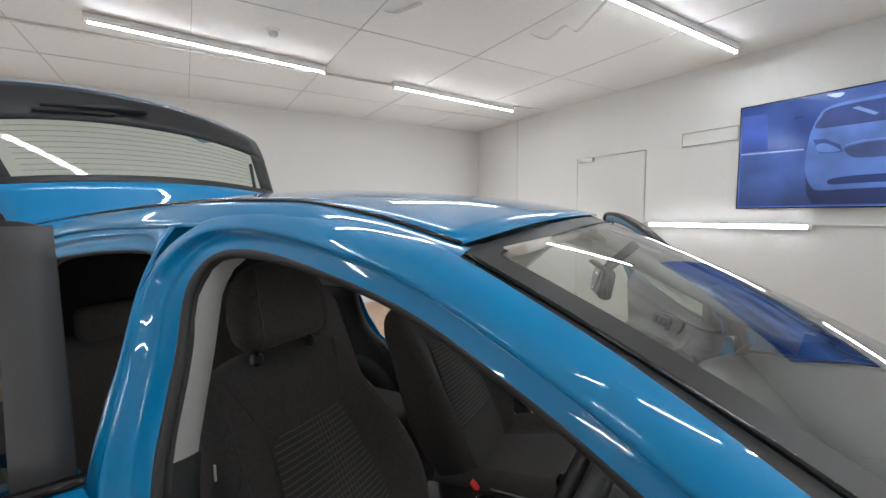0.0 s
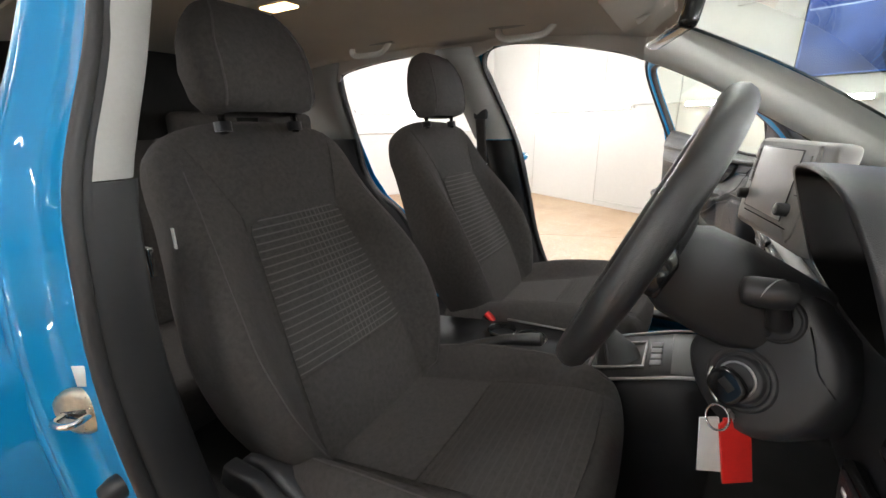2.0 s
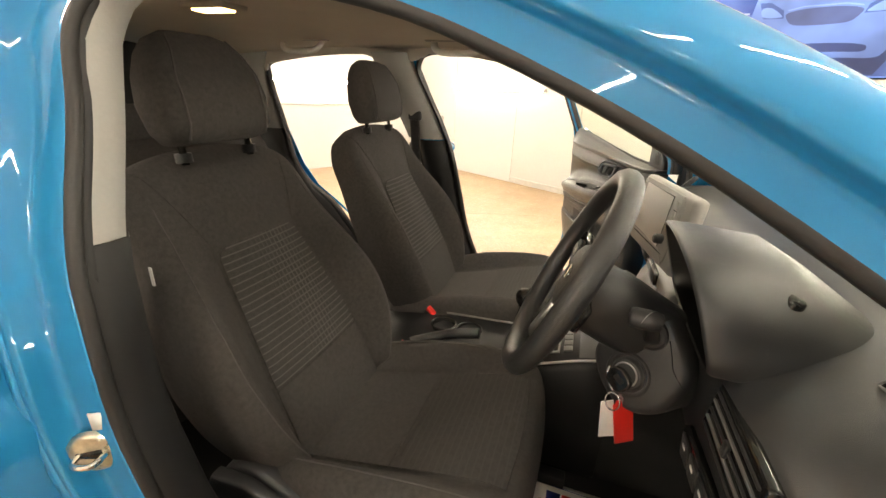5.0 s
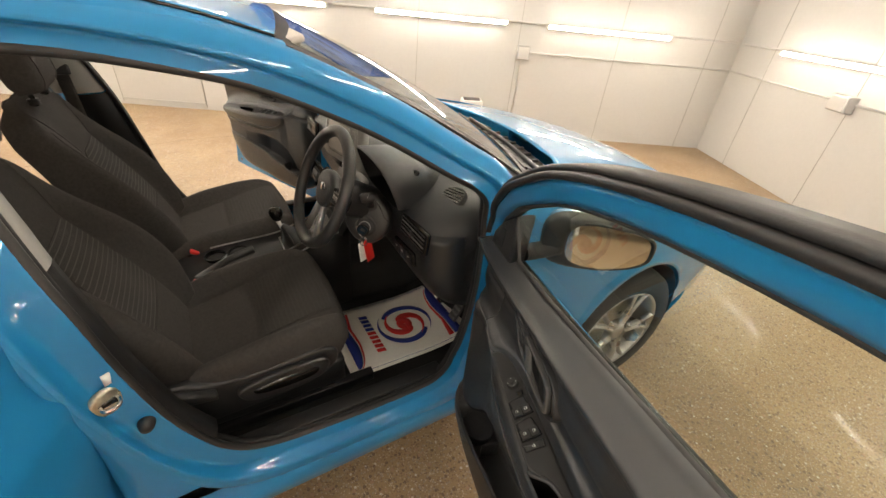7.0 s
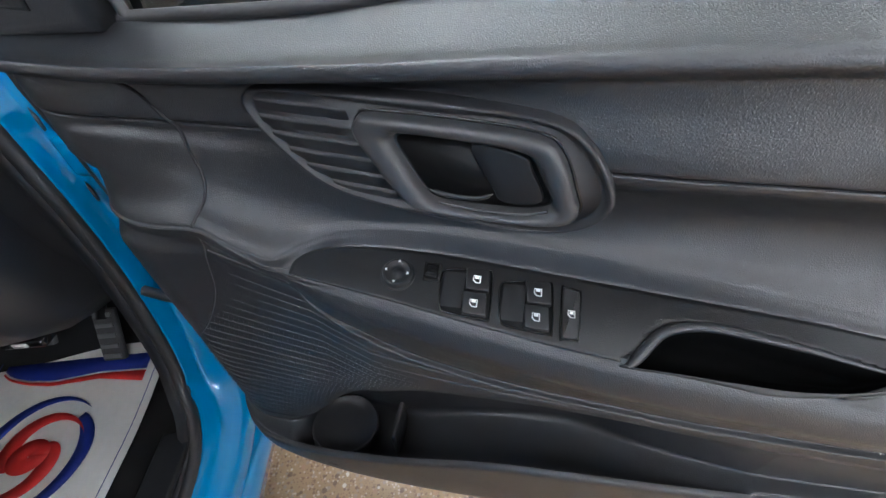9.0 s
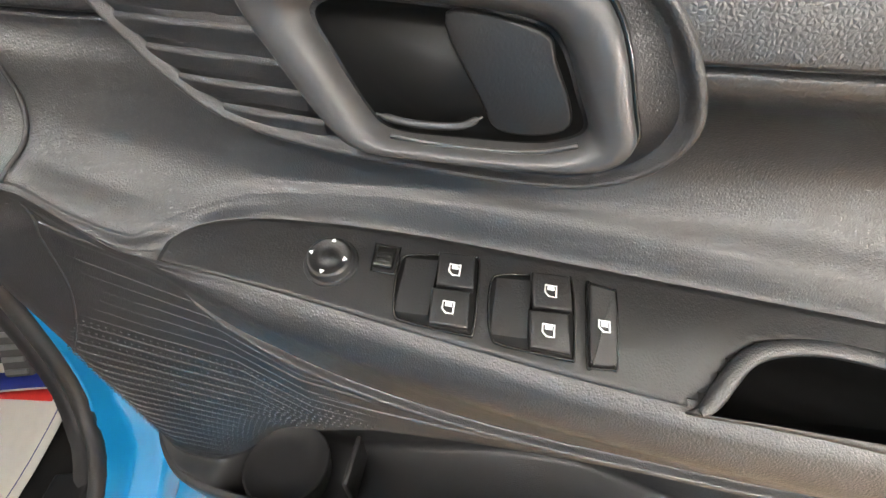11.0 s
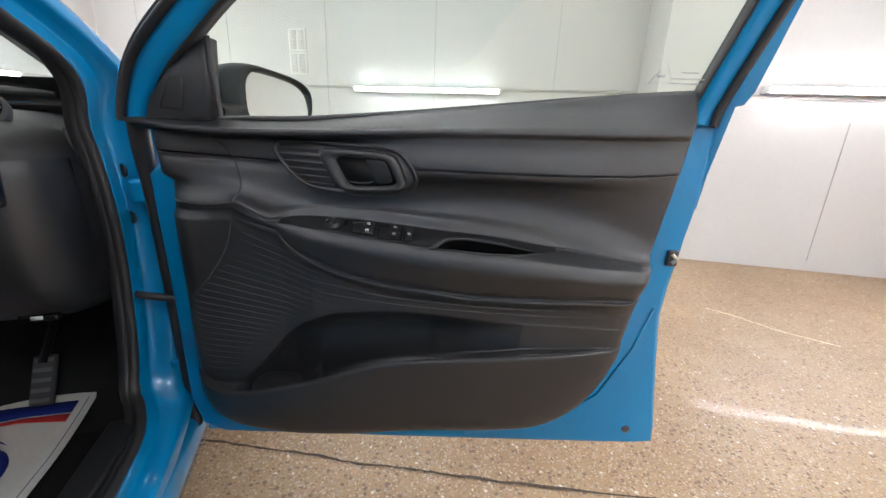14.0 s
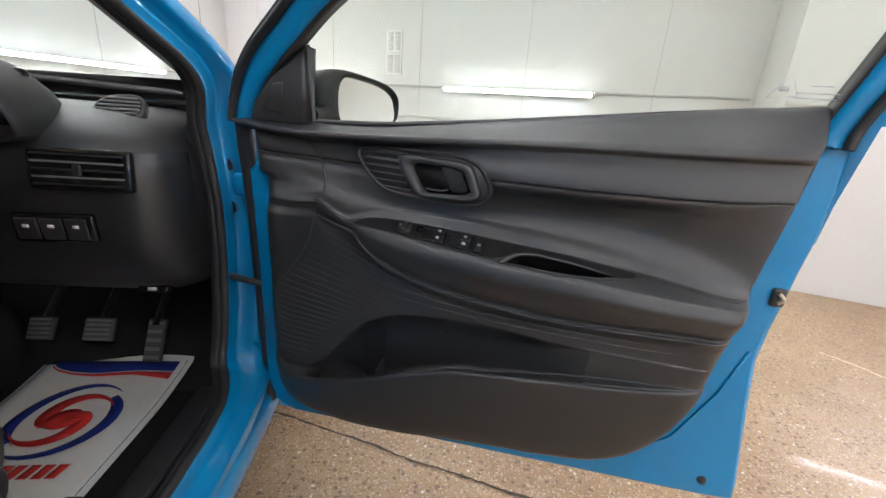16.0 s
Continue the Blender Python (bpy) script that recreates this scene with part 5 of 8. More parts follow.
for sg in (-1, 1):
    part("spoke", slab([(sg * 0.06, 0.03), (sg * 0.17, 0.035), (sg * 0.172, -0.005), (sg * 0.065, -0.03)], -0.032, -0.012, wm, 0.006), GLOSSBLACK, sw)
    part("spoke_pad", slab([(sg * 0.08, 0.022), (sg * 0.135, 0.024), (sg * 0.135, -0.004), (sg * 0.082, -0.014)], -0.012, -0.007, wm, 0.002), BLACKPLASTIC, sw)
    for k in range(3):
        part("spoke_button", slab([(sg * (0.09 + 0.015 * k), 0.017), (sg * (0.10 + 0.015 * k), 0.017), (sg * (0.10 + 0.015 * k), 0.005), (sg * (0.09 + 0.015 * k), 0.003)], -0.007, -0.005, wm), SATIN, sw)
    part("lower_spoke", slab([(sg * 0.012, -0.05), (sg * 0.03, -0.05), (sg * 0.058, -0.165), (sg * 0.036, -0.172)], -0.03, -0.012, wm, 0.005), SATIN, sw, "satin silver lower spoke")
part("boss_badge", slab([(0.02 * math.cos(a), 0.013 * math.sin(a) + 0.004) for a in np.linspace(0, 2 * math.pi, 24, endpoint=False)], -0.004, -0.001, wm, 0.001), CHROME, sw)
shroud = []
for d, r1, r2 in ((-0.03, 0.048, 0.045), (-0.06, 0.056, 0.06), (-0.11, 0.052, 0.062), (-0.16, 0.046, 0.058), (-0.25, 0.035, 0.05)):
    shroud.append([wm @ Vector((r1 * math.copysign(abs(math.cos(a)) ** 0.7, math.cos(a)), r2 * math.copysign(abs(math.sin(a)) ** 0.7, math.sin(a)) - 0.012, d)) for a in np.linspace(0, 2 * math.pi, 24, endpoint=False)])
col = part("column_shroud", grid(shroud, cu=True), BLACKPLASTIC, car, "black steering column shroud")
for sg in (-1,):
    st = [wm @ Vector((sg * 0.06, -0.005, -0.10)), wm @ Vector((sg * 0.09, 0.004, -0.085)), wm @ Vector((sg * 0.115, 0.012, -0.065))]
    k = part("column_stalk", sweep(st, [0.020, 0.015, 0.014], n=10), BLACKPLASTIC, col)
    part("stalk_tip", sweep([st[2], st[2] + (st[2] - st[1]) * 0.9], [0.018, 0.016], n=12), GLOSSBLACK, k)
# ignition and climate-style rotary beside the column
LK = Vector((-0.735, -0.403, 0.817))
NK = Vector((-0.58, -0.78, 0.22)).normalized()
UK = (Vector((0, 0, 1)) - NK * NK.z).normalized()
lm = axes(LK, UK.cross(NK), UK, NK)
shell = [(-0.028, 0.094), (-0.052, 0.066), (-0.071, 0.028), (-0.075, 0.002), (-0.062, -0.026), (-0.040, -0.050), (-0.008, -0.066), (0.034, -0.060), (0.070, -0.026), (0.086, 0.028), (0.074, 0.066), (0.050, 0.098), (0.030, 0.116), (0.0, 0.114)]
shell = curve([(x, y, 0) for x, y in shell], 56, True)
sur = []
for k, z in ((0.05, 0.0), (0.5, 0.0), (0.82, -0.001), (0.93, -0.006), (0.985, -0.015), (1.01, -0.03), (1.04, -0.07), (1.10, -0.15)):
    sur.append([lm @ Vector((0.008 + (p.x - 0.008) * k, 0.025 + (p.y - 0.025) * k, z)) for p in shell])
part("ignition_surround", fixed(grid(sur, cu=True)), BLACKPLASTIC, dash, "rounded black column surround")
seam = [lm @ Vector(q) for q in ((0.042, 0.086, 0.0006), (0.052, 0.066, 0.0006), (0.062, 0.044, 0.0), (0.080, 0.026, -0.004))]
part("surround_seam", sweep(curve(seam, 14), 0.0009, n=5), GLOSSBLACK, dash)
part("ignition_barrel", lathe([(0.040, -0.01), (0.038, 0.003), (0.034, 0.0045), (0.031, 0.002), (0.030, -0.003), (0.028, -0.003), (0.027, 0.006), (0.024, 0.0075), (0.0, 0.0075)], lm, 36), BLACKPLASTIC, dash)
part("ignition_ring", lathe([(0.021, 0.007), (0.021, 0.009), (0.0185, 0.009), (0.0185, 0.007)], lm, 32), SATIN, dash)
rk = axes(lm @ Vector((0.013, 0.081, 0.0)), UK.cross(NK), UK, NK)
part("stalk_socket", lathe([(0.027, -0.01), (0.026, 0.002), (0.0235, 0.003), (0.022, 0.001), (0.021, 0.0015), (0.0, 0.0015)], rk, 32), DARKPLASTIC, dash)
rst = part("column_stalk", sweep(curve([rk @ Vector((0.002, -0.004, 0.0)), rk @ Vector((0.004, 0.008, 0.014)), rk @ Vector((0.006, 0.020, 0.026)), rk @ Vector((0.006, 0.028, 0.036))], 8), [0.014, 0.0125, 0.011, 0.0105, 0.0105, 0.0105, 0.0105, 0.010], n=16), BLACKPLASTIC, dash, "short thick black column stalk")
part("stalk_head", sweep([rk @ Vector(q) for q in ((0.023, 0.034, 0.033), (0.021, 0.034, 0.034), (0.006, 0.031, 0.039), (-0.014, 0.027, 0.044), (-0.020, 0.026, 0.046), (-0.0215, 0.0255, 0.0465))], [0.007, 0.014, 0.0165, 0.0165, 0.0145, 0.008], n=18), BLACKPLASTIC, rst)
part("stalk_line", sweep([rk @ Vector((0.004 + 0.004 * math.cos(a), 0.031 + 0.0168 * math.cos(a), 0.0395 + 0.0168 * math.sin(a))) for a in np.linspace(0, 2 * math.pi, 20, endpoint=False)], 0.0007, True, 5), SATIN, rst)

# key and tag: they hang from the barrel
key = new("car_key")
tagged(key, "black car key in the ignition with red and white plastic tag", "key")
part("key_head", slab([(p.x, p.y) for p in curve([(-0.018, 0.009, 0), (0, 0.015, 0), (0.018, 0.009, 0), (0.020, -0.010, 0), (0.011, -0.022, 0), (-0.011, -0.022, 0), (-0.020, -0.010, 0)], 24, True)], 0.010, 0.021, lm @ pose(-0.001, -0.006, 0.001, 0, 0, -28), 0.004, 3), GLOSSBLACK, key)
part("key_button", slab([(-0.008, -0.006), (0.009, -0.006), (0.009, 0.004), (-0.008, 0.004)], 0.0206, 0.0222, lm @ pose(-0.001, -0.006, 0.001, 0, 0, -28), 0.001), DARKPLASTIC, key)
part("key_edge", sweep(curve([lm @ Vector(q) for q in ((-0.024, 0.004, 0.016), (-0.024, -0.008, 0.018), (-0.016, -0.022, 0.019), (-0.004, -0.032, 0.019))], 14), 0.0028, n=8), CHROME, key)
part("key_blade", rbox((0, 0, 0.0), (0.012, 0.003, 0.03), 0.001, m=lm), SATIN, key)
part("split_ring", sweep([lm @ Vector((0.002 + 0.013 * math.cos(a), -0.048 + 0.015 * math.sin(a), 0.022)) for a in np.linspace(0, 2 * math.pi, 28, endpoint=False)], 0.0014, True, 6), CHROME, key)
TX, TN = Vector((0.902, 0.431, 0)), Vector((0.431, -0.902, 0))
tx, ty = TX * 0.985 + Vector((0, 0, 0.17)), TX * -0.22 + Vector((0, 0, 0.975))
tagm = axes(LK + TX * 0.0075 + TN * 0.0073 + Vector((0, 0, -0.095)), tx, ty, TN)
part("key_clip", sweep([tagm @ Vector((-0.006, 0.060, 0.002)), tagm @ Vector((-0.002, 0.052, 0.002)), tagm @ Vector((0.0, 0.042, 0.002))], 0.003, n=6), SATIN, key)
part("key_tag", slab([(-0.0175, -0.049), (0.0175, -0.049), (0.0175, 0.040), (0.012, 0.044), (0.012, 0.049), (-0.012, 0.049), (-0.012, 0.044), (-0.0175, 0.040)], 0.0, 0.004, tagm, 0.001), REDPL, key, "red plastic key tag")
tagm2 = axes(LK + TX * -0.020 + TN * 0.002 + Vector((0, 0, -0.092)), TX * 0.99 + Vector((0, 0, 0.10)), TX * -0.22 + Vector((0, 0, 0.975)), TN)
part("key_label", slab([(-0.018, -0.040), (0.016, -0.044), (0.012, 0.040), (-0.010, 0.040)], 0.0, 0.003, tagm2, 0.001), WHITEPL, key, "white paper label in a clear sleeve")

# console
con = part("centre_console", fixed(grid([[(x, sg * w, z) for sg, w, z in ((-1, 0.115, 0.26), (-1, 0.115, h - 0.02), (-1, 0.10, h), (1, 0.10, h), (1, 0.115, h - 0.02), (1, 0.115, 0.26))]
                                         for x, h in ((-0.70, 0.635), (-0.79, 0.615), (-0.87, 0.585), (-0.95, 0.555), (-1.10, 0.545), (-1.25, 0.53), (-1.45, 0.50), (-1.47, 0.40))])), DARKPLASTIC, car, "black centre console with cup holders", thick=0.008)
for s in (-1, 1):
    part("console_rail", sweep(curve([(-0.72, s * 0.105, 0.637), (-0.79, s * 0.108, 0.621), (-0.87, s * 0.108, 0.591), (-0.96, s * 0.108, 0.562), (-1.12, s * 0.108, 0.551), (-1.22, s * 0.106, 0.545)], 18), 0.0035, n=6), SATIN, con, "satin silver edge rail")
for x in (-1.12, -1.205):
    part("cup_holder", lathe([(0.042, 0.0), (0.038, 0.004), (0.036, 0.0), (0.033, -0.055), (0.0, -0.056)], pose(x, 0.03, 0.55), 28), GLOSSBLACK, con)
part("handbrake", sweep([(-1.28, -0.055, 0.51), (-1.16, -0.055, 0.575), (-1.07, -0.055, 0.60)], [0.02, 0.014, 0.016], n=10), LEATHER, con, "black leather handbrake lever")
gear = part("gear_lever", sweep([(-0.93, 0.018, 0.56), (-0.94, 0.018, 0.62), (-0.955, 0.018, 0.665)], [0.01, 0.008, 0.009], n=8), SATIN, con, "gear lever with black and silver knob")
part("gear_knob", lathe([(0.0, 0.04), (0.016, 0.038), (0.026, 0.025), (0.027, 0.008), (0.02, -0.012), (0.012, -0.02)], pose(-0.957, 0.018, 0.69, 0, -10, 0), 24), GLOSSBLACK, gear)
part("gear_gaiter", sweep([(-0.900, 0.0, 0.572), (-0.905, 0.002, 0.590), (-0.918, 0.008, 0.608), (-0.932, 0.014, 0.630), (-0.941, 0.018, 0.645)], [0.056, 0.050, 0.034, 0.020, 0.012], n=6), LEATHER, gear, "creased black leather gaiter")
for a in range(6):
    b = a * math.pi / 3 + 0.26
    part("gaiter_fold", sweep([(-0.900 + 0.055 * math.cos(b), 0.055 * math.sin(b), 0.576), (-0.912 + 0.042 * math.cos(b), 0.004 + 0.042 * math.sin(b), 0.600), (-0.930 + 0.021 * math.cos(b), 0.012 + 0.021 * math.sin(b), 0.630)], [0.002, 0.0045, 0.002], n=6), LEATHER, gear)
part("gaiter_frame", sweep([(-0.845, -0.058, 0.600), (-0.845, 0.058, 0.600), (-0.955, 0.058, 0.562), (-0.955, -0.058, 0.562)], 0.004, True, 6), SATIN, gear)
for k in range(4):
    part("console_switch", rbox((0, 0, 0), (0.024, 0.024, 0.008), 0.003, m=pose(-0.822, -0.045 + 0.028 * k, 0.607, 0, -17, 0)), GREYTRIM, con)
part("tray_mat", rbox((0, 0, 0), (0.092, 0.185, 0.005), 0.002, m=pose(-0.748, 0.0, 0.6265, 0, -12.5, 0)), RUBBER, con, "black rubber tray mat")

# rear-view mirror
rv = part("rear_view_mirror", rbox((0, 0, 0), (0.03, 0.23, 0.07), 0.014, 3, m=pose(-0.885, 0.01, 1.285, 0, 10, 18)), GLOSSBLACK, car, "black interior mirror on the windscreen")
part("mirror_pane", rbox((-0.0155, 0, 0), (0.002, 0.21, 0.056), 0.001, m=pose(-0.885, 0.01, 1.285, 0, 10, 18)), MIRROR, rv)
part("mirror_stem", sweep([(-0.875, 0.01, 1.30), (-0.83, 0.0, 1.345), (-0.80, 0.0, 1.375)], 0.012, n=8), GLOSSBLACK, rv)

# pedals
PEDALPAD = material("worn_pedal_rubber", (0.06, 0.06, 0.058), 0.6, var=0.3, fine=300, bump=0.3)
for y, w, h in ((-0.165, 0.066, 0.062), (-0.315, 0.078, 0.064), (-0.458, 0.048, 0.12)):
    pm = pose(-0.33, y, 0.375 if h < 0.1 else 0.345, 0, 30, 0)
    p = part("pedal", rbox((0, 0, 0), (0.015, w, h), 0.005, m=pm), PEDALPAD, car, "ribbed rubber pedal pad")
    for k in range(5):
        part("pedal_rib", rbox((-0.009, 0, -h / 2 + h * (k + 0.5) / 5), (0.004, w * 0.8, h * 0.08), 0.001, m=pm), GREYTRIM, p)
    part("pedal_arm", sweep([(-0.32, y, 0.385), (-0.22, y, 0.48), (-0.20, y, 0.62)], 0.01, n=6), BLACKPLASTIC, p)

# striker, hole plugs and stickers on the near B pillar
for s in (-1, 1):
    nrm_ = Vector((0.50, s * 0.866, 0))
    skm = axes((-1.436, s * 0.799, 0.765), Vector((0.866, -s * 0.50, 0)), (0, 0, 1), nrm_)
    sp = part("striker", lathe([(0.0, 0.006), (0.026, 0.006), (0.032, 0.003), (0.033, -0.004)], skm, 28), ZINC, car, "gold-passivated round door striker plate")
    part("striker_slot", slab([(-0.018, 0.004), (0.014, 0.008), (0.014, -0.008), (-0.018, -0.004)], 0.005, 0.0072, skm), GLOSSBLACK, sp)
    part("striker_loop", sweep(curve([skm @ Vector(q) for q in ((-0.014, 0.0, 0.004), (-0.014, 0.0, 0.022), (0.010, 0.0, 0.026), (0.018, 0.0, 0.004))], 12), 0.0045, n=8), CHROME, sp)
    part("rubber_plug", lathe([(0.0, 0.02), (0.012, 0.018), (0.017, 0.004), (0.017, -0.01)], axes((-1.395, s * 0.797, 0.664), (1, 0, 0), (0, 0, 1), (0, s, 0)), 18), RUBBER, car)
    part("pillar_sticker", rbox((0.016, 0.052, 0.0005), (0.016, 0.028, 0.002), 0, m=skm), WHITEPL, car)
    for z in (0.870, 0.775):
        part("pillar_plug", lathe([(0.0, 0.012), (0.010, 0.010), (0.014, 0.0)], axes((-0.455, s * 0.760, z), (0.8, s * -0.6, 0), (0, 0, 1), (-0.6, s * 0.8, 0)), 16), RUBBER, car)


# ---- front doors: u from hinge to latch, w into the cabin, z up ----
def dpl(x, xs, ys):
    return interp(x, xs, ys)


# height (and depth) of the card's character lines along the door
TOP_Z = smooth_table((0.033, 0.092, 0.17, 0.232, 0.314, 0.395, 0.497, 0.599, 0.701, 0.802, 0.903, 1.038), (0.975, 0.975, 0.974, 0.973, 0.975, 0.983, 0.995, 1.007, 1.018, 1.03, 1.042, 1.054))
LEDGE_Z = smooth_table((0.067, 0.123, 0.217, 0.36, 0.522, 0.695, 0.839, 1.003), (0.968, 0.960, 0.956, 0.959, 0.965, 0.970, 0.973, 0.977))
LEDGE_W = smooth_table((0.067, 0.123, 0.217, 0.36, 0.522, 0.80, 0.90, 1.003), (0.045, 0.050, 0.052, 0.054, 0.057, 0.058, 0.056, 0.044))
CREASE_Z = smooth_table((0.083, 0.198, 0.279, 0.401, 0.536, 0.602, 0.70, 0.80, 0.903, 1.003), (0.918, 0.913, 0.909, 0.906, 0.904, 0.9035, 0.902, 0.902, 0.903, 0.909))
CREASE_W = smooth_table((0.083, 0.198, 0.279, 0.401, 0.536, 0.602, 0.70, 0.80, 0.903, 1.003), (0.030, 0.025, 0.023, 0.036, 0.055, 0.058, 0.058, 0.056, 0.050, 0.040))
HOLLOW_Z = smooth_table((0.08, 0.16, 0.225, 0.295, 0.398, 0.536, 0.656, 0.759, 0.867, 0.984), (0.880, 0.880, 0.868, 0.852, 0.842, 0.845, 0.847, 0.845, 0.827, 0.781))
HOLLOW_W = smooth_table((0.08, 0.16, 0.225, 0.295, 0.398, 0.536, 0.656, 0.759, 0.867, 0.984), (0.034, 0.037, 0.037, 0.031, 0.028, 0.023, 0.019, 0.020, 0.026, 0.030))
BEAD_Z = smooth_table((0.06, 0.102, 0.167, 0.223, 0.26, 0.284, 0.302, 0.342, 0.40, 0.50, 0.606, 0.71, 0.816, 0.881, 0.969), (0.834, 0.834, 0.834, 0.839, 0.8235, 0.8135, 0.818, 0.8245, 0.825, 0.820, 0.810, 0.795, 0.777, 0.764, 0.738))
BEAD_W = smooth_table((0.06, 0.102, 0.167, 0.223, 0.26, 0.284, 0.302, 0.33, 0.36, 0.42, 0.513, 0.60, 0.71, 0.816, 0.881, 0.969), (0.045, 0.050, 0.060, 0.066, 0.071, 0.069, 0.056, 0.043, 0.036, 0.033, 0.036, 0.040, 0.045, 0.050, 0.052, 0.047))
INNER_W = smooth_table((0.06, 0.102, 0.167, 0.223, 0.26, 0.284, 0.297, 0.302, 0.326, 0.356, 0.42, 0.513, 0.60, 0.71, 0.816, 0.848, 0.888, 0.928, 0.969), (0.046, 0.051, 0.061, 0.067, 0.073, 0.0745, 0.072, 0.062, 0.0476, 0.0417, 0.0387, 0.042, 0.0455, 0.050, 0.0545, 0.0567, 0.062, 0.067, 0.068))
FRONT_W = smooth_table((0.06, 0.102, 0.167, 0.223, 0.26, 0.284, 0.299, 0.341, 0.373, 0.46, 0.537, 0.606, 0.705, 0.804, 0.867, 0.948), (0.046, 0.051, 0.061, 0.067, 0.074, 0.077, 0.079, 0.082, 0.085, 0.095, 0.102, 0.105, 0.106, 0.104, 0.100, 0.090))
LOWER_Z = smooth_table((0.06, 0.167, 0.215, 0.225, 0.255, 0.292, 0.2985, 0.309, 0.329, 0.368, 0.427, 0.508, 0.569, 0.661, 0.765, 0.869, 0.937), (0.828, 0.827, 0.827, 0.811, 0.800, 0.790, 0.788, 0.775, 0.757, 0.735, 0.715, 0.699, 0.691, 0.681, 0.678, 0.678, 0.674))
LOWER_W = smooth_table((0.06, 0.167, 0.223, 0.294, 0.309, 0.329, 0.368, 0.427, 0.508, 0.765, 0.869, 0.937), (0.046, 0.058, 0.064, 0.072, 0.078, 0.082, 0.087, 0.091, 0.094, 0.095, 0.092, 0.084))
POCKET_Z = smooth_table((0.09, 0.19, 0.216, 0.253, 0.29, 0.324, 0.357, 0.40, 0.506, 0.57, 0.667, 0.94), (0.487, 0.480, 0.490, 0.527, 0.572, 0.603, 0.619, 0.632, 0.637, 0.634, 0.625, 0.612))
LIP_Z = smooth_table((0.09, 0.115, 0.144, 0.179, 0.225, 0.293, 0.359, 0.424, 0.488, 0.53, 0.615, 0.722, 0.83, 0.93), (0.485, 0.475, 0.466, 0.464, 0.470, 0.487, 0.505, 0.528, 0.546, 0.552, 0.557, 0.562, 0.567, 0.572))
LIP_W = smooth_table((0.09, 0.144, 0.179, 0.225, 0.293, 0.424, 0.53, 0.615, 0.722, 0.83, 0.93), (0.066, 0.084, 0.092, 0.098, 0.103, 0.106, 0.106, 0.104, 0.100, 0.094, 0.080))
BASE_Z = smooth_table((0.085, 0.092, 0.108, 0.144, 0.217, 0.31, 0.415, 0.508, 0.565, 0.682, 0.765, 0.837, 0.884, 0.918, 0.945), (0.46, 0.439, 0.404, 0.376, 0.360, 0.354, 0.357, 0.366, 0.369, 0.368, 0.371, 0.390, 0.420, 0.461, 0.520))
DEEP = smooth_table((0.19, 0.25, 0.57, 0.66, 0.75), (0.0, 1.0, 1.0, 0.4, 0.0))


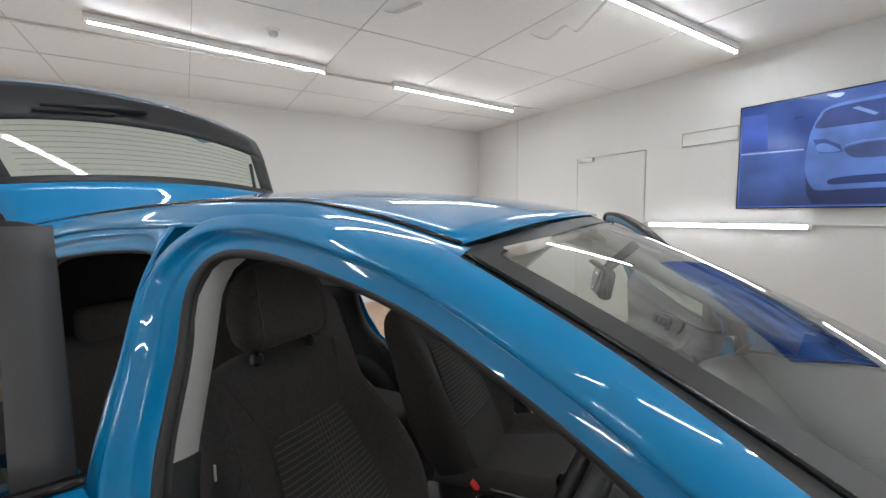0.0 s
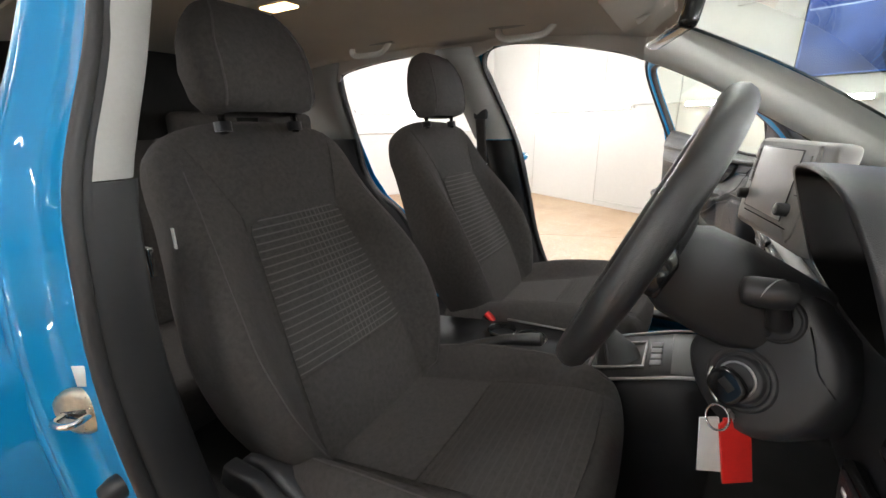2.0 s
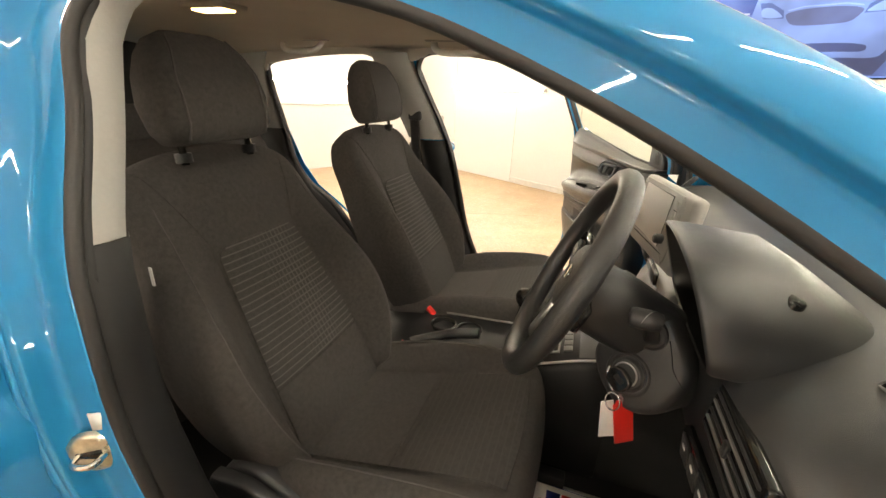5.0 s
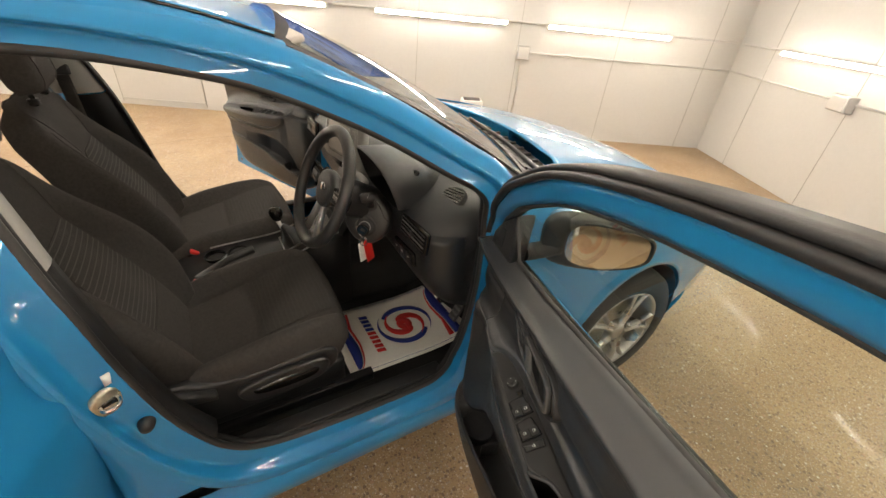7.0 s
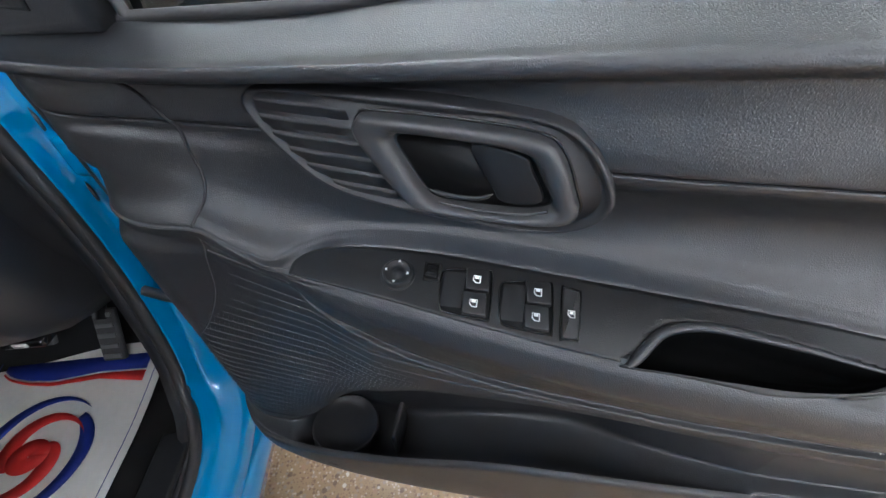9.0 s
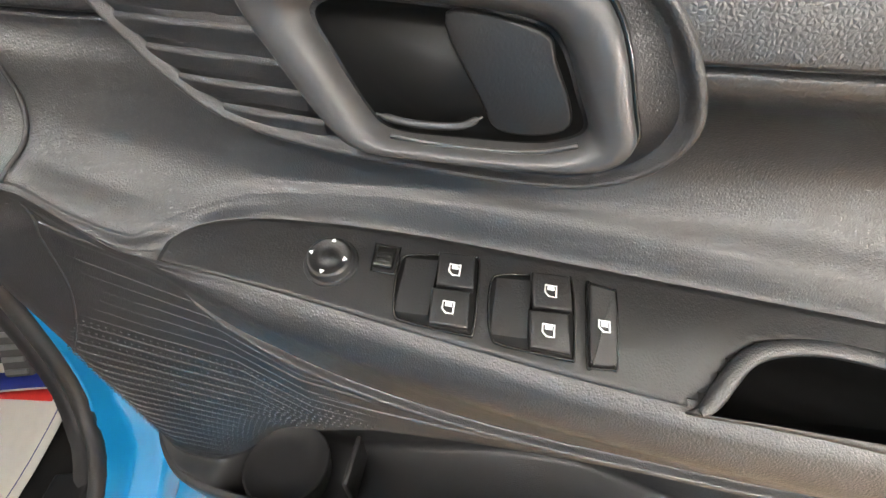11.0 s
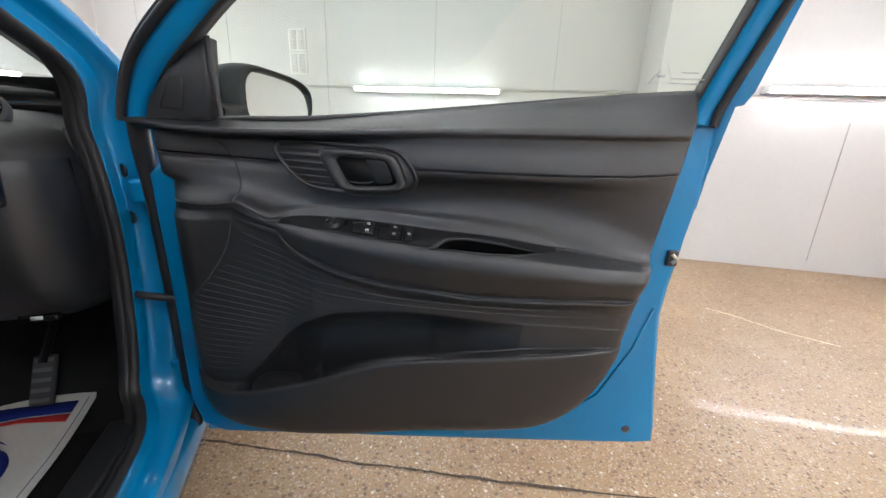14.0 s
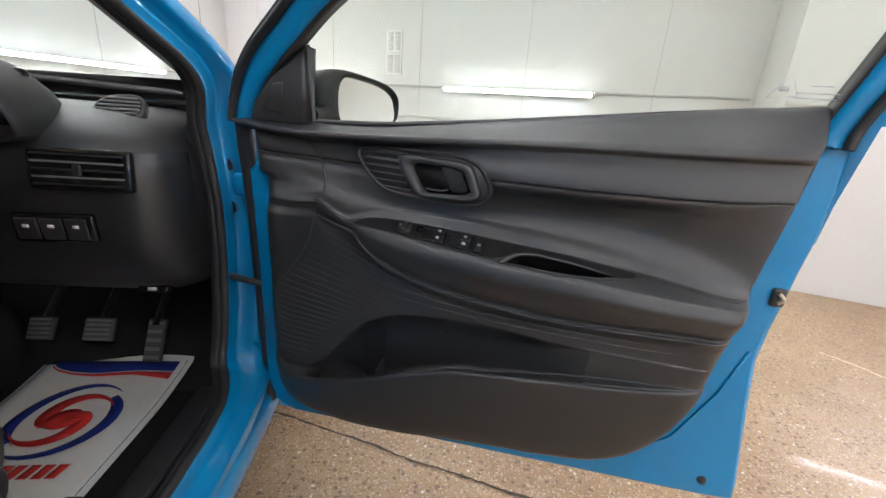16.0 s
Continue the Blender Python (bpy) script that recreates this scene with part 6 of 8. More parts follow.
def card_controls(c):
    """Section of the door card at c (0 hinge side, 1 latch side): list of (z, w), from the window line to the lower edge."""
    def line(table, z):
        for _ in range(3):
            z = table(card_u(c, z))
        return card_u(c, z), z

    ut, zt = line(TOP_Z, 1.0)
    us, zs = line(LEDGE_Z, 0.965)
    uc, zc = line(CREASE_Z, 0.905)
    uh, zh = line(HOLLOW_Z, 0.845)
    ua, za = line(BEAD_Z, 0.81)
    ul, zl = line(LOWER_Z, 0.70)
    up, zp = line(POCKET_Z, 0.62)
    ui, zi = line(LIP_Z, 0.54)
    ub, zb = line(BASE_Z, 0.37)
    ws, wc, wh, wa, wl, wi = LEDGE_W(us), CREASE_W(uc), HOLLOW_W(uh), BEAD_W(ua), LOWER_W(ul), LIP_W(ui)
    um = card_u(c, 0.785)
    wn, wf = INNER_W(um), FRONT_W(um)
    zn, zf = (0.803 - 0.0758 * (um - 0.392) - 0.344 * (w - 0.0625) for w in (wn, wf))
    drop = interp(um, (0.70, 0.95), (0, 0.013))
    zn, zf = zn - drop, zf - drop
    if um < 0.302:
        k = min(1, (0.302 - um) / 0.018)
        zn, zf = zn + (za - 0.0025 - zn) * k, zf + (za - 0.006 - zf) * k
    pad = min(1.0, max(0.0, (um - 0.775) / 0.035))
    za, wa = za + (zn + 0.004 - za) * pad, wa + (wn - 0.004 - wa) * pad
    zn = min(zn, za - 0.002)
    zf = min(zf, zn - 0.002)
    zl = min(zl, zf - 0.004)
    zp = max(zp, zi + 0.012)
    arm = min(1.0, max(0.0, (um - 0.298) / 0.06))
    lo = 0.074 - 0.012 * (1 - arm)
    deep = DEEP(up)
    wall = min(lo, wi - 0.004)
    return [(zt + 0.003, -0.018), (zt, -0.004), (zt - 0.25 * (zt - zs), 0.010), (zs + 0.30 * (zt - zs), ws - 0.014), (zs + 0.006, ws - 0.002), (zs, ws), (zs - 0.004, ws - 0.002),
            (zs - 0.009, ws - 0.55 * (ws - wc) - 0.006), (0.68 * zs + 0.32 * zc, ws - 0.9 * (ws - wc) - 0.006), (zc + 0.014, wc + 0.0005), (zc + 0.003, wc + 0.0015), (zc + 0.0012, wc), (zc, wc - 0.004),
            (zc - 0.0022, wc - 0.0008), (zc - 0.006, wc - 0.0012), (0.6 * zc + 0.4 * zh, 0.45 * wc + 0.55 * wh - 0.001), (zh, wh), (0.4 * zh + 0.6 * za, wh + 0.42 * (wa - wh) - 0.002 * arm), (za + 0.002, wa - 0.001),
            (za, wa), (za - 0.35 * (za - zn), wa + 0.0022 * (1 - pad)), (zn + 0.0012, wn), (zn, wn + 0.0015), *[(zn + k_ * (zf - zn), wn + k_ * (wf - wn)) for k_ in (0.2, 0.35, 0.5, 0.65, 0.8)], (zf + 0.001, wf - 0.0025 * arm), (zf - 0.001, wf),
            (zf - 0.006 * arm - 0.001, wf + 0.0045 * arm), (zf - 0.30 * (zf - zl), wf + 0.0085 * arm), (zl + 0.45 * (zf - zl), 0.5 * (wf + wl) + 0.005 * arm), (zl + 0.010 * arm + 0.001, wl - 0.001 * arm), (zl + 0.0022 * arm + 0.0003, wl - 0.0065 * arm), (zl, wl - 0.0062 * arm),
            (zl - 0.0014, wl - 0.0008 * arm), (zl - 0.0042, wl - 0.0002), (zl - 0.0085, lo + 0.72 * (wl - lo)), (zl - 0.022, lo + 0.003), (0.5 * (zl + zp), lo), (zp + 0.004, lo - 0.001), (zp, lo - 0.006 * deep),
            (zp - 0.004, wall - 0.030 * deep), (zi + 0.5 * max(0.006, zp - zi), wall - 0.062 * deep), (zi + 0.004 - 0.055 * deep, wall - 0.060 * deep), (zi + 0.003 - 0.060 * deep, wi - 0.006 - 0.035 * deep), (zi + 0.0025 - 0.045 * deep, wi - 0.006 - 0.006 * deep), (zi + 0.002, wi - 0.006), (zi, wi - 0.001), (zi - 0.005, wi + 0.0012),
            (zi - 0.03, wi), (0.4 * zi + 0.6 * zb, wi - 0.006), (zb + 0.012, wi - 0.020), (zb + 0.002, wi - 0.036), (zb, 0.026), (zb + 0.004, -0.02)]


def card_u(c, z):
    uL = dpl(z, (0.34, 0.428, 0.571, 0.744, 0.868, 0.876, 0.955, 0.968, 0.98), (0.092, 0.088, 0.086, 0.086, 0.088, 0.068, 0.060, 0.045, 0.040))
    uR = dpl(z, (0.34, 0.455, 0.552, 0.733, 0.915, 0.98, 1.045), (0.938, 0.946, 0.958, 0.988, 1.018, 1.026, 1.038))
    return uL + c * (uR - uL)


def eased(u, w, c, z):
    """The card's depth w at u: it rounds off towards the metal at both ends."""
    u0 = card_u(0, z)
    q = min(1.0, max(0.0, (u - u0) / 0.075))
    f = math.sqrt(max(0.0, 1 - (1 - q) ** 2.4)) if z < 0.955 else 1.0
    q = min(1.0, (1 - c) * 17)
    if w > 0.030:
        w = 0.030 + (w - 0.030) * math.sqrt(max(0.0, 1 - (1 - q) ** 2.4))
    return w if w < -0.004 else -0.004 + (w + 0.004) * (0.06 + 0.94 * f)


def card_section(c, fine=4):
    """The whole section at c as (u, w, z), rounded between its lines."""
    k = card_controls(c)
    s_ = [0.0]
    for a, b in zip(k, k[1:]):
        s_.append(s_[-1] + max(1e-5, math.hypot(a[0] - b[0], a[1] - b[1])))
    zz, ww = smooth_table(s_, [q[0] for q in k]), smooth_table(s_, [q[1] for q in k])
    out = []
    for i in range(len(k) - 1):
        for q in range(fine):
            t = s_[i] + (s_[i + 1] - s_[i]) * q / fine
            out.append((zz(t), ww(t)))
    out.append(k[-1])
    return [(card_u(c, z), eased(card_u(c, z), w, c, z), z) for z, w in out]


def card_w(u, z):
    """Depth of the card's face at u, z."""
    c = (u - card_u(0, z)) / (card_u(1, z) - card_u(0, z))
    k = [q for q in card_section(min(1, max(0, c)), 2) if q[1] > -0.003]
    best = None
    for a, b in zip(k, k[1:]):
        if (a[2] - z) * (b[2] - z) <= 0 and abs(a[2] - b[2]) > 1e-7:
            w = a[1] + (b[1] - a[1]) * (z - a[2]) / (b[2] - a[2])
            best = w if best is None else max(best, w)
    return 0.05 if best is None else best


def plate_z(u, w):
    """Height of the flat top of the armrest."""
    return 0.803 - 0.0758 * (u - 0.392) - 0.344 * (w - 0.0625) - interp(u, (0.70, 0.95), (0, 0.013))


PLATE_N = Vector((0.0715, 0.3244, 0.9432)).normalized()


ETCH = material("etched_glass", (0.42, 0.43, 0.42), 0.7, var=0.05)
HANDLEGREY = material("handle_grey", (0.048, 0.048, 0.049), 0.34, var=0.08, bump=0.1)
PLATE = material("switch_plate", (0.010, 0.010, 0.0105), 0.40, var=0.15, fine=500, bump=0.15, bscale=900)
MARK = material("white_marking", (0.85, 0.86, 0.84), 0.5, var=0.02)


def front_door(s):
    D = Vector((-0.256, -0.967, 0) if s < 0 else (-0.391, -0.920, 0)).normalized()
    N = Vector((D.y, -D.x, 0))
    M = axes((-0.52, -0.793, 0), D, N, (0, 0, 1))
    if s > 0:
        M = Matrix.Diagonal((1, -1, 1, 1)) @ M
    P = lambda u, w, z: M @ Vector((u, w, z))

    def tilt(z):
        return 0.43 * max(0, z - 1.02)

    # painted shell
    out = [(0.055, 0.90), (0.025, 0.87), (0.030, 0.60), (0.030, 0.36), (0.05, 0.295), (0.10, 0.272), (0.6, 0.268), (1.06, 0.262), (1.115, 0.266), (1.112, 0.30), (1.085, 0.467), (1.068, 0.596), (1.070, 0.66), (1.080, 0.734), (1.094, 0.83), (1.100, 0.93), (1.102, 1.05), (1.05, 1.045), (0.8, 0.985), (0.3, 0.94)]
    mw = M @ axes((0, 0, 0), (1, 0, 0), (0, 0, 1), (0, 1, 0))
    door = part("front_door", fixed(slab(out, -0.075, -0.018, mw, 0.010, 3)), PAINT, car, "open blue front door with black inner trim", smooth=True)
    rows = []
    for t in np.linspace(0, 1, 20):
        rows.append([P(0.02 + (dpl(z, (0.25, 0.30, 0.467, 0.6, 0.68, 0.75, 1.0), (1.122, 1.118, 1.090, 1.072, 1.075, 1.085, 1.105)) - 0.02) * t, -0.048 - 0.062 * math.sin(math.pi * min(1, max(0, (z - 0.20) / 0.80))) ** 0.8, z)
                     for z in np.linspace(0.262, dpl(t, (0, 0.08, 1), (0.89, 0.935, 1.01)), 16)])
    part("outer_skin", grid(rows), PAINT, door, thick=0.003)
    part("hem_flange", sweep([P(*q) for q in ((0.05, -0.04, 0.27), (0.5, -0.034, 0.265), (1.0, -0.034, 0.260), (1.114, -0.034, 0.266), (1.112, -0.034, 0.30), (1.086, -0.034, 0.467), (1.069, -0.034, 0.596), (1.071, -0.030, 0.67), (1.081, -0.030, 0.75), (1.099, -0.030, 0.93), (1.101, -0.03, 1.02))], 0.006, n=6), PAINT, door)
    part("hinge_side_seal", sweep([P(0.004 + 0.02 * (0.95 - z), -0.045, z) for z in np.linspace(0.27, 1.03, 14)], [0.012] * 10 + [0.014, 0.018, 0.018, 0.010], n=8), RUBBER, door, "black rubber strip at the hinge side")
    part("outer_belt_moulding", sweep([P(u, -0.036, dpl(u, (0.12, 0.33, 0.5, 0.667, 0.825, 1.09), (0.955, 0.963, 0.978, 0.996, 1.014, 1.036))) for u in np.linspace(0.12, 1.04, 20)], 0.011, n=6), GLOSSBLACK, door)
    # stamped line on the metal behind the card
    part("sealing_bead", sweep([P(*q) for q in ((0.66, -0.017, 0.285), (0.85, -0.017, 0.315), (0.96, -0.017, 0.40), (1.02, -0.017, 0.52), (1.05, -0.017, 0.62))], 0.003, n=6), PAINT, door)
    latch = part("latch", rbox((1.064, -0.019, 0.735), (0.022, 0.018, 0.034), 0.004, m=M), BLACKPLASTIC, door, "black door latch")
    part("latch_claw", sweep(curve([P(1.060, -0.009, 0.745), P(1.069, -0.007, 0.735), P(1.062, -0.009, 0.726)], 8), 0.004, n=6), ZINC, latch)
    part("drain_plug", lathe([(0.0, 0.006), (0.008, 0.005), (0.010, 0.0)], M @ axes((1.043, -0.018, 0.305), (1, 0, 0), (0, 0, 1), (0, 1, 0)), 14), BLACKPLASTIC, door)
    hk = part("check_strap", sweep([P(-0.075, -0.030, 0.617), P(-0.02, -0.026, 0.612), P(0.04, -0.026, 0.606)], 0.008, n=8), BLACKPLASTIC, door, "black door check strap")
    part("strap_end", rbox((-0.066, -0.026, 0.616), (0.026, 0.026, 0.024), 0.006, m=M), BLACKPLASTIC, hk)
    for z in (0.42, 0.83):
        part("hinge", rbox((0.0, -0.055, z), (0.07, 0.03, 0.05), 0.008, m=M), PAINT, door)

    # outer flange of the frame behind its seal, ending in a step below the window line
    fl_ = [(1.086, 0.80), (1.108, 0.835), (1.120, 0.95), (1.126, 1.030), (1.150, 1.036), (1.158, 1.060), (1.158, 1.10), (1.157, 1.20), (1.160, 1.30), (1.148, 1.36), (1.10, 1.395), (1.085, 1.38), (1.092, 1.30), (1.088, 1.20), (1.078, 1.06), (1.078, 0.95)]
    bm = slab(fl_, -0.046, -0.040, M @ axes((0, 0, 0), (1, 0, 0), (0, 0, 1), (0, 1, 0)), 0.002)
    for v in bm.verts:
        q = M.inverted() @ v.co
        v.co = P(q.x, q.y + 0.43 * max(0, q.z - 1.02), q.z)
    part("frame_flange", bm, PAINT, door)
    # window frame
    loop = [(0.048, 0.960), (0.060, 1.005), (0.105, 1.058), (0.175, 1.113), (0.25, 1.168), (0.345, 1.222), (0.475, 1.288), (0.64, 1.342), (0.84, 1.380), (1.02, 1.385), (1.073, 1.355), (1.080, 1.29), (1.068, 1.20), (1.046, 1.06), (1.038, 1.0)]
    cl = curve([(u, z, 0) for u, z in loop], 60)
    for nm, wid, off, mt, lo_, hi_ in (("window_frame", 0.036, 0.0, PAINT, -0.040, -0.005), ("frame_seal", 0.012, 0.035, RUBBER, -0.030, 0.002), ("outer_frame_seal", 0.010, 0.046, RUBBER, -0.040, -0.008), ("glass_run", 0.007, -0.006, RUBBER, -0.032, -0.010)):
        rows = []
        for i, p in enumerate(cl):
            t = (cl[min(i + 1, len(cl) - 1)] - cl[max(i - 1, 0)]).normalized()
            nx, nz = -t.y, t.x
            row = []
            for d, w in ((off, lo_), (off, hi_), (off + 0.25 * wid, hi_ + 0.006), (off + 0.75 * wid, hi_ + 0.004), (off + wid, hi_), (off + wid, lo_)):
                u, z = p.x + nx * d, p.y + nz * d
                row.append(P(u, w + tilt(z), z))
            rows.append(row)
        part(nm, fixed(grid(rows, cu=True)), mt, door)
    rows = [[P(u, -0.022 + tilt(z), z) for z in np.linspace(dpl(u, (0.17, 1.06), (0.95, 1.02)), dpl(u, [q[0] for q in loop[3:10]] + [1.075], [q[1] for q in loop[3:10]] + [1.355]), 10)] for u in np.linspace(0.178, 1.068, 24)]
    gl = part("door_glass", grid(rows), GLASS, door, "clear door glass")
    gl.visible_shadow = False
    rows = []
    # etched triangle mark and maker's marks on the glass
    if s < 0:
        q = lambda u, z: P(u, -0.0195 + tilt(z), z)
        part("glass_warning_mark", sweep([q(0.945, 1.064), q(0.985, 1.068), q(0.965, 1.098)], 0.0009, True, 4), ETCH, gl)
        part("glass_warning_mark", rbox((0.962, -0.0195 + tilt(1.08), 1.077), (0.014, 0.001, 0.007), 0, m=M), ETCH, gl)
        for k, (u0, wd, z) in enumerate(((1.012, 0.03, 1.083), (1.012, 0.06, 1.073), (1.012, 0.062, 1.066))):
            part("glass_small_print", rbox((u0 + 0.0, -0.0195 + tilt(z), z), (wd, 0.001, 0.002), 0, m=M), ETCH, gl)
    part("belt_weatherstrip", sweep([P(u, -0.016, dpl(u, (0.17, 0.33, 0.5, 0.667, 0.825, 1.06), (0.976, 0.981, 0.996, 1.014, 1.032, 1.052))) for u in np.linspace(0.17, 1.03, 20)], 0.006, n=6), RUBBER, door)
    # sail panel with tweeter
    sail = [(0.056, 0.968), (0.172, 0.972), (0.180, 1.108), (0.160, 1.098), (0.108, 1.056), (0.068, 1.008)]
    ms = M @ axes((0, 0, 0), (1, 0, 0), (0, 0, 1), (0, 1, 0))
    sl = part("sail_panel", slab(sail, -0.035, 0.012, ms, 0.010, 4), BLACKPLASTIC, door, "black tweeter corner panel")
    part("tweeter_grille", slab([(0.088, 0.992), (0.128, 0.988), (0.135, 1.045), (0.112, 1.042)], 0.011, 0.0145, ms, 0.003), RUBBER, sl)
    part("glass_divider", sweep([P(0.178, -0.016, 0.975), P(0.186, 0.016, 1.108)], 0.0045, n=6), RUBBER, door)

    # exterior mirror: a housing whose open face looks back along the car
    E1, EN = Vector((0.345, -0.939, 0)), Vector((0.939, 0.345, 0))
    C0 = Vector((0.205, -0.228, 1.018))

    def mirror_ring(sc, back, shift=0.0, inner=1.24):
        row = []
        for a in np.linspace(0, 2 * math.pi, 36, endpoint=False):
            e = 0.124 * math.copysign(abs(math.cos(a)) ** 0.62, math.cos(a))
            if inner and e < 0:
                e *= inner
            z = 0.070 * math.copysign(abs(math.sin(a)) ** 0.62, math.sin(a))
            if z > 0:
                z *= 1 - 0.30 * (e / 0.124 + 0.6) / 1.6
            else:
                z *= 1 - 0.25 * max(0, e / 0.124)
            v = C0 + E1 * (e * sc + shift) + EN * back + Vector((0, 0, z * sc))
            row.append(P(*v))
        return row

    mh = part("door_mirror", fixed(grid([mirror_ring(0.84, -0.012, 0.006, 0.94), mirror_ring(0.88, 0.002, 0.006, 0.94), mirror_ring(0.93, 0.006, 0.003, 1.05), mirror_ring(1.0, 0.0), mirror_ring(1.01, -0.02), mirror_ring(0.98, -0.05)], cu=True)), DARKPLASTIC, door, "black and blue door mirror")
    bm = bmesh.new()
    ringp_ = mirror_ring(0.87, -0.004, 0.006, 0.94)
    nw = (M.to_3x3() @ EN).normalized()
    mid = sum(ringp_, Vector()) / len(ringp_)
    bm.faces.new([bm.verts.new(v - nw * 0.115 * (v.z - mid.z)) for v in ringp_])
    part("mirror_pane", bm, MIRROR, mh, smooth=False, thick=0.002)
    part("mirror_cap", fixed(grid([mirror_ring(0.985, -0.045), mirror_ring(0.93, -0.075), mirror_ring(0.75, -0.10), mirror_ring(0.45, -0.115), mirror_ring(0.05, -0.12)], cu=True)), PAINT, mh)
    part("mirror_foot", sweep(curve([P(0.15, -0.035, 0.985), P(0.145, -0.08, 0.985), P(0.15, -0.135, 0.995)], 10), 0.027, n=10, flat=0.8), DARKPLASTIC, mh)

    # door card
    cs = sorted(set(list(np.linspace(0, 0.03, 6)) + list(np.linspace(0.03, 0.97, 92)) + list(np.linspace(0.97, 1, 8)) + list(np.linspace(0.18, 0.32, 30))))
    cs = sorted(set(cs + list(np.linspace(0.53, 0.77, 110))))
    rim = [(0.5695, 0.1035), (0.5746, 0.0990), (0.5860, 0.0855), (0.5950, 0.0765), (0.6060, 0.0710), (0.6200, 0.0675), (0.636, 0.0662), (0.662, 0.0680), (0.703, 0.0725), (0.737, 0.0765), (0.7634, 0.0785)]
    rcv = curve([(u, w, 0) for u, w in rim + [(0.748, 0.0865), (0.720, 0.0955), (0.683, 0.1015), (0.64, 0.1028), (0.60, 0.1030)]], 64, True)
    mid = (0.662, 0.086)
    reach = sorted((math.atan2(p.y - mid[1], p.x - mid[0]), math.hypot(p.x - mid[0], p.y - mid[1])) for p in rcv)
    cup_r = lambda u, w: math.hypot(u - mid[0], w - mid[1]) / interp(math.atan2(w - mid[1], u - mid[0]), [q[0] for q in reach], [q[1] for q in reach])

    rows = [[P(*q) for q in card_section(c)] for c in cs]
    Mi = M.inverted()
    rows.insert(0, [P((Mi @ v).x, -0.02, (Mi @ v).z) for v in rows[0]])
    rows.append([P((Mi @ v).x, -0.02, (Mi @ v).z) for v in rows[-1]])
    bm = fixed(grid(rows))
    # the grab slot goes through the flat top of the armrest
    cut = []
    for v in bm.verts:
        q = Mi @ v.co
        if 0.56 < q.x < 0.78 and 0.05 < q.y < 0.11 and abs(q.z - plate_z(q.x, q.y)) < 0.004 and cup_r(q.x, q.y) < 0.97:
            cut.append(v)
    bmesh.ops.delete(bm, geom=cut, context="VERTS")
    card = part("door_card", bm, SOFTTRIM, door, "black moulded door card with armrest and pocket")

    def on_card(u, z, lift=0.0):
        return P(u, card_w(u, z) + lift, z)

    # ribbed speaker area in the lower front corner
    left_of = smooth_table((0.49, 0.56, 0.62, 0.66, 0.70, 0.75, 0.79, 0.815), (0.118, 0.112, 0.110, 0.120, 0.158, 0.195, 0.212, 0.222))
    over = lambda u: POCKET_Z(u) + 0.007
    under = lambda u: LOWER_Z(u) - 0.010

    def rib_z(z0, u):
        u0 = left_of(z0)
        fall = interp(z0, (0.49, 0.58, 0.66, 0.73, 0.80), (0.05, 0.10, 0.20, 0.33, 0.46))
        return z0 - fall * (u - u0) + 0.22 * fall * max(0.0, u - 0.30) ** 1.2

    for i in range(23):
        z0 = 0.792 - i * 0.0132
        pts = []
        for u in np.linspace(left_of(z0), 0.42, 36):
            z = rib_z(z0, u)
            if not (over(u) < z < under(u)):
                if len(pts) > 3:
                    break
                continue
            pts.append(on_card(u, z, -0.0002))
        if len(pts) > 3:
            n_ = len(pts)
            part("speaker_rib", sweep(pts, [0.0020 * interp(z0, (0.66, 0.74), (1, 0.35)) * min(1, 0.2 + j / 5, 0.1 + (n_ - 1 - j) / 12) for j in range(n_)], n=6, flat=0.9, up=tuple(N)), SOFTTRIM, card)
    bm = bmesh.new()
    for i in range(22):
        z0 = 0.792 - 0.0066 - i * 0.0132
        for j in range(56):
            u = left_of(z0) + 0.004 + j * 0.0052
            z = rib_z(z0, u)
            if not (over(u) + 0.004 < z < under(u) - 0.006) or z > 0.722 - 0.35 * max(0, u - 0.2) or u > 0.40:
                continue
            w = card_w(u, z) + 0.0013
            for dz in (-0.0022, 0.0022):
                d_ = 0.0012 if dz > 0 else -0.0012
                v = [bm.verts.new(P(u + d_ + a, w, z + dz + b)) for a, b in ((-0.0017, 0), (0, -0.0012), (0.0017, 0), (0, 0.0012))]
                tip = bm.verts.new(P(u + d_, w + 0.0006, z + dz + 0.0003))
                for k_ in range(4):
                    bm.faces.new((v[k_], v[(k_ + 1) % 4], tip))
    tagged(part("speaker_grain", bm, SOFTTRIM, card, smooth=False), kind="stuff")
    crease_a = smooth_table((0.304, 0.404, 0.507, 0.611, 0.717, 0.824, 0.93), (0.712, 0.687, 0.668, 0.659, 0.653, 0.651, 0.651))
    crease_b = smooth_table((0.301, 0.403, 0.559, 0.719, 0.826, 0.922), (0.692, 0.669, 0.650, 0.641, 0.638, 0.640))
    for tb, u0_, u1, r in ((crease_a, 0.31, 0.86, 0.0028), (crease_b, 0.36, 0.90, 0.0022)):
        pts = [on_card(u, tb(u), -0.0002) for u in np.linspace(u0_, u1, 40)]
        part("trim_crease", sweep(pts, [r * min(1, 0.2 + j / 8, 0.1 + (39 - j) / 12) for j in range(40)], n=6), SOFTTRIM, card)
    # joints of the front corner panel and of the lower panel
    arc = curve([(0.150, 0.950, 0), (0.184, 0.940, 0), (0.203, 0.924, 0), (0.215, 0.902, 0), (0.2245, 0.874, 0), (0.225, 0.856, 0), (0.219, 0.8395, 0)], 30)
    part("corner_seam", sweep([on_card(p.x, p.y, 0.0002) for p in arc], 0.0016, n=6), DARKPLASTIC, card)
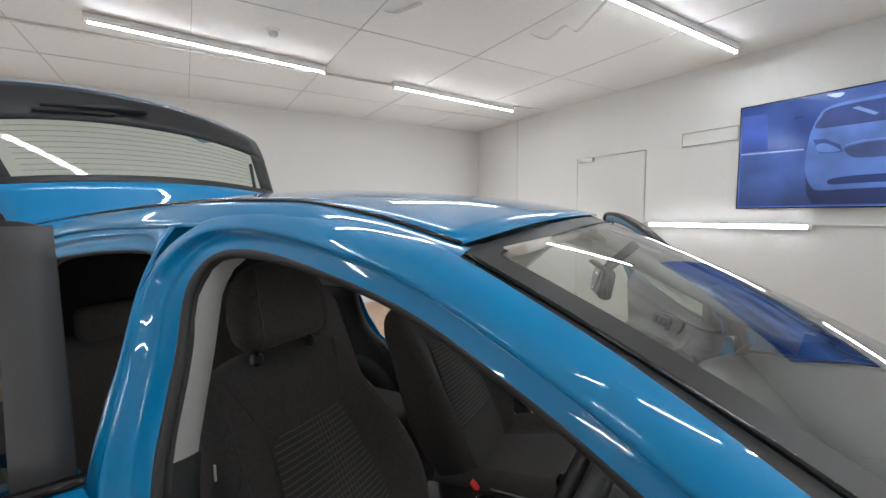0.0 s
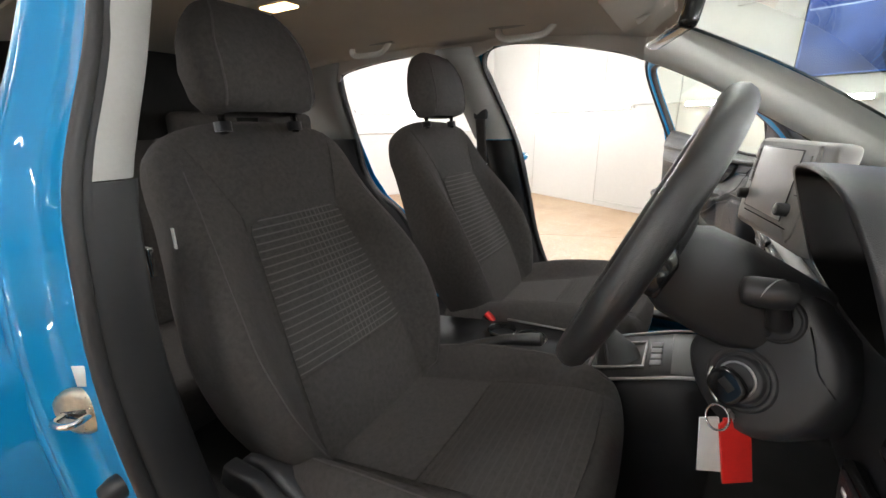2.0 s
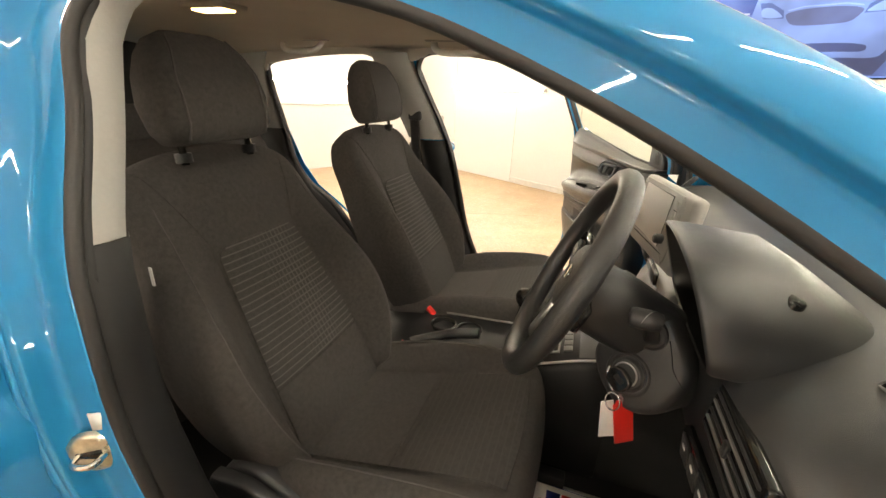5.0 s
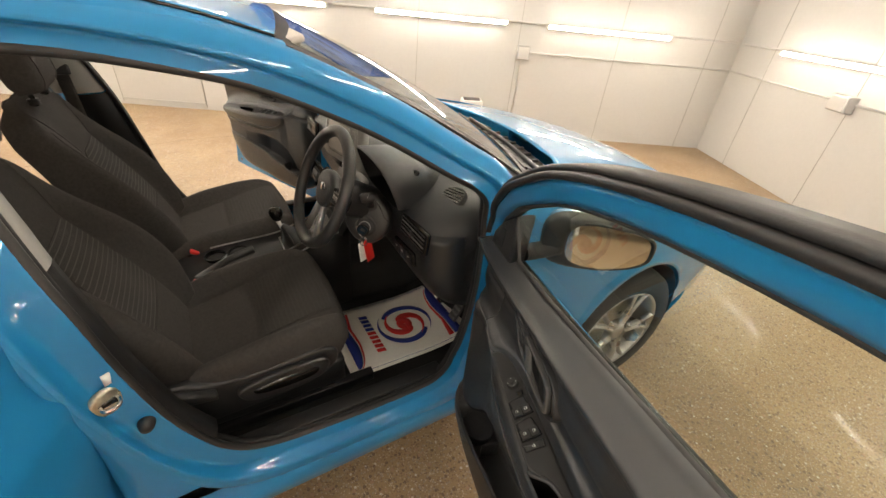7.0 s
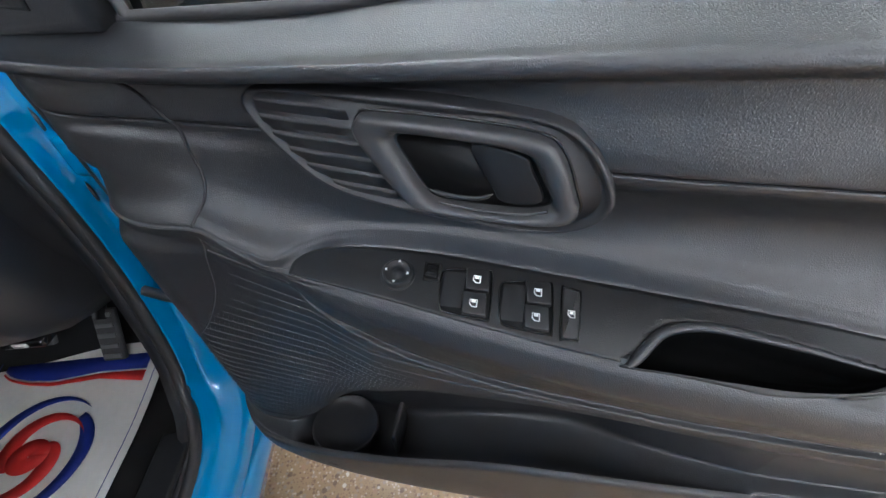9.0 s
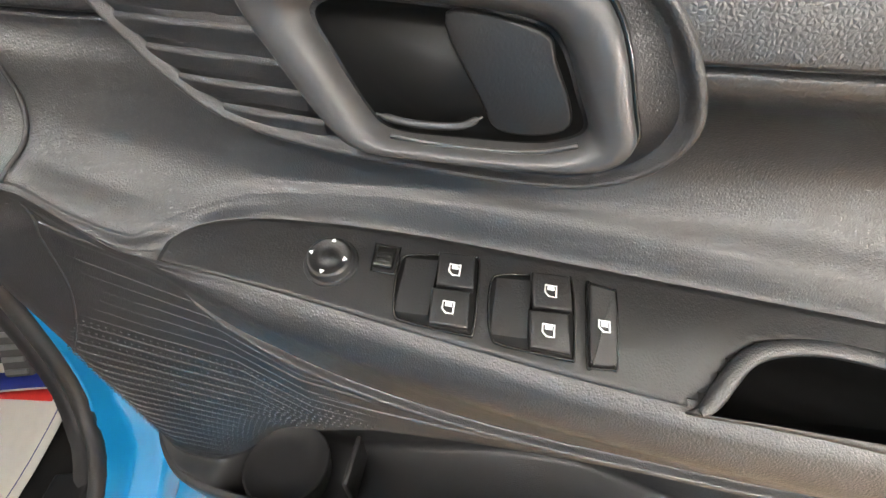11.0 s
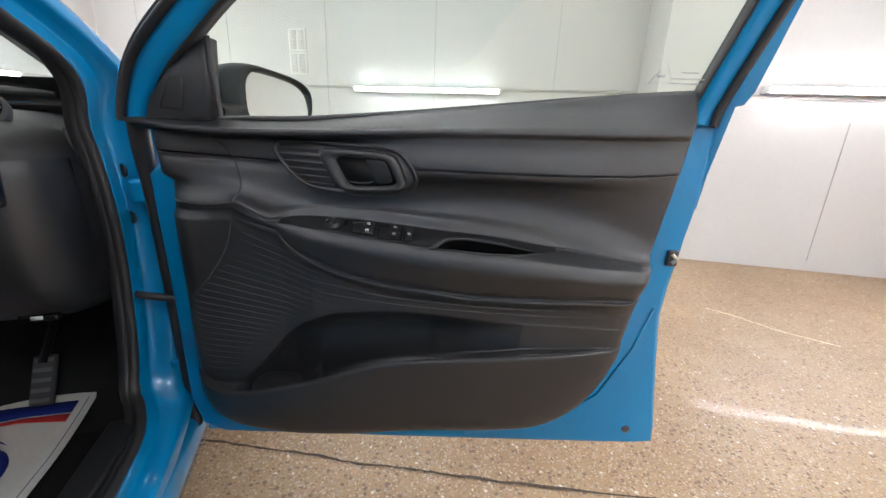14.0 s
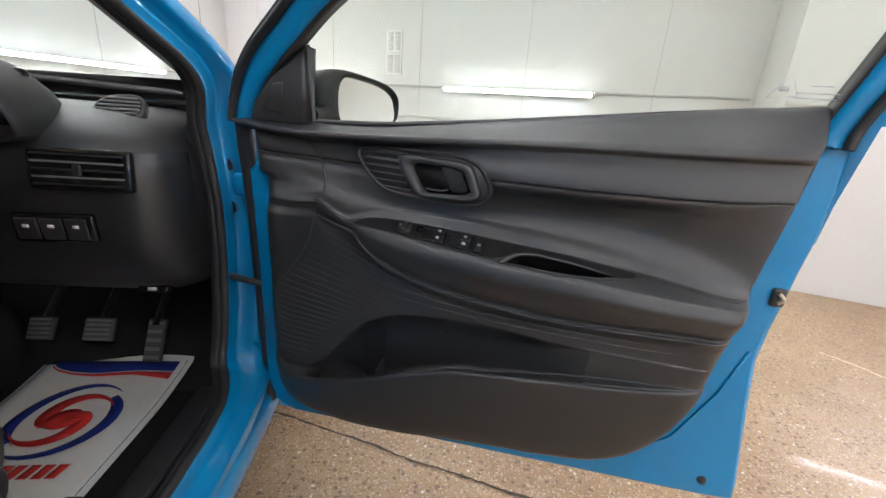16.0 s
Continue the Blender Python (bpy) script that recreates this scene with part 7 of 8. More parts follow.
    arc = curve([(0.218, 0.826, 0), (0.211, 0.795, 0), (0.197, 0.752, 0), (0.160, 0.696, 0), (0.118, 0.650, 0)], 24)
    part("corner_seam", sweep([on_card(p.x, p.y, -0.0006) for p in arc], 0.0014, n=6), SOFTTRIM, card)
    arc = curve([(0.219, 0.812, 0), (0.255, 0.8005, 0), (0.294, 0.7905, 0)], 14)
    part("corner_seam", sweep([on_card(p.x, p.y, 0.0) for p in arc], 0.0012, n=6), HANDLEGREY, card)

    # release handle, its bezel and vent bars, on a plane that leans out towards the latch
    TB = math.atan2(0.031, 0.255)
    mb = M @ axes((0.285, 0.030, 0), (math.cos(TB), math.sin(TB), 0), (0, 0, 1), (-math.sin(TB), math.cos(TB), 0))
    H = lambda u, h, z: mb @ Vector(((u - 0.285) / math.cos(TB), z, h))
    bez = [(0.286, 0.930), (0.291, 0.940), (0.305, 0.9435), (0.364, 0.944), (0.442, 0.942), (0.498, 0.937), (0.521, 0.924), (0.536, 0.903), (0.541, 0.884), (0.530, 0.867), (0.502, 0.857), (0.440, 0.856), (0.379, 0.861), (0.339, 0.871), (0.316, 0.888), (0.297, 0.910)]
    bz = [(p.x, p.y) for p in curve([(u, z, 0) for u, z in bez], 72, True)]
    bc = (0.415, 0.900)
    rows = []
    for u, z in bz:
        du, dz = u - bc[0], z - bc[1]
        ln = math.hypot(du, dz)
        rows.append([H(u - du / ln * d_, h, z - dz / ln * d_) for d_, h in ((-0.001, -0.014), (-0.001, 0.0005), (0.0, 0.0026), (0.0016, 0.0032), (0.0034, 0.0022), (0.0048, -0.0006), (0.0075, -0.0012), (0.016, -0.0014))])
    bezel = part("handle_bezel", fixed(grid(rows, cv=True)), BLACKPLASTIC, card, "black satin handle surround")
    part("bezel_floor", slab([(((u - 0.285) / math.cos(TB)) * 0.97 + 0.003, 0.900 + (z - 0.900) * 0.93) for u, z in bz], -0.010, -0.0012, mb), BLACKPLASTIC, bezel)
    # the ribbed field ahead of the handle
    for i in range(6):
        z = 0.9355 - i * 0.0122
        u0 = interp(z, (0.862, 0.872, 0.888, 0.910, 0.930, 0.940), (0.372, 0.346, 0.321, 0.302, 0.292, 0.298))
        u1 = interp(z, (0.862, 0.880, 0.905, 0.925, 0.94), (0.402, 0.391, 0.377, 0.369, 0.366))
        nseg = 12
        ridge = []
        for t in np.linspace(0, 1, nseg):
            u = u0 + (u1 - u0) * t
            hgt = 0.0034 * math.sin(math.pi * min(1, 0.12 + t * 1.2) * 0.94) ** 0.6 if t < 0.75 else 0.0034 * (1 - (t - 0.75) * 2.2)
            dz = -0.003 * t
            ridge.append([H(u, -0.0014, z + dz + 0.0016), H(u, -0.0014 + hgt, z + dz + 0.0002), H(u, -0.0014 + 0.8 * hgt, z + dz - 0.0014), H(u, -0.0014 + 0.2 * hgt, z + dz - 0.0065), H(u, -0.0014, z + dz - 0.0085)])
        part("vent_bar", grid(ridge), BLACKPLASTIC, bezel)
    # handle ring: a rounded frame, wide on its upper edge
    ring_o = [(0.3725, 0.921), (0.376, 0.930), (0.386, 0.9335), (0.444, 0.9325), (0.491, 0.9285), (0.507, 0.918), (0.5185, 0.891), (0.522, 0.879), (0.514, 0.870), (0.492, 0.8665), (0.442, 0.8645), (0.413, 0.866), (0.399, 0.877), (0.382, 0.903)]
    ring_i = [(0.400, 0.9145), (0.405, 0.9195), (0.416, 0.9205), (0.444, 0.9195), (0.478, 0.9165), (0.490, 0.910), (0.499, 0.893), (0.5035, 0.882), (0.496, 0.8765), (0.480, 0.8735), (0.444, 0.8725), (0.427, 0.8735), (0.418, 0.881), (0.406, 0.902)]
    co_, ci_ = (curve([(u, z, 0) for u, z in q], 70, True) for q in (ring_o, ring_i))
    rows = []
    for o_, i_ in zip(co_, ci_):
        mix = lambda t: (o_.x + (i_.x - o_.x) * t, o_.y + (i_.y - o_.y) * t)
        rows.append([H(mix(t)[0], h, mix(t)[1]) for t, h in ((0.0, -0.003), (0.0, 0.006), (0.04, 0.0085), (0.14, 0.0105), (0.32, 0.0112), (0.55, 0.0100), (0.75, 0.0068), (0.88, 0.002), (0.97, -0.006), (1.0, -0.016))])
    part("handle_ring", fixed(grid(rows, cv=True)), HANDLEGREY, bezel, "satin dark grey handle ring")
    # black bead that draws the shade in the gap round the ring
    part("ring_shadow_gap", sweep([H(p.x + (p.x - 0.447) * 0.012, -0.0008, p.y + (p.y - 0.90) * 0.022) for p in co_], 0.0013, True, 6), GLOSSBLACK, bezel)
    # well behind the ring: flat, painted with shade; the pull lever stands in it
    part("handle_well_shade", slab([((p.x - 0.285) / math.cos(TB), p.y) for p in ci_], -0.0005, 0.0, mb @ Matrix.Translation((0, 0, -0.0010))), bpy.data.materials.get("well_shade") or material("well_shade", (0.006, 0.006, 0.006), 0.5, spec=0.2), bezel)
    lev = curve([(0.452, 0.9185, 0), (0.484, 0.9145, 0), (0.4905, 0.905, 0), (0.499, 0.885, 0), (0.488, 0.8785, 0), (0.472, 0.8795, 0), (0.4655, 0.890, 0)], 40, True)
    part("release_lever", slab([((p.x - 0.285) / math.cos(TB), p.y) for p in lev], -0.0006, 0.0035, mb, 0.0012, 2), PLATE, bezel)
    part("lever_lip", sweep(curve([H(0.421, 0.001, 0.8795), H(0.436, 0.002, 0.8775), H(0.456, 0.0022, 0.8785), H(0.466, 0.0015, 0.8830)], 16), [0.0006] * 2 + [0.0016] * 12 + [0.0006] * 2, n=6), HANDLEGREY, bezel)
    # thin grey bead that draws a sheen along the ring's lower edge
    part("ring_floor_sheen", sweep(curve([H(0.428, 0.0045, 0.8722), H(0.455, 0.0055, 0.8712), H(0.485, 0.0055, 0.8725), H(0.503, 0.005, 0.8775)], 18), 0.0011, n=6), HANDLEGREY, bezel)

    # switch plate on the flat top of the armrest
    inner_w = smooth_table((0.301, 0.307, 0.326, 0.356, 0.42, 0.513, 0.60, 0.71, 0.80), (0.066, 0.0585, 0.0486, 0.0430, 0.0400, 0.0430, 0.0465, 0.051, 0.0555))
    front_w = smooth_table((0.301, 0.31, 0.373, 0.46, 0.537, 0.606, 0.705, 0.80), (0.0765, 0.0772, 0.0828, 0.0925, 0.0995, 0.1025, 0.1010, 0.066))
    PP = lambda u, w, lift=0.0: P(u + PLATE_N.x * lift, w + PLATE_N.y * lift, plate_z(u, w) + PLATE_N.z * lift)
    rows = [[PP(u, w, 0.0014) for w in np.linspace(inner_w(u), front_w(u), 17)] for u in list(np.linspace(0.301, 0.33, 10)) + list(np.linspace(0.34, 0.56, 22)) + list(np.linspace(0.565, 0.80, 48))]
    bm = grid(rows)
    cut = [f for f in bm.faces if any(cup_r(*((Mi @ v.co).xy)) < 1.0 for v in f.verts)]
    bmesh.ops.delete(bm, geom=cut, context="FACES")
    plate = part("switch_plate", bm, PLATE, card, "smooth black switch plate", thick=0.0012)

    xa = Vector((1, 0, -0.0758)).normalized()
    ya = PLATE_N.cross(xa).normalized()

    def on_plate(u, w, lift=0.0024):
        return M @ axes(Vector((u, w, plate_z(u, w))) + PLATE_N * lift, xa, ya, PLATE_N)

    km = on_plate(0.3917, 0.0628)
    knob = part("mirror_knob", lathe([(0.0142, -0.001), (0.0142, 0.0008), (0.0136, 0.0014), (0.0128, 0.0010), (0.0122, 0.0012), (0.0120, 0.0052), (0.0108, 0.0066), (0.0094, 0.0064), (0.0072, 0.0050), (0.0040, 0.0046), (0.0032, 0.0056), (0.0, 0.0058)], km, 36), PLATE, plate, "round mirror adjuster with four arrows")
    for k in range(4):
        a = math.pi / 2 * k + 0.05
        c_, s_ = math.cos(a), math.sin(a)
        bm = bmesh.new()
        bm.faces.new([bm.verts.new(km @ Vector((c_ * r - s_ * q, s_ * r + c_ * q, 0.0074))) for r, q in ((0.0104, 0), (0.0082, 0.0014), (0.0082, -0.0014))])
        part("arrow_mark", bm, MARK, knob, smooth=False)
    fm = on_plate(0.4188, 0.0562)
    fold = part("fold_switch", rbox((0, 0, 0.0012), (0.0105, 0.0125, 0.0046), 0.0018, 3, m=fm), GLOSSBLACK, plate)
    part("fold_rim", sweep([fm @ Vector(q) for q in ((-0.0068, -0.0078, 0.0), (0.0068, -0.0078, 0.0), (0.0068, 0.0082, 0.0), (-0.0056, 0.0082, 0.0))], 0.0006, True, 5), GLOSSBLACK, fold)
    # near-black colour paints the shade of the shallow window switch wells
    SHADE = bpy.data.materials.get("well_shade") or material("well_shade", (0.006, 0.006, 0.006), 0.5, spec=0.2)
    for du in (0.0, 0.0475):
        # well outline: (u, w) of its corners, leaning as the rocker pair does
        base = Vector((0.4475 + du, 0.0682 + 0.0030 * (du > 0), 0))
        wm_ = on_plate(base.x, base.y, 0.0024)
        wo = [(p.x, p.y) for p in curve([(-0.0205, -0.0125, 0), (-0.0200, 0.004, 0), (-0.0170, 0.0165, 0), (-0.0120, 0.0192, 0), (0.006, 0.0204, 0), (0.0192, 0.0208, 0), (0.0215, 0.0190, 0), (0.0212, 0.0, 0), (0.0195, -0.0195, 0), (0.0165, -0.0212, 0), (0.002, -0.0198, 0), (-0.0155, -0.0170, 0)], 48, True)]
        well = part("switch_well_shade", slab(wo, -0.002, 0.0004, wm_), SHADE, plate)
        part("well_rim", sweep([wm_ @ Vector((a, b, 0.0003)) for a, b in wo], 0.0008, True, 6), GLOSSBLACK, well)
        part("finger_ramp", grid([[wm_ @ Vector((x, y, h)) for y in (0.015, 0.004, -0.008, -0.015)] for x, h in ((-0.018, 0.0006), (-0.012, 0.0012), (-0.004, 0.0022), (-0.001, 0.0030))]), PLATE, well)
        for y, hh in ((-0.0098, 0.0058), (0.0100, 0.0050)):
            outline = [(-0.0015, -0.0090), (0.0172, -0.0098), (0.0188, 0.0088), (0.0005, 0.0092)]
            k_ = part("window_switch", slab([(x, y + b) for x, b in outline], 0.0, hh, wm_, 0.0014, 3), PLATE, well, "black rocker with white window mark")
            cx_, cy_, zt_ = 0.0078, y + 0.0002, hh + 0.0004
            part("window_mark", sweep([wm_ @ Vector((cx_ + a, cy_ + b, zt_)) for a, b in ((-0.0024, -0.0028), (-0.0024, 0.0010), (-0.0004, 0.0030), (0.0030, 0.0030), (0.0030, -0.0028))], 0.00045, True, 4), MARK, k_)
            part("window_mark", rbox((cx_ + 0.0004, cy_ - 0.0014, zt_), (0.0034, 0.0020, 0.0006), 0, m=wm_), MARK, k_)
    lm_ = on_plate(0.5292, 0.0728)
    lo_pts = [(p.x, p.y) for p in curve([(-0.0072, -0.0195, 0), (-0.0068, 0.0185, 0), (-0.0045, 0.0208, 0), (0.0040, 0.0200, 0), (0.0066, 0.0170, 0), (0.0072, -0.0170, 0), (0.0050, -0.0198, 0), (-0.0050, -0.0212, 0)], 36, True)]
    lk = part("lock_switch", slab([(a * 0.90, b * 0.96) for a, b in lo_pts], -0.001, 0.0028, lm_, 0.0010, 2), PLATE, plate)
    part("lock_rim", sweep([lm_ @ Vector((a, b, 0.0004)) for a, b in lo_pts], 0.0007, True, 5), GLOSSBLACK, lk)
    part("lock_mark", sweep([lm_ @ Vector((a, b + 0.001, 0.0032)) for a, b in ((-0.0024, -0.0026), (-0.0024, 0.0008), (-0.0004, 0.0028), (0.0026, 0.0028), (0.0026, -0.0026))], 0.00045, True, 4), MARK, lk)
    part("lock_mark", rbox((0.0002, 0.0, 0.0031), (0.0030, 0.0026, 0.0005), 0, m=lm_), MARK, lk)
    # pull cup: a deep slot with a moulded rim along its inner side
    cup_rows = []
    for p in rcv:
        du, dw = p.x - mid[0], p.y - mid[1]
        cup_rows.append([PP(mid[0] + du * k_, mid[1] + dw * k_, h) for k_, h in ((1.0 + 0.0042 / math.hypot(du, dw), 0.0004), (1.0 + 0.0036 / math.hypot(du, dw), 0.0020), (1.025, 0.0029), (0.995, 0.0030), (0.975, 0.001), (0.95, -0.006), (0.93, -0.022), (0.88, -0.045), (0.0, -0.050))])
    part("pull_cup_flange", fixed(grid([r[:5] for r in cup_rows], cv=True)), PLATE, card, "smooth black edge of the grab recess")
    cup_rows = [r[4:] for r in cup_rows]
    # the slot's inside is coloured near black, painting the shade down in it
    part("pull_cup_well", fixed(grid(cup_rows, cv=True)), bpy.data.materials.get("well_black_shade") or material("well_black_shade", (0.006, 0.006, 0.006), 0.9, spec=0.0), card, "deep grab recess with its shade painted black")
    rp = curve([(a, b, 0) for a, b in rim], 44)
    part("pull_cup_rim", sweep([PP(p.x, p.y, 0.0026) for p in rp], [0.0042 * min(1, 0.35 + i / 9) * min(1, 0.12 + (43 - i) / 16) for i in range(44)], n=10, flat=0.75, up=tuple(M.to_3x3() @ PLATE_N)), SOFTTRIM, card, "moulded rim of the grab recess")
    seam = curve([(u, w, 0) for u, w in ((0.708, 0.1010), (0.7192, 0.0975), (0.7462, 0.0856), (0.7741, 0.0736), (0.8038, 0.0600), (0.8197, 0.0550), (0.848, 0.0570), (0.888, 0.0622), (0.928, 0.0672), (0.960, 0.0680))], 50)
    part("armrest_pad_seam", sweep([PP(p.x, p.y, 0.0009) for p in seam], [0.0011 * min(1, 0.15 + i / 10) for i in range(50)], n=6), DARKPLASTIC, card)
    # round bottle rest in the pocket, a little tilted
    bm_ = M @ axes((0.262, 0.050, 0.461), (0.99, 0, -0.07), (0, 0.98, 0.14), (0.07, -0.14, 0.98))
    part("bottle_holder", lathe([(0.048, -0.030), (0.048, -0.002), (0.0470, 0.0010), (0.0450, 0.0010), (0.0440, -0.0008), (0.020, -0.0015), (0.0, -0.0015)], bm_, 36), BLACKPLASTIC, card, "round black bottle rest")
    part("pocket_rib", rbox((0.345, 0.048, 0.468), (0.006, 0.05, 0.06), 0.002, m=M), BLACKPLASTIC, card)
    sp = M @ axes((0.462, 0.0135, 0.585), (1, 0, 0), (0, 0, 1), (0, 1, 0))
    for q in range(4):
        part("pocket_slot_mark", rbox((0.0, -0.010 + 0.007 * q, 0.0), (0.016 - 0.003 * abs(q - 1.5), 0.0025, 0.002), 0.0008, m=sp), PLATE, card)
    return door


front_door(-1)
front_door(1)


# ---- rear doors ----
def rear_door(s):
    D = Vector((-0.30, -0.954, 0)).normalized()
    N = Vector((D.y, -D.x, 0))
    M = axes((-1.60, -0.80, 0), D, N, (0, 0, 1))
    if s > 0:
        M = Matrix.Diagonal((1, -1, 1, 1)) @ M
    P = lambda u, w, z: M @ Vector((u, w, z))
    mw = M @ axes((0, 0, 0), (1, 0, 0), (0, 0, 1), (0, 1, 0))
    out = [(0.0, 1.03), (-0.03, 0.96), (-0.06, 0.6), (-0.04, 0.32), (0.05, 0.27), (0.38, 0.27), (0.47, 0.36), (0.56, 0.55), (0.70, 0.68), (0.80, 0.80), (0.84, 0.95), (0.85, 1.07), (0.4, 1.05)]
    door = part("rear_door", fixed(slab(out, -0.05, 0.03, mw, 0.012, 3)), PAINT, car, "open blue rear door with dark glass")
    rows = []
    for t in np.linspace(0, 1, 16):
        rows.append([P(dpl(z, (0.27, 0.6, 0.96, 1.05), (-0.045, -0.06, -0.03, 0.0)) * (1 - t) + dpl(z, (0.27, 0.36, 0.55, 0.7, 0.8, 1.0), (0.40, 0.47, 0.56, 0.72, 0.80, 0.86)) * t, -0.05 - 0.05 * math.sin(math.pi * min(1, max(0, (z - 0.18) / 0.95))) ** 0.8 - 0.026 / (1 + math.exp((z - 0.845) / 0.006)) * min(1.0, max(0.0, (z - 0.5) / 0.2)), z) for z in np.linspace(0.27, 1.03 + 0.045 * t, 26)])
    part("outer_skin", grid(rows), PAINT, door, thick=0.003)
    part("door_card", fixed(slab([(p[0] * 0.92 + 0.02, p[1] * 0.92 + 0.06) for p in out], 0.03, 0.07, mw, 0.02, 3)), SOFTTRIM, door)
    tl = lambda z: 0.40 * max(0, z - 1.05)
    loop = [(0.012, 1.04), (0.012, 1.25), (0.014, 1.40), (0.035, 1.432), (0.12, 1.435), (0.3, 1.43), (0.48, 1.40), (0.63, 1.345), (0.73, 1.25), (0.80, 1.10)]
    cl = curve([(u, z, 0) for u, z in loop], 50)
    for nm, wid, mt, lo_, hi_ in (("window_frame", 0.030, DARKPLASTIC, -0.05, -0.01),):
        rows = []
        for i, p in enumerate(cl):
            t = (cl[min(i + 1, len(cl) - 1)] - cl[max(i - 1, 0)]).normalized()
            nx, nz = -t.y, t.x
            rows.append([P(p.x + nx * d, w + tl(p.y + nz * d), p.y + nz * d) for d, w in ((-wid / 2, lo_), (-wid / 2, hi_), (wid / 2, hi_), (wid / 2, lo_))])
        part(nm, fixed(grid(rows, cu=True)), mt, door)
    rows = [[P(u, -0.035 + tl(z), z) for z in np.linspace(1.03, dpl(u, [q[0] for q in loop[3:]], [q[1] for q in loop[3:]]), 8)] for u in np.linspace(0.06, 0.79, 16)]
    part("door_glass", grid(rows), PRIVACY, door, "dark tinted rear glass").visible_shadow = False
    rows = [[P(u, -0.052 + tl(z), z) for u in (-0.002, 0.072)] for z in np.linspace(1.035, 1.44, 8)]
    part("pillar_applique", grid(rows), material("applique_grey", (0.05, 0.05, 0.052), 0.55, var=0.06), door, "satin black pillar applique", thick=0.006)
    part("belt_moulding", sweep([P(u, -0.058, 1.038 + 0.045 * u) for u in np.linspace(-0.01, 0.84, 14)], 0.012, n=6, flat=0.7), GLOSSBLACK, door)
    part("outer_handle", sweep(curve([P(0.55, -0.10, 0.905), P(0.57, -0.135, 0.91), P(0.72, -0.135, 0.915), P(0.75, -0.10, 0.915)], 14), 0.014, n=8), PAINT, door)
    for z in (0.45, 0.80):
        h = part("hinge", rbox((-0.03, -0.02, z), (0.08, 0.03, 0.05), 0.008, m=M), PAINT, door)
        part("hinge_bolt", sweep([P(-0.045, -0.0, z), P(-0.045, 0.012, z)], 0.009, n=6), PAINT, h)


rear_door(-1)
rear_door(1)

# ---- paper mat on the driver's floor ----
PAPER = material("mat_paper", (0.84, 0.82, 0.77), 0.7, var=0.05, scale=6, fine=80, bump=0.3, bscale=60)
BLUEINK = material("blue_ink", (0.012, 0.03, 0.25), 0.6, var=0.06)
REDINK = material("red_ink", (0.72, 0.035, 0.03), 0.6, var=0.06)
mat_thing = new("paper_floor_mat")
tagged(mat_thing, "white printed paper floor mat with blue and red swirl", "floor mat")


def mat_pt(a, b, lift=0.0):
    """a along the mat to the front, b across to the right; it lies in the footwell and curls up at the front."""
    x = -0.555 + a
    z = 0.252 + 0.35 * max(0, a - 0.02) ** 1.6 + 0.012 * math.sin(9 * b + 2 * a) * 0.3 + 0.01 * max(0, -a - 0.2) 
    return Vector((x, -0.36 - b, z + lift))


HL, HW = 0.295, 0.195


def mat_edge(a):
    return interp(a, (-0.30, -0.2, 0.15, 0.24, 0.295), (0.98, 1.0, 1.0, 1.0, 0.62))


rows = [[mat_pt(a, b * HW * (mat_edge(a) if b > 0 else 1.0)) for b in np.linspace(-1, 1, 13)] for a in np.linspace(-HL, HL, 25)]
part("sheet", grid(rows), PAPER, mat_thing, thick=0.0015)


def inked(name, quads, mt, lift=0.004):
    bm = bmesh.new()
    for row in quads:
        grid([[mat_pt(a, b, lift) for a, b in r] for r in row], bm=bm)
    return part(name, bm, mt, mat_thing, thick=0.0004)


def arm(r0, r1, a0, a1, w0, w1, n=26):
    out = []
    for k in range(n + 1):
        t = k / n
        r, th = r0 + (r1 - r0) * t, a0 + (a1 - a0) * t
        w = (w0 + (w1 - w0) * t) * math.sin(math.pi * min(1, t * 0.96 + 0.04)) ** 0.5
        out.append([(0.01 + (r - w) * math.sin(th), (r - w) * math.cos(th)), (0.01 + (r + w) * math.sin(th), (r + w) * math.cos(th))])
    return out


for o in (0.0, math.pi):
    inked("red_swirl", [arm(0.028, 0.096, o + 3.9, o + 0.42, 0.030, 0.003)], REDINK)
    inked("blue_swirl", [arm(0.099, 0.119, o + 4.0, o + 0.85, 0.021, 0.003)], BLUEINK, 0.0036)
inked("red_centre", [[[(0.01 + r * math.sin(th), 1.15 * r * math.cos(th)) for r in (0.001, 0.034)] for th in np.linspace(0, 2 * math.pi, 25)]], REDINK, 0.0044)
for sg in (1, -1):
    band, red = [], []
    for t in np.linspace(0, 1, 24):
        base = 0.212 if sg > 0 else -0.262
        bb = sg * (t - 0.5) * 2 * HW * 0.84
        th = interp(t, (0, 0.06, 0.2, 0.38, 0.7, 1), (0.012, 0.026, 0.038, 0.044, 0.034, 0.036))
        rt = interp(t, (0, 0.3, 0.7, 1), (0.004, 0.007, 0.012, 0.024))
        band.append([(base, bb), (base - sg * th, bb)])
        red.append([(base - sg * (th + 0.004), bb), (base - sg * (th + 0.004 + rt), bb)])
    inked("blue_band", [band], BLUEINK)
    inked("red_band", [red], REDINK)
for b in (-0.93, 0.93):
    inked("printed_line", [[[(a, b * HW - 0.0007), (a, b * HW + 0.0007)] for a in np.linspace(-0.25, 0.22, 20)]], BLUEINK)
for k in range(9):
    b0 = -0.125 + 0.027 * k
    bar = [[[(-0.125, b0 + 0.006), (-0.160, b0)], [(-0.125, b0 + 0.026), (-0.160, b0 + 0.020)]]]
    inked("word_bar", bar, BLUEINK if k < 4 else REDINK)
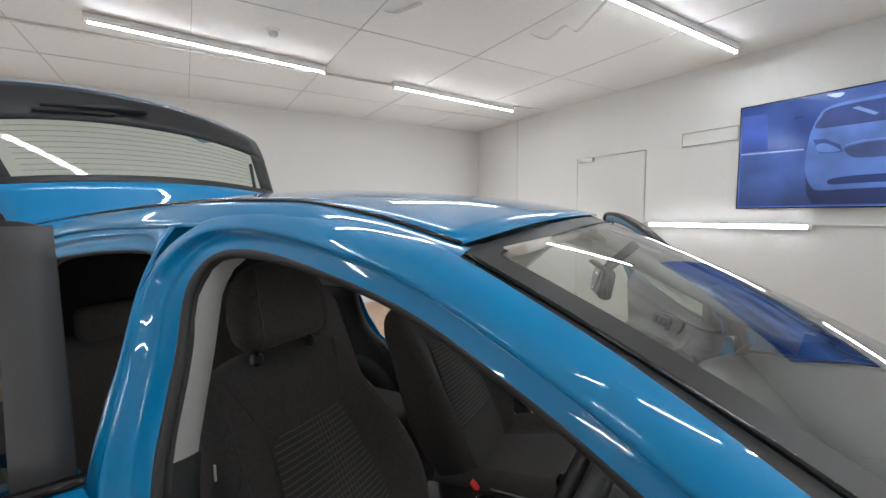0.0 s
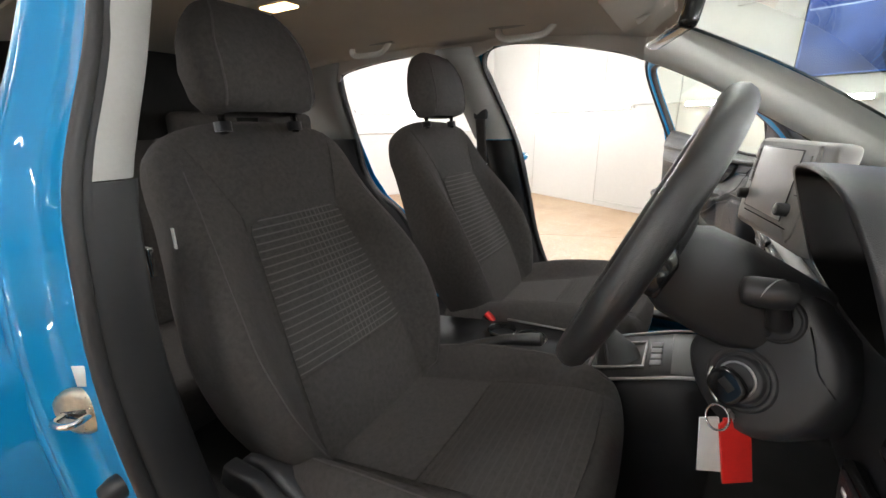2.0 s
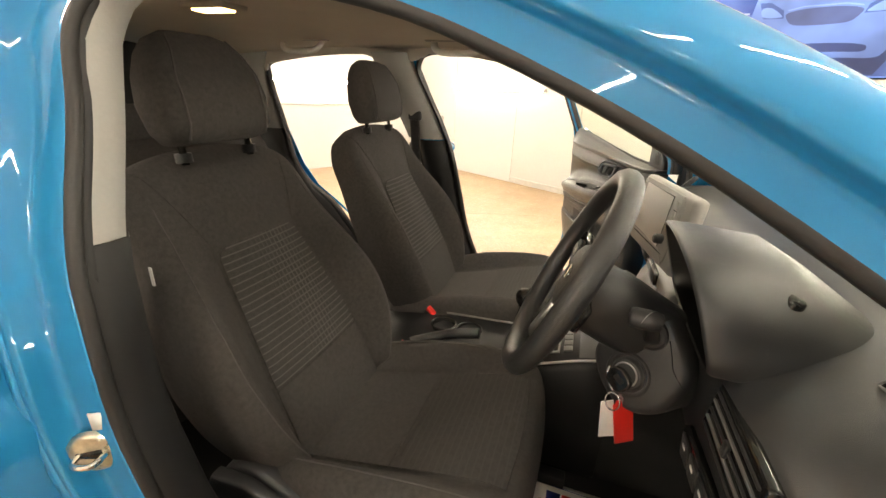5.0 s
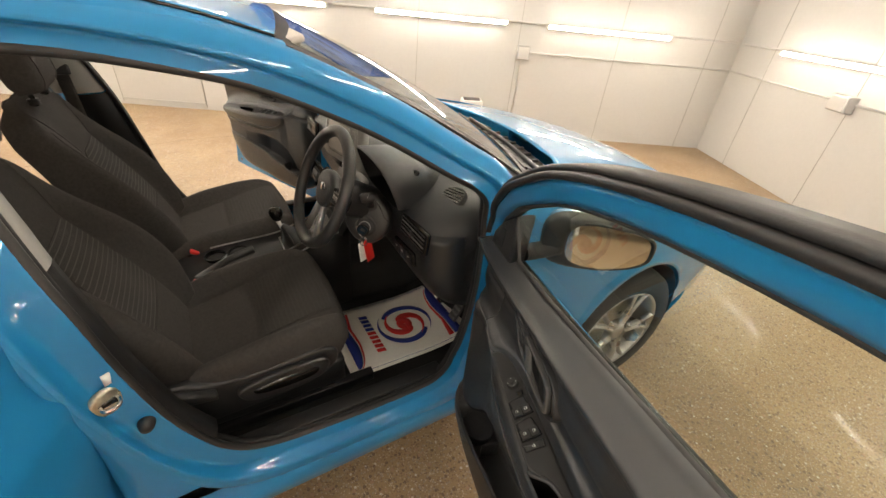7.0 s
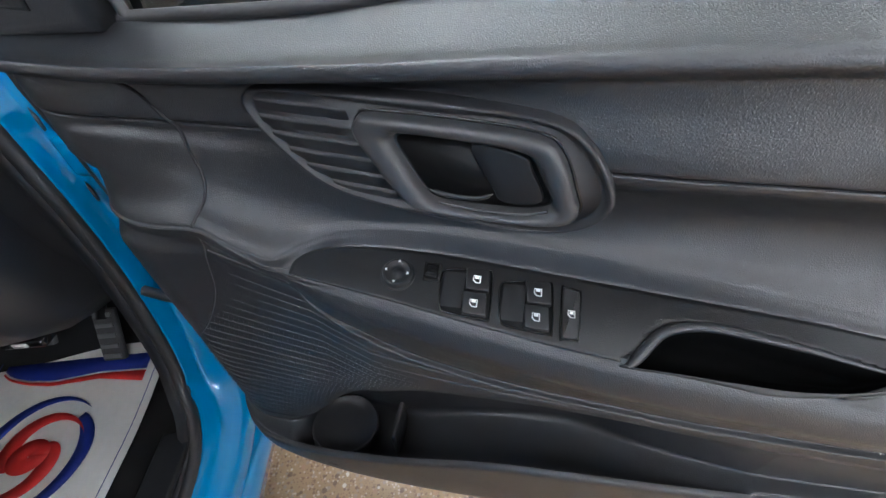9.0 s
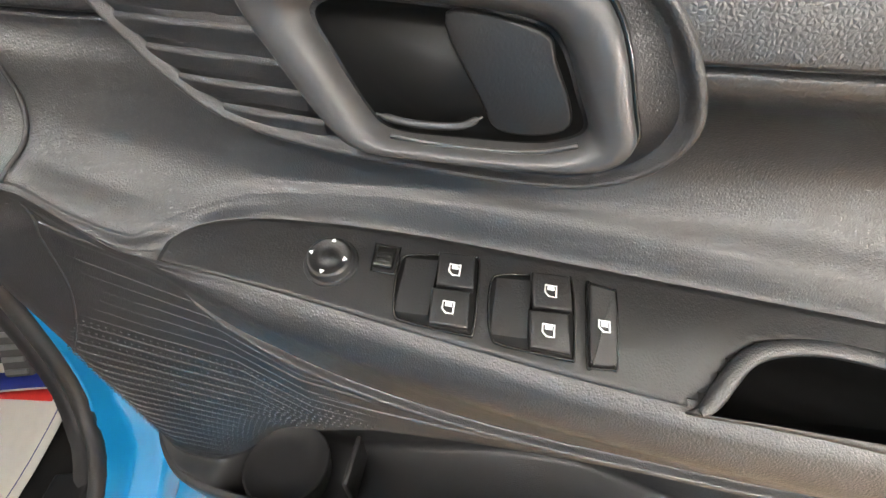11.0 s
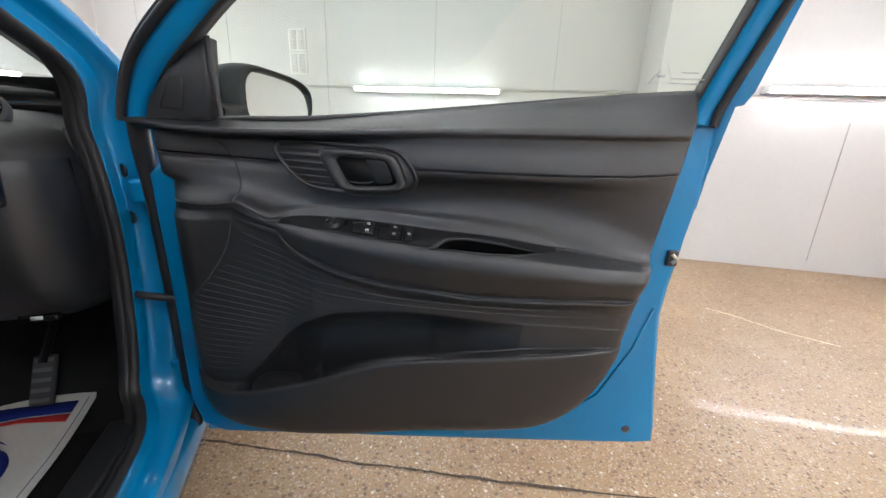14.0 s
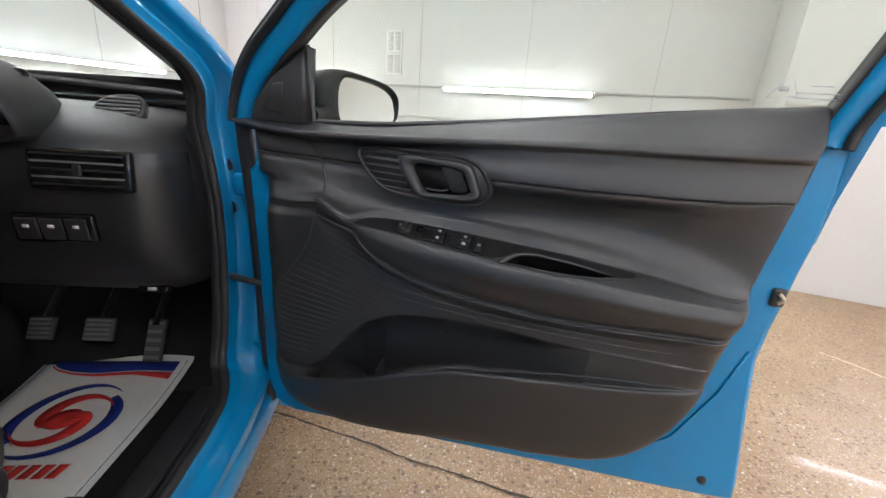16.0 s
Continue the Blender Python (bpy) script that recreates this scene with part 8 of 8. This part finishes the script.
inked("small_print_bar", [[[(-0.262, -0.10 + k * 0.04), (-0.270, -0.10 + k * 0.04)] for k in range(6)]], PAPER, 0.006)

# ---- things of the bay ----


def display_material():
    """A lit display: soft blue shades."""
    m = bpy.data.materials.new("display_picture")
    m.use_nodes = True
    nt = m.node_tree
    n, l = nt.nodes, nt.links
    p = n["Principled BSDF"]
    co = n.new("ShaderNodeTexCoord")
    sep = n.new("ShaderNodeSeparateXYZ")
    l.new(co.outputs["Object"], sep.inputs[0])
    noise_ = n.new("ShaderNodeTexNoise")
    noise_.inputs["Scale"].default_value = 1.6
    l.new(co.outputs["Object"], noise_.inputs["Vector"])
    r = n.new("ShaderNodeValToRGB")
    e = r.color_ramp.elements
    e[0].position, e[1].position = 0.35, 0.72
    e[0].color, e[1].color = (0.03, 0.08, 0.36, 1), (0.16, 0.30, 0.85, 1)
    l.new(noise_.outputs["Fac"], r.inputs["Fac"])
    l.new(r.outputs["Color"], p.inputs["Emission Color"])
    p.inputs["Emission Strength"].default_value = 0.62
    p.inputs["Base Color"].default_value = (0.01, 0.01, 0.015, 1)
    p.inputs["Roughness"].default_value = 0.12
    return m


tv = new("wall_display")
tv.matrix_world = ROOM @ Matrix.Translation((4.635, 0.0, 1.94))
tagged(tv, "large wall-mounted display showing a blue picture of a parked car", "television")
part("casing", rbox((0, 0.045, 0), (1.75, 0.05, 0.985), 0.008), GLOSSBLACK, tv)
part("wall_bracket", rbox((0, 0.010, 0), (0.6, 0.02, 0.4), 0.002), GLOSSBLACK, tv)
part("picture", rbox((0, 0.0712, 0), (1.725, 0.002, 0.96), 0.0), display_material(), tv, "lit blue picture", smooth=False)


def on_screen(name, pts, col, layer, parent, smooth_n=0):
    """A flat lit shape of the picture, mirrored or not, on the display's face."""
    if smooth_n:
        pts = [(p.x, p.y) for p in curve([(a, b, 0) for a, b in pts], smooth_n, True)]
    mm = axes((0, 0.0722 + 0.0006 * layer, 0), (1, 0, 0), (0, 0, 1), (0, 1, 0))
    key_ = "lit_" + "_".join(str(int(c * 100)) for c in col)
    mat_ = bpy.data.materials.get(key_) or glow(key_, col, 0.62)
    p_ = mat_.node_tree.nodes["Principled BSDF"]
    p_.inputs["Base Color"].default_value = (0.01, 0.01, 0.015, 1)
    if not p_.inputs["Emission Color"].links:
        n_, l_ = mat_.node_tree.nodes, mat_.node_tree.links
        co_, sp_, mr_, nz_, mu_ = n_.new("ShaderNodeTexCoord"), n_.new("ShaderNodeSeparateXYZ"), n_.new("ShaderNodeMapRange"), n_.new("ShaderNodeTexNoise"), n_.new("ShaderNodeMath")
        l_.new(co_.outputs["Object"], sp_.inputs[0])
        l_.new(co_.outputs["Object"], nz_.inputs["Vector"])
        nz_.inputs["Scale"].default_value = 3.0
        mr_.inputs["From Min"].default_value, mr_.inputs["From Max"].default_value = -0.48, 0.25
        mr_.inputs["To Min"].default_value, mr_.inputs["To Max"].default_value = 0.7, 2.0
        l_.new(sp_.outputs["Z"], mr_.inputs["Value"])
        mu_.operation = "MULTIPLY"
        l_.new(mr_.outputs["Result"], mu_.inputs[0])
        l_.new(nz_.outputs["Fac"], mu_.inputs[1])
        l_.new(mu_.outputs[0], p_.inputs["Emission Strength"])
    return part(name, slab(pts, 0.0, 0.0004, mm), mat_, parent, smooth=False)


pic = [c for c in tv.children if c.name.startswith("picture")][0]
MIDX = -0.13
both = lambda pts: pts + [(2 * MIDX - x, z) for x, z in reversed(pts)]
on_screen("picture_pillar", [(0.85, 0.40), (0.65, 0.39), (0.635, 0.06), (0.85, 0.04)], (0.035, 0.08, 0.36), 0, pic)
on_screen("picture_floor", [(0.85, 0.03), (0.36, 0.015), (-0.62, 0.0), (-0.85, 0.0), (-0.85, -0.47), (0.85, -0.47)], (0.06, 0.13, 0.44), 0, pic)
on_screen("picture_streak", [(0.85, 0.046), (0.37, 0.030), (0.37, 0.020), (0.85, 0.030)], (0.45, 0.55, 0.85), 1, pic)
on_screen("picture_lamp", [(0.24, 0.465), (0.13, 0.455), (0.16, 0.425), (0.21, 0.44)], (0.6, 0.7, 0.95), 1, pic, 18)
on_screen("picture_vent", [(0.45, 0.315), (0.39, 0.320), (0.39, 0.306), (0.45, 0.301)], (0.03, 0.06, 0.2), 1, pic)
on_screen("picture_shade", both([(0.345, -0.20), (0.335, -0.36), (0.29, -0.46)]), (0.018, 0.04, 0.17), 2, pic)
on_screen("picture_car", both([(0.03, 0.385), (0.22, 0.36), (0.28, 0.30), (0.325, 0.18), (0.34, 0.09), (0.355, -0.06), (0.345, -0.20), (0.30, -0.31), (0.24, -0.34), (0.05, -0.335)]), (0.115, 0.22, 0.60), 3, pic, 60)
on_screen("picture_glass", both([(0.03, 0.358), (0.22, 0.338), (0.265, 0.28), (0.295, 0.195), (0.10, 0.186)]), (0.03, 0.06, 0.22), 4, pic, 44)
on_screen("picture_glint", [(0.08, 0.32), (0.04, 0.325), (-0.08, 0.25), (-0.06, 0.235)], (0.20, 0.30, 0.62), 5, pic)
for q in (1, -1):
    fl = lambda pts: [(x, z) if q > 0 else (2 * MIDX - x, z) for x, z in pts]
    on_screen("picture_mirror", fl([(0.40, 0.195), (0.35, 0.225), (0.33, 0.19), (0.36, 0.17)]), (0.018, 0.04, 0.17), 2, pic, 16)
    on_screen("picture_headlamp", fl([(0.31, 0.10), (0.23, 0.095), (0.13, 0.03), (0.115, -0.03), (0.26, -0.025)]), (0.035, 0.09, 0.32), 4, pic)
    on_screen("picture_headlamp_glow", fl([(0.285, 0.05), (0.22, 0.055), (0.14, 0.0), (0.14, -0.02), (0.26, -0.012)]), (0.17, 0.32, 0.80), 5, pic, 20)
on_screen("picture_grille", both([(-0.02, 0.030), (0.10, 0.005), (0.095, -0.035), (0.05, -0.080), (-0.05, -0.092)]), (0.05, 0.085, 0.25), 4, pic, 40)
on_screen("picture_intake", both([(0.02, -0.228), (0.17, -0.245), (0.20, -0.270), (0.17, -0.295), (0.02, -0.292)]), (0.02, 0.045, 0.18), 4, pic, 40)
on_screen("picture_crease", both([(0.0, 0.052), (0.10, 0.030), (0.10, 0.022), (0.0, 0.042)]), (0.20, 0.34, 0.78), 5, pic)


# white door in the screen wall
d = new("door_1")
d.matrix_world = ROOM @ Matrix.Translation((7.01, 0, 0))
tagged(d, "closed white flush door in the white wall", "door", kind="structure")
part("leaf", rbox((0, 0.006, 1.10), (0.99, 0.012, 2.12), 0.003), WALL, d)
for x in (-0.503, 0.503):
    part("door_gap", rbox((x, 0.002, 1.1), (0.007, 0.006, 2.14), 0), SEAM, d)
part("door_gap", rbox((0, 0.002, 2.168), (1.013, 0.007, 0.008), 0), SEAM, d)
part("threshold_bar", rbox((0, 0.012, 0.075), (1.0, 0.02, 0.012), 0.002), BOXGREY, d, "grey metal threshold bar")
part("door_closer", rbox((0.33, 0.03, 2.14), (0.22, 0.05, 0.05), 0.008), WHITEPL, d)
part("closer_arm", rbox((0.1, 0.05, 2.165), (0.5, 0.012, 0.012), 0.002), BOXGREY, d)
# cover plate outline high on the wall
cp = new("cover_plate")
cp.matrix_world = ROOM @ Matrix.Translation((5.81, 0, 2.21))
tagged(cp, "white painted rectangular cover plate on wall", "cover plate")
part("plate", rbox((0, 0.008, 0), (0.54, 0.016, 0.14), 0.004), WALL, cp)
part("plate_edge", sweep([(x, 0.016, z) for x, z in ((-0.27, -0.07), (0.27, -0.07), (0.27, 0.07), (-0.27, 0.07))], 0.004, True, 6), SEAM, cp)


def pipe(pts, r=0.010, name="conduit"):
    ob = part(name, sweep([ROOM @ Vector(p) for p in pts], r, n=8), CONDUIT)
    return tagged(ob, "thin white surface conduit clipped to the wall", "conduit", "conduits")


pipe([(0.05, 0.012, 1.30), (0.9, 0.012, 1.30)])
pipe([(2.41, 0.012, 1.30), (2.86, 0.012, 1.30)])
pipe([(4.4, 0.012, 1.30), (4.92, 0.012, 1.30)])
pipe([(6.42, 0.012, 1.30), (7.04, 0.012, 1.30)])
pipe([(0.012, 0.05, 1.30), (0.012, 0.75, 1.30)])
pipe([(0.012, 2.37, 1.30), (0.012, 3.21, 1.30)])
pipe([(0.012, 4.72, 1.30), (0.012, STEP_B - 0.02, 1.30)])
pipe([(STEP_A + 0.012, STEP_B + 0.03, 1.235), (STEP_A + 0.012, 9.1, 1.235)])
pipe([(2.55, 0.012, 0.99), (0.02, 0.012, 0.99), (0.012, 0.02, 0.99), (0.012, 1.66, 0.99)])
pipe([(2.64, 0.012, 0.94), (2.64, 0.012, 0.02)], 0.007)
pipe([(0.012, 1.75, 0.99), (0.012, STEP_B - 0.02, 0.99)])
cable = part("power_cable", sweep([ROOM @ p for p in curve([(0.012, 4.73, 0.97), (0.014, 4.75, 0.70), (0.016, 4.73, 0.50), (0.035, 4.79, 0.33), (0.012, 4.75, 0.20), (0.02, 4.80, 0.06), (0.08, 4.90, 0.008), (0.16, 5.02, 0.008), (0.18, 5.10, 0.06)], 44)], 0.0045, n=6), RUBBER)
tagged(cable, "black power cable hanging down the wall to the heater", "cable")
pipe([(LEN_A - 0.012, 0.1, 0.96), (LEN_A - 0.012, 8.9, 0.96)])
pipe([(8.06, 0.1, HIGH - 0.012), (8.06, 9.0, HIGH - 0.012)], 0.012)


def socket(c, way, sz=(0.15, 0.15, 0.08)):
    o = Vector(c)
    root = new("junction_box")
    root.matrix_world = ROOM @ Matrix.Translation(o)
    w = Vector(way)
    sx = (sz[0], sz[2], sz[1]) if abs(w.y) > 0.5 else (sz[2], sz[0], sz[1])
    part("box", rbox(tuple(w * sz[2] / 2), sx, 0.01), BOXGREY, root)
    part("lid", rbox(tuple(w * (sz[2] + 0.006)), tuple(v * 0.85 if v != sz[2] else 0.012 for v in sx), 0.004), CONDUIT, root)
    tagged(root, "grey plastic junction box on the wall", "junction box", "junction boxes")


socket((2.635, 0, 0.985), (0, 1, 0))
socket((0, 1.70, 0.98), (1, 0, 0), (0.20, 0.14, 0.09))
socket((LEN_A, 2.9, 1.05), (-1, 0, 0), (0.16, 0.12, 0.08))

# vent grilles
for z0 in (1.52, 1.745):
    root = new("vent_grille")
    root.matrix_world = ROOM @ Matrix.Translation((0, 2.575, z0))
    tagged(root, "white louvred plastic vent grille", "vent", "vents")
    part("frame", rbox((0.005, 0, 0), (0.010, 0.20, 0.215), 0.003), WHITEPL, root)
    for k in range(14):
        for y in (-0.045, 0.045):
            part("slot", rbox((0.0104, y, -0.085 + 0.013 * k), (0.002, 0.07, 0.005), 0), SEAM, root)

# smoke detector
sd = new("smoke_detector")
sd.matrix_world = ROOM @ Matrix.Translation((7.27, 4.03, HIGH))
tagged(sd, "round white smoke detector on the ceiling", "smoke detector")
part("base", lathe([(0.0, -0.018), (0.05, -0.018), (0.055, -0.012), (0.055, 0.0)], Matrix(), 28), WHITEPL, sd)
part("dome", lathe([(0.0, -0.055), (0.026, -0.052), (0.036, -0.038), (0.038, -0.018)], Matrix(), 28), BOXGREY, sd)

# air purifier by the screen wall
ap = new("air_purifier")
ap.matrix_world = ROOM @ Matrix.Translation((3.20, 0.2, 0))
tagged(ap, "white box air purifier with dark grille standing on floor", "air purifier")
part("case", rbox((0, 0, 0.22), (0.26, 0.2, 0.44), 0.02, 3), WHITEPL, ap)
part("top_grille", rbox((0, 0, 0.443), (0.2, 0.14, 0.012), 0.004), BLACKPLASTIC, ap)
part("front_grille", rbox((0, 0.101, 0.28), (0.16, 0.01, 0.2), 0.004), GREYTRIM, ap)

# drum heater on a stand and its carton
ORANGE = material("red_paint", (0.45, 0.04, 0.03), 0.4, var=0.1)
ht = new("drum_heater")
ht.matrix_world = ROOM @ Matrix.Translation((0.21, 5.17, 0)) @ pose(0, 0, 0, 0, 0, 14) @ Matrix.Scale(0.62, 4)
tagged(ht, "black drum fan heater on tubular stand with red top", "fan heater")
dm = axes((0, 0, 0.23), (0, 1, 0), (-0.30, 0, 0.954), (0.954, 0, 0.30))
part("drum", lathe([(0.0, -0.16), (0.12, -0.16), (0.155, -0.145), (0.165, -0.12), (0.165, 0.12), (0.158, 0.135), (0.148, 0.125), (0.145, 0.04), (0.0, 0.04)], dm, 36), BLACKPLASTIC, ht)
for k in range(9):
    y = -0.12 + 0.03 * k
    hgt = 0.145 * math.sqrt(max(0.05, 1 - (y / 0.148) ** 2))
    part("guard_bar", sweep([dm @ Vector((y, -hgt, 0.126)), dm @ Vector((y, hgt, 0.126))], 0.004, n=5), GREYTRIM, ht)
part("control_box", rbox((-0.03, 0.02, 0.415), (0.15, 0.13, 0.06), 0.014), BLACKPLASTIC, ht)
part("control_face", rbox((0.048, 0.03, 0.42), (0.008, 0.09, 0.04), 0.003), ORANGE, ht, "red control face")
part("handle", sweep(curve([(0.0, -0.12, 0.36), (0.0, -0.10, 0.445), (0.0, 0.10, 0.455), (0.0, 0.12, 0.36)], 16), 0.011, n=8), BLACKPLASTIC, ht)
for y in (-0.175, 0.175):
    part("stand", sweep(curve([(-0.13, y, 0.012), (-0.09, y, 0.06), (0.0, y, 0.23), (0.09, y, 0.06), (0.13, y, 0.012)], 18), 0.011, n=8), BLACKPLASTIC, ht)
for x in (-0.13, 0.13):
    part("foot_bar", sweep([(x, -0.18, 0.012), (x, 0.18, 0.012)], 0.011, n=8), BLACKPLASTIC, ht)
CARTON = material("blue_carton", (0.03, 0.16, 0.36), 0.5, var=0.1)
bx = new("heater_carton")
bx.matrix_world = ROOM @ Matrix.Translation((0.15, 5.64, 0)) @ pose(0, 0, 0, 0, 0, 6) @ Matrix.Scale(0.94, 4)
tagged(bx, "blue printed cardboard heater carton with product picture", "carton")
part("carton_body", rbox((0, 0, 0.19), (0.26, 0.28, 0.38), 0.004), CARTON, bx)
part("printed_ring", lathe([(0.085, 0.0), (0.085, 0.002), (0.06, 0.002), (0.06, 0.0)], axes((0.1305, -0.045, 0.15), (0, 1, 0), (0, 0, 1), (1, 0, 0)), 28), GLOSSBLACK, bx)
part("printed_title_bar", rbox((0.131, -0.06, 0.32), (0.002, 0.12, 0.035), 0), WHITEPL, bx)
part("printed_red_bar", rbox((0.131, -0.03, 0.235), (0.002, 0.05, 0.018), 0), REDPL, bx)
part("dark_end", rbox((0.0, 0.1405, 0.19), (0.24, 0.002, 0.36), 0), GLOSSBLACK, bx)
part("printed_dark_panel", rbox((0.1308, 0.090, 0.19), (0.0016, 0.096, 0.372), 0), GLOSSBLACK, bx)
part("printed_pale_patch", rbox((0.1320, 0.088, 0.27), (0.0012, 0.05, 0.10), 0), BOXGREY, bx)

# steel shelving along the back wall, seen in the door mirror
rk_ = new("shelf_rack")
rk_.matrix_world = ROOM @ Matrix.Translation((1.75, LEN_B - 0.5, 0))
tagged(rk_, "steel shelf rack with red beams holding plastic bins", "shelving")
for x in (-0.9, 0.0, 0.9):
    for y in (-0.2, 0.2):
        part("upright", rbox((x, y, 1.0), (0.04, 0.04, 2.0), 0.003), BOXGREY, rk_)
SHELVES = (0.2, 0.52, 0.84, 1.16, 1.48, 1.8)
for z in SHELVES:
    part("shelf", rbox((0, 0, z), (1.86, 0.44, 0.02), 0.004), BOXGREY, rk_)
    part("beam", rbox((0, -0.225, z - 0.01), (1.86, 0.02, 0.045), 0.004), REDPL, rk_)
random.seed(9)
GREENPL = material("green_plastic", (0.05, 0.22, 0.08), 0.4, var=0.08)
BLUEPL = material("blue_plastic", (0.03, 0.10, 0.35), 0.4, var=0.08)
YELLOWPL = material("yellow_plastic", (0.55, 0.42, 0.05), 0.4, var=0.08)
for z in SHELVES:
    x = -0.86
    while x < 0.78:
        word, mt = random.choice((("red", REDPL), ("blue", BLUEPL), ("white", WHITEPL), ("green", GREENPL), ("grey", BOXGREY), ("yellow", YELLOWPL), ("black", BLACKPLASTIC)))
        wd, hg = random.uniform(0.07, 0.15), random.uniform(0.10, 0.25)
        c_ = part("storage_bin", rbox((0, 0, hg / 2), (wd, random.uniform(0.2, 0.34), hg), 0.012, 2), mt)
        c_.matrix_world = ROOM @ Matrix.Translation((1.75 + x + wd / 2, LEN_B - 0.5, z + 0.0105))
        tagged(c_, word + " plastic storage bin on a steel shelf", "storage bin", "bins on the rack")
        x += wd + random.uniform(0.01, 0.05)

# strips of tape that peel off the ceiling
TAPE = material("clear_tape", (0.62, 0.62, 0.60), 0.18, var=0.08)
for line in (((6.25, 2.16, 0.004), (6.10, 2.12, 0.085), (5.95, 2.09, 0.035), (5.86, 2.06, 0.10), (5.72, 2.06, 0.05), (5.57, 2.09, 0.003)),
             ((6.52, 3.38, 0.003), (6.44, 3.33, 0.030), (6.36, 3.26, 0.012), (6.27, 3.21, 0.003))):
    cv_ = curve([(a_, b_, HIGH - h_) for a_, b_, h_ in line], 26)
    rows = [[ROOM @ (p + Vector((0.35 * o_, -0.9 * o_, 0))) for o_ in (-0.022, 0.0, 0.022)] for p in cv_]
    tagged(part("peeling_tape", grid(rows), TAPE, thick=0.0006), "strip of pale tape peeling off the ceiling", "tape", "peeling tape")

# cracks and scuffs of the floor
random.seed(4)


def crack(pts, w, mt, name, label):
    cv = curve(pts, 60)
    rows = []
    for i, p in enumerate(cv):
        t = (cv[min(i + 1, 59)] - cv[max(i - 1, 0)]).normalized()
        nrm = Vector((-t.y, t.x, 0))
        j = random.uniform(-0.6, 0.6) * w
        h = w * random.uniform(0.5, 1.3)
        rows.append([p + nrm * (j - h) + Vector((0, 0, 0.0025)), p + nrm * (j + h) + Vector((0, 0, 0.0025))])
    tagged(part(name, grid(rows), mt, smooth=False), label, "crack", kind="structure")


crack([(-0.10, -0.45, 0), (-0.213, -0.735, 0), (-0.275, -0.873, 0), (-0.355, -1.064, 0), (-0.416, -1.188, 0), (-0.474, -1.338, 0), (-0.516, -1.436, 0), (-0.61, -1.66, 0), (-0.80, -2.15, 0), (-1.1, -2.9, 0), (-1.5, -3.9, 0)], 0.0045, CRACK, "trim_floor_crack", "dark crack across the concrete floor")
crack([(0.25, -3.25, 0), (0.12, -3.33, 0), (-0.05, -3.4, 0), (-0.25, -3.55, 0)], 0.006, SCUFF, "trim_floor_scuff", "pale scuff mark on the floor")
crack([(-3.5, 2.6, 0), (-2.4, 2.9, 0), (-1.2, 3.3, 0), (0.6, 3.2, 0)], 0.003, CRACK, "trim_floor_crack", "dark crack across the concrete floor")
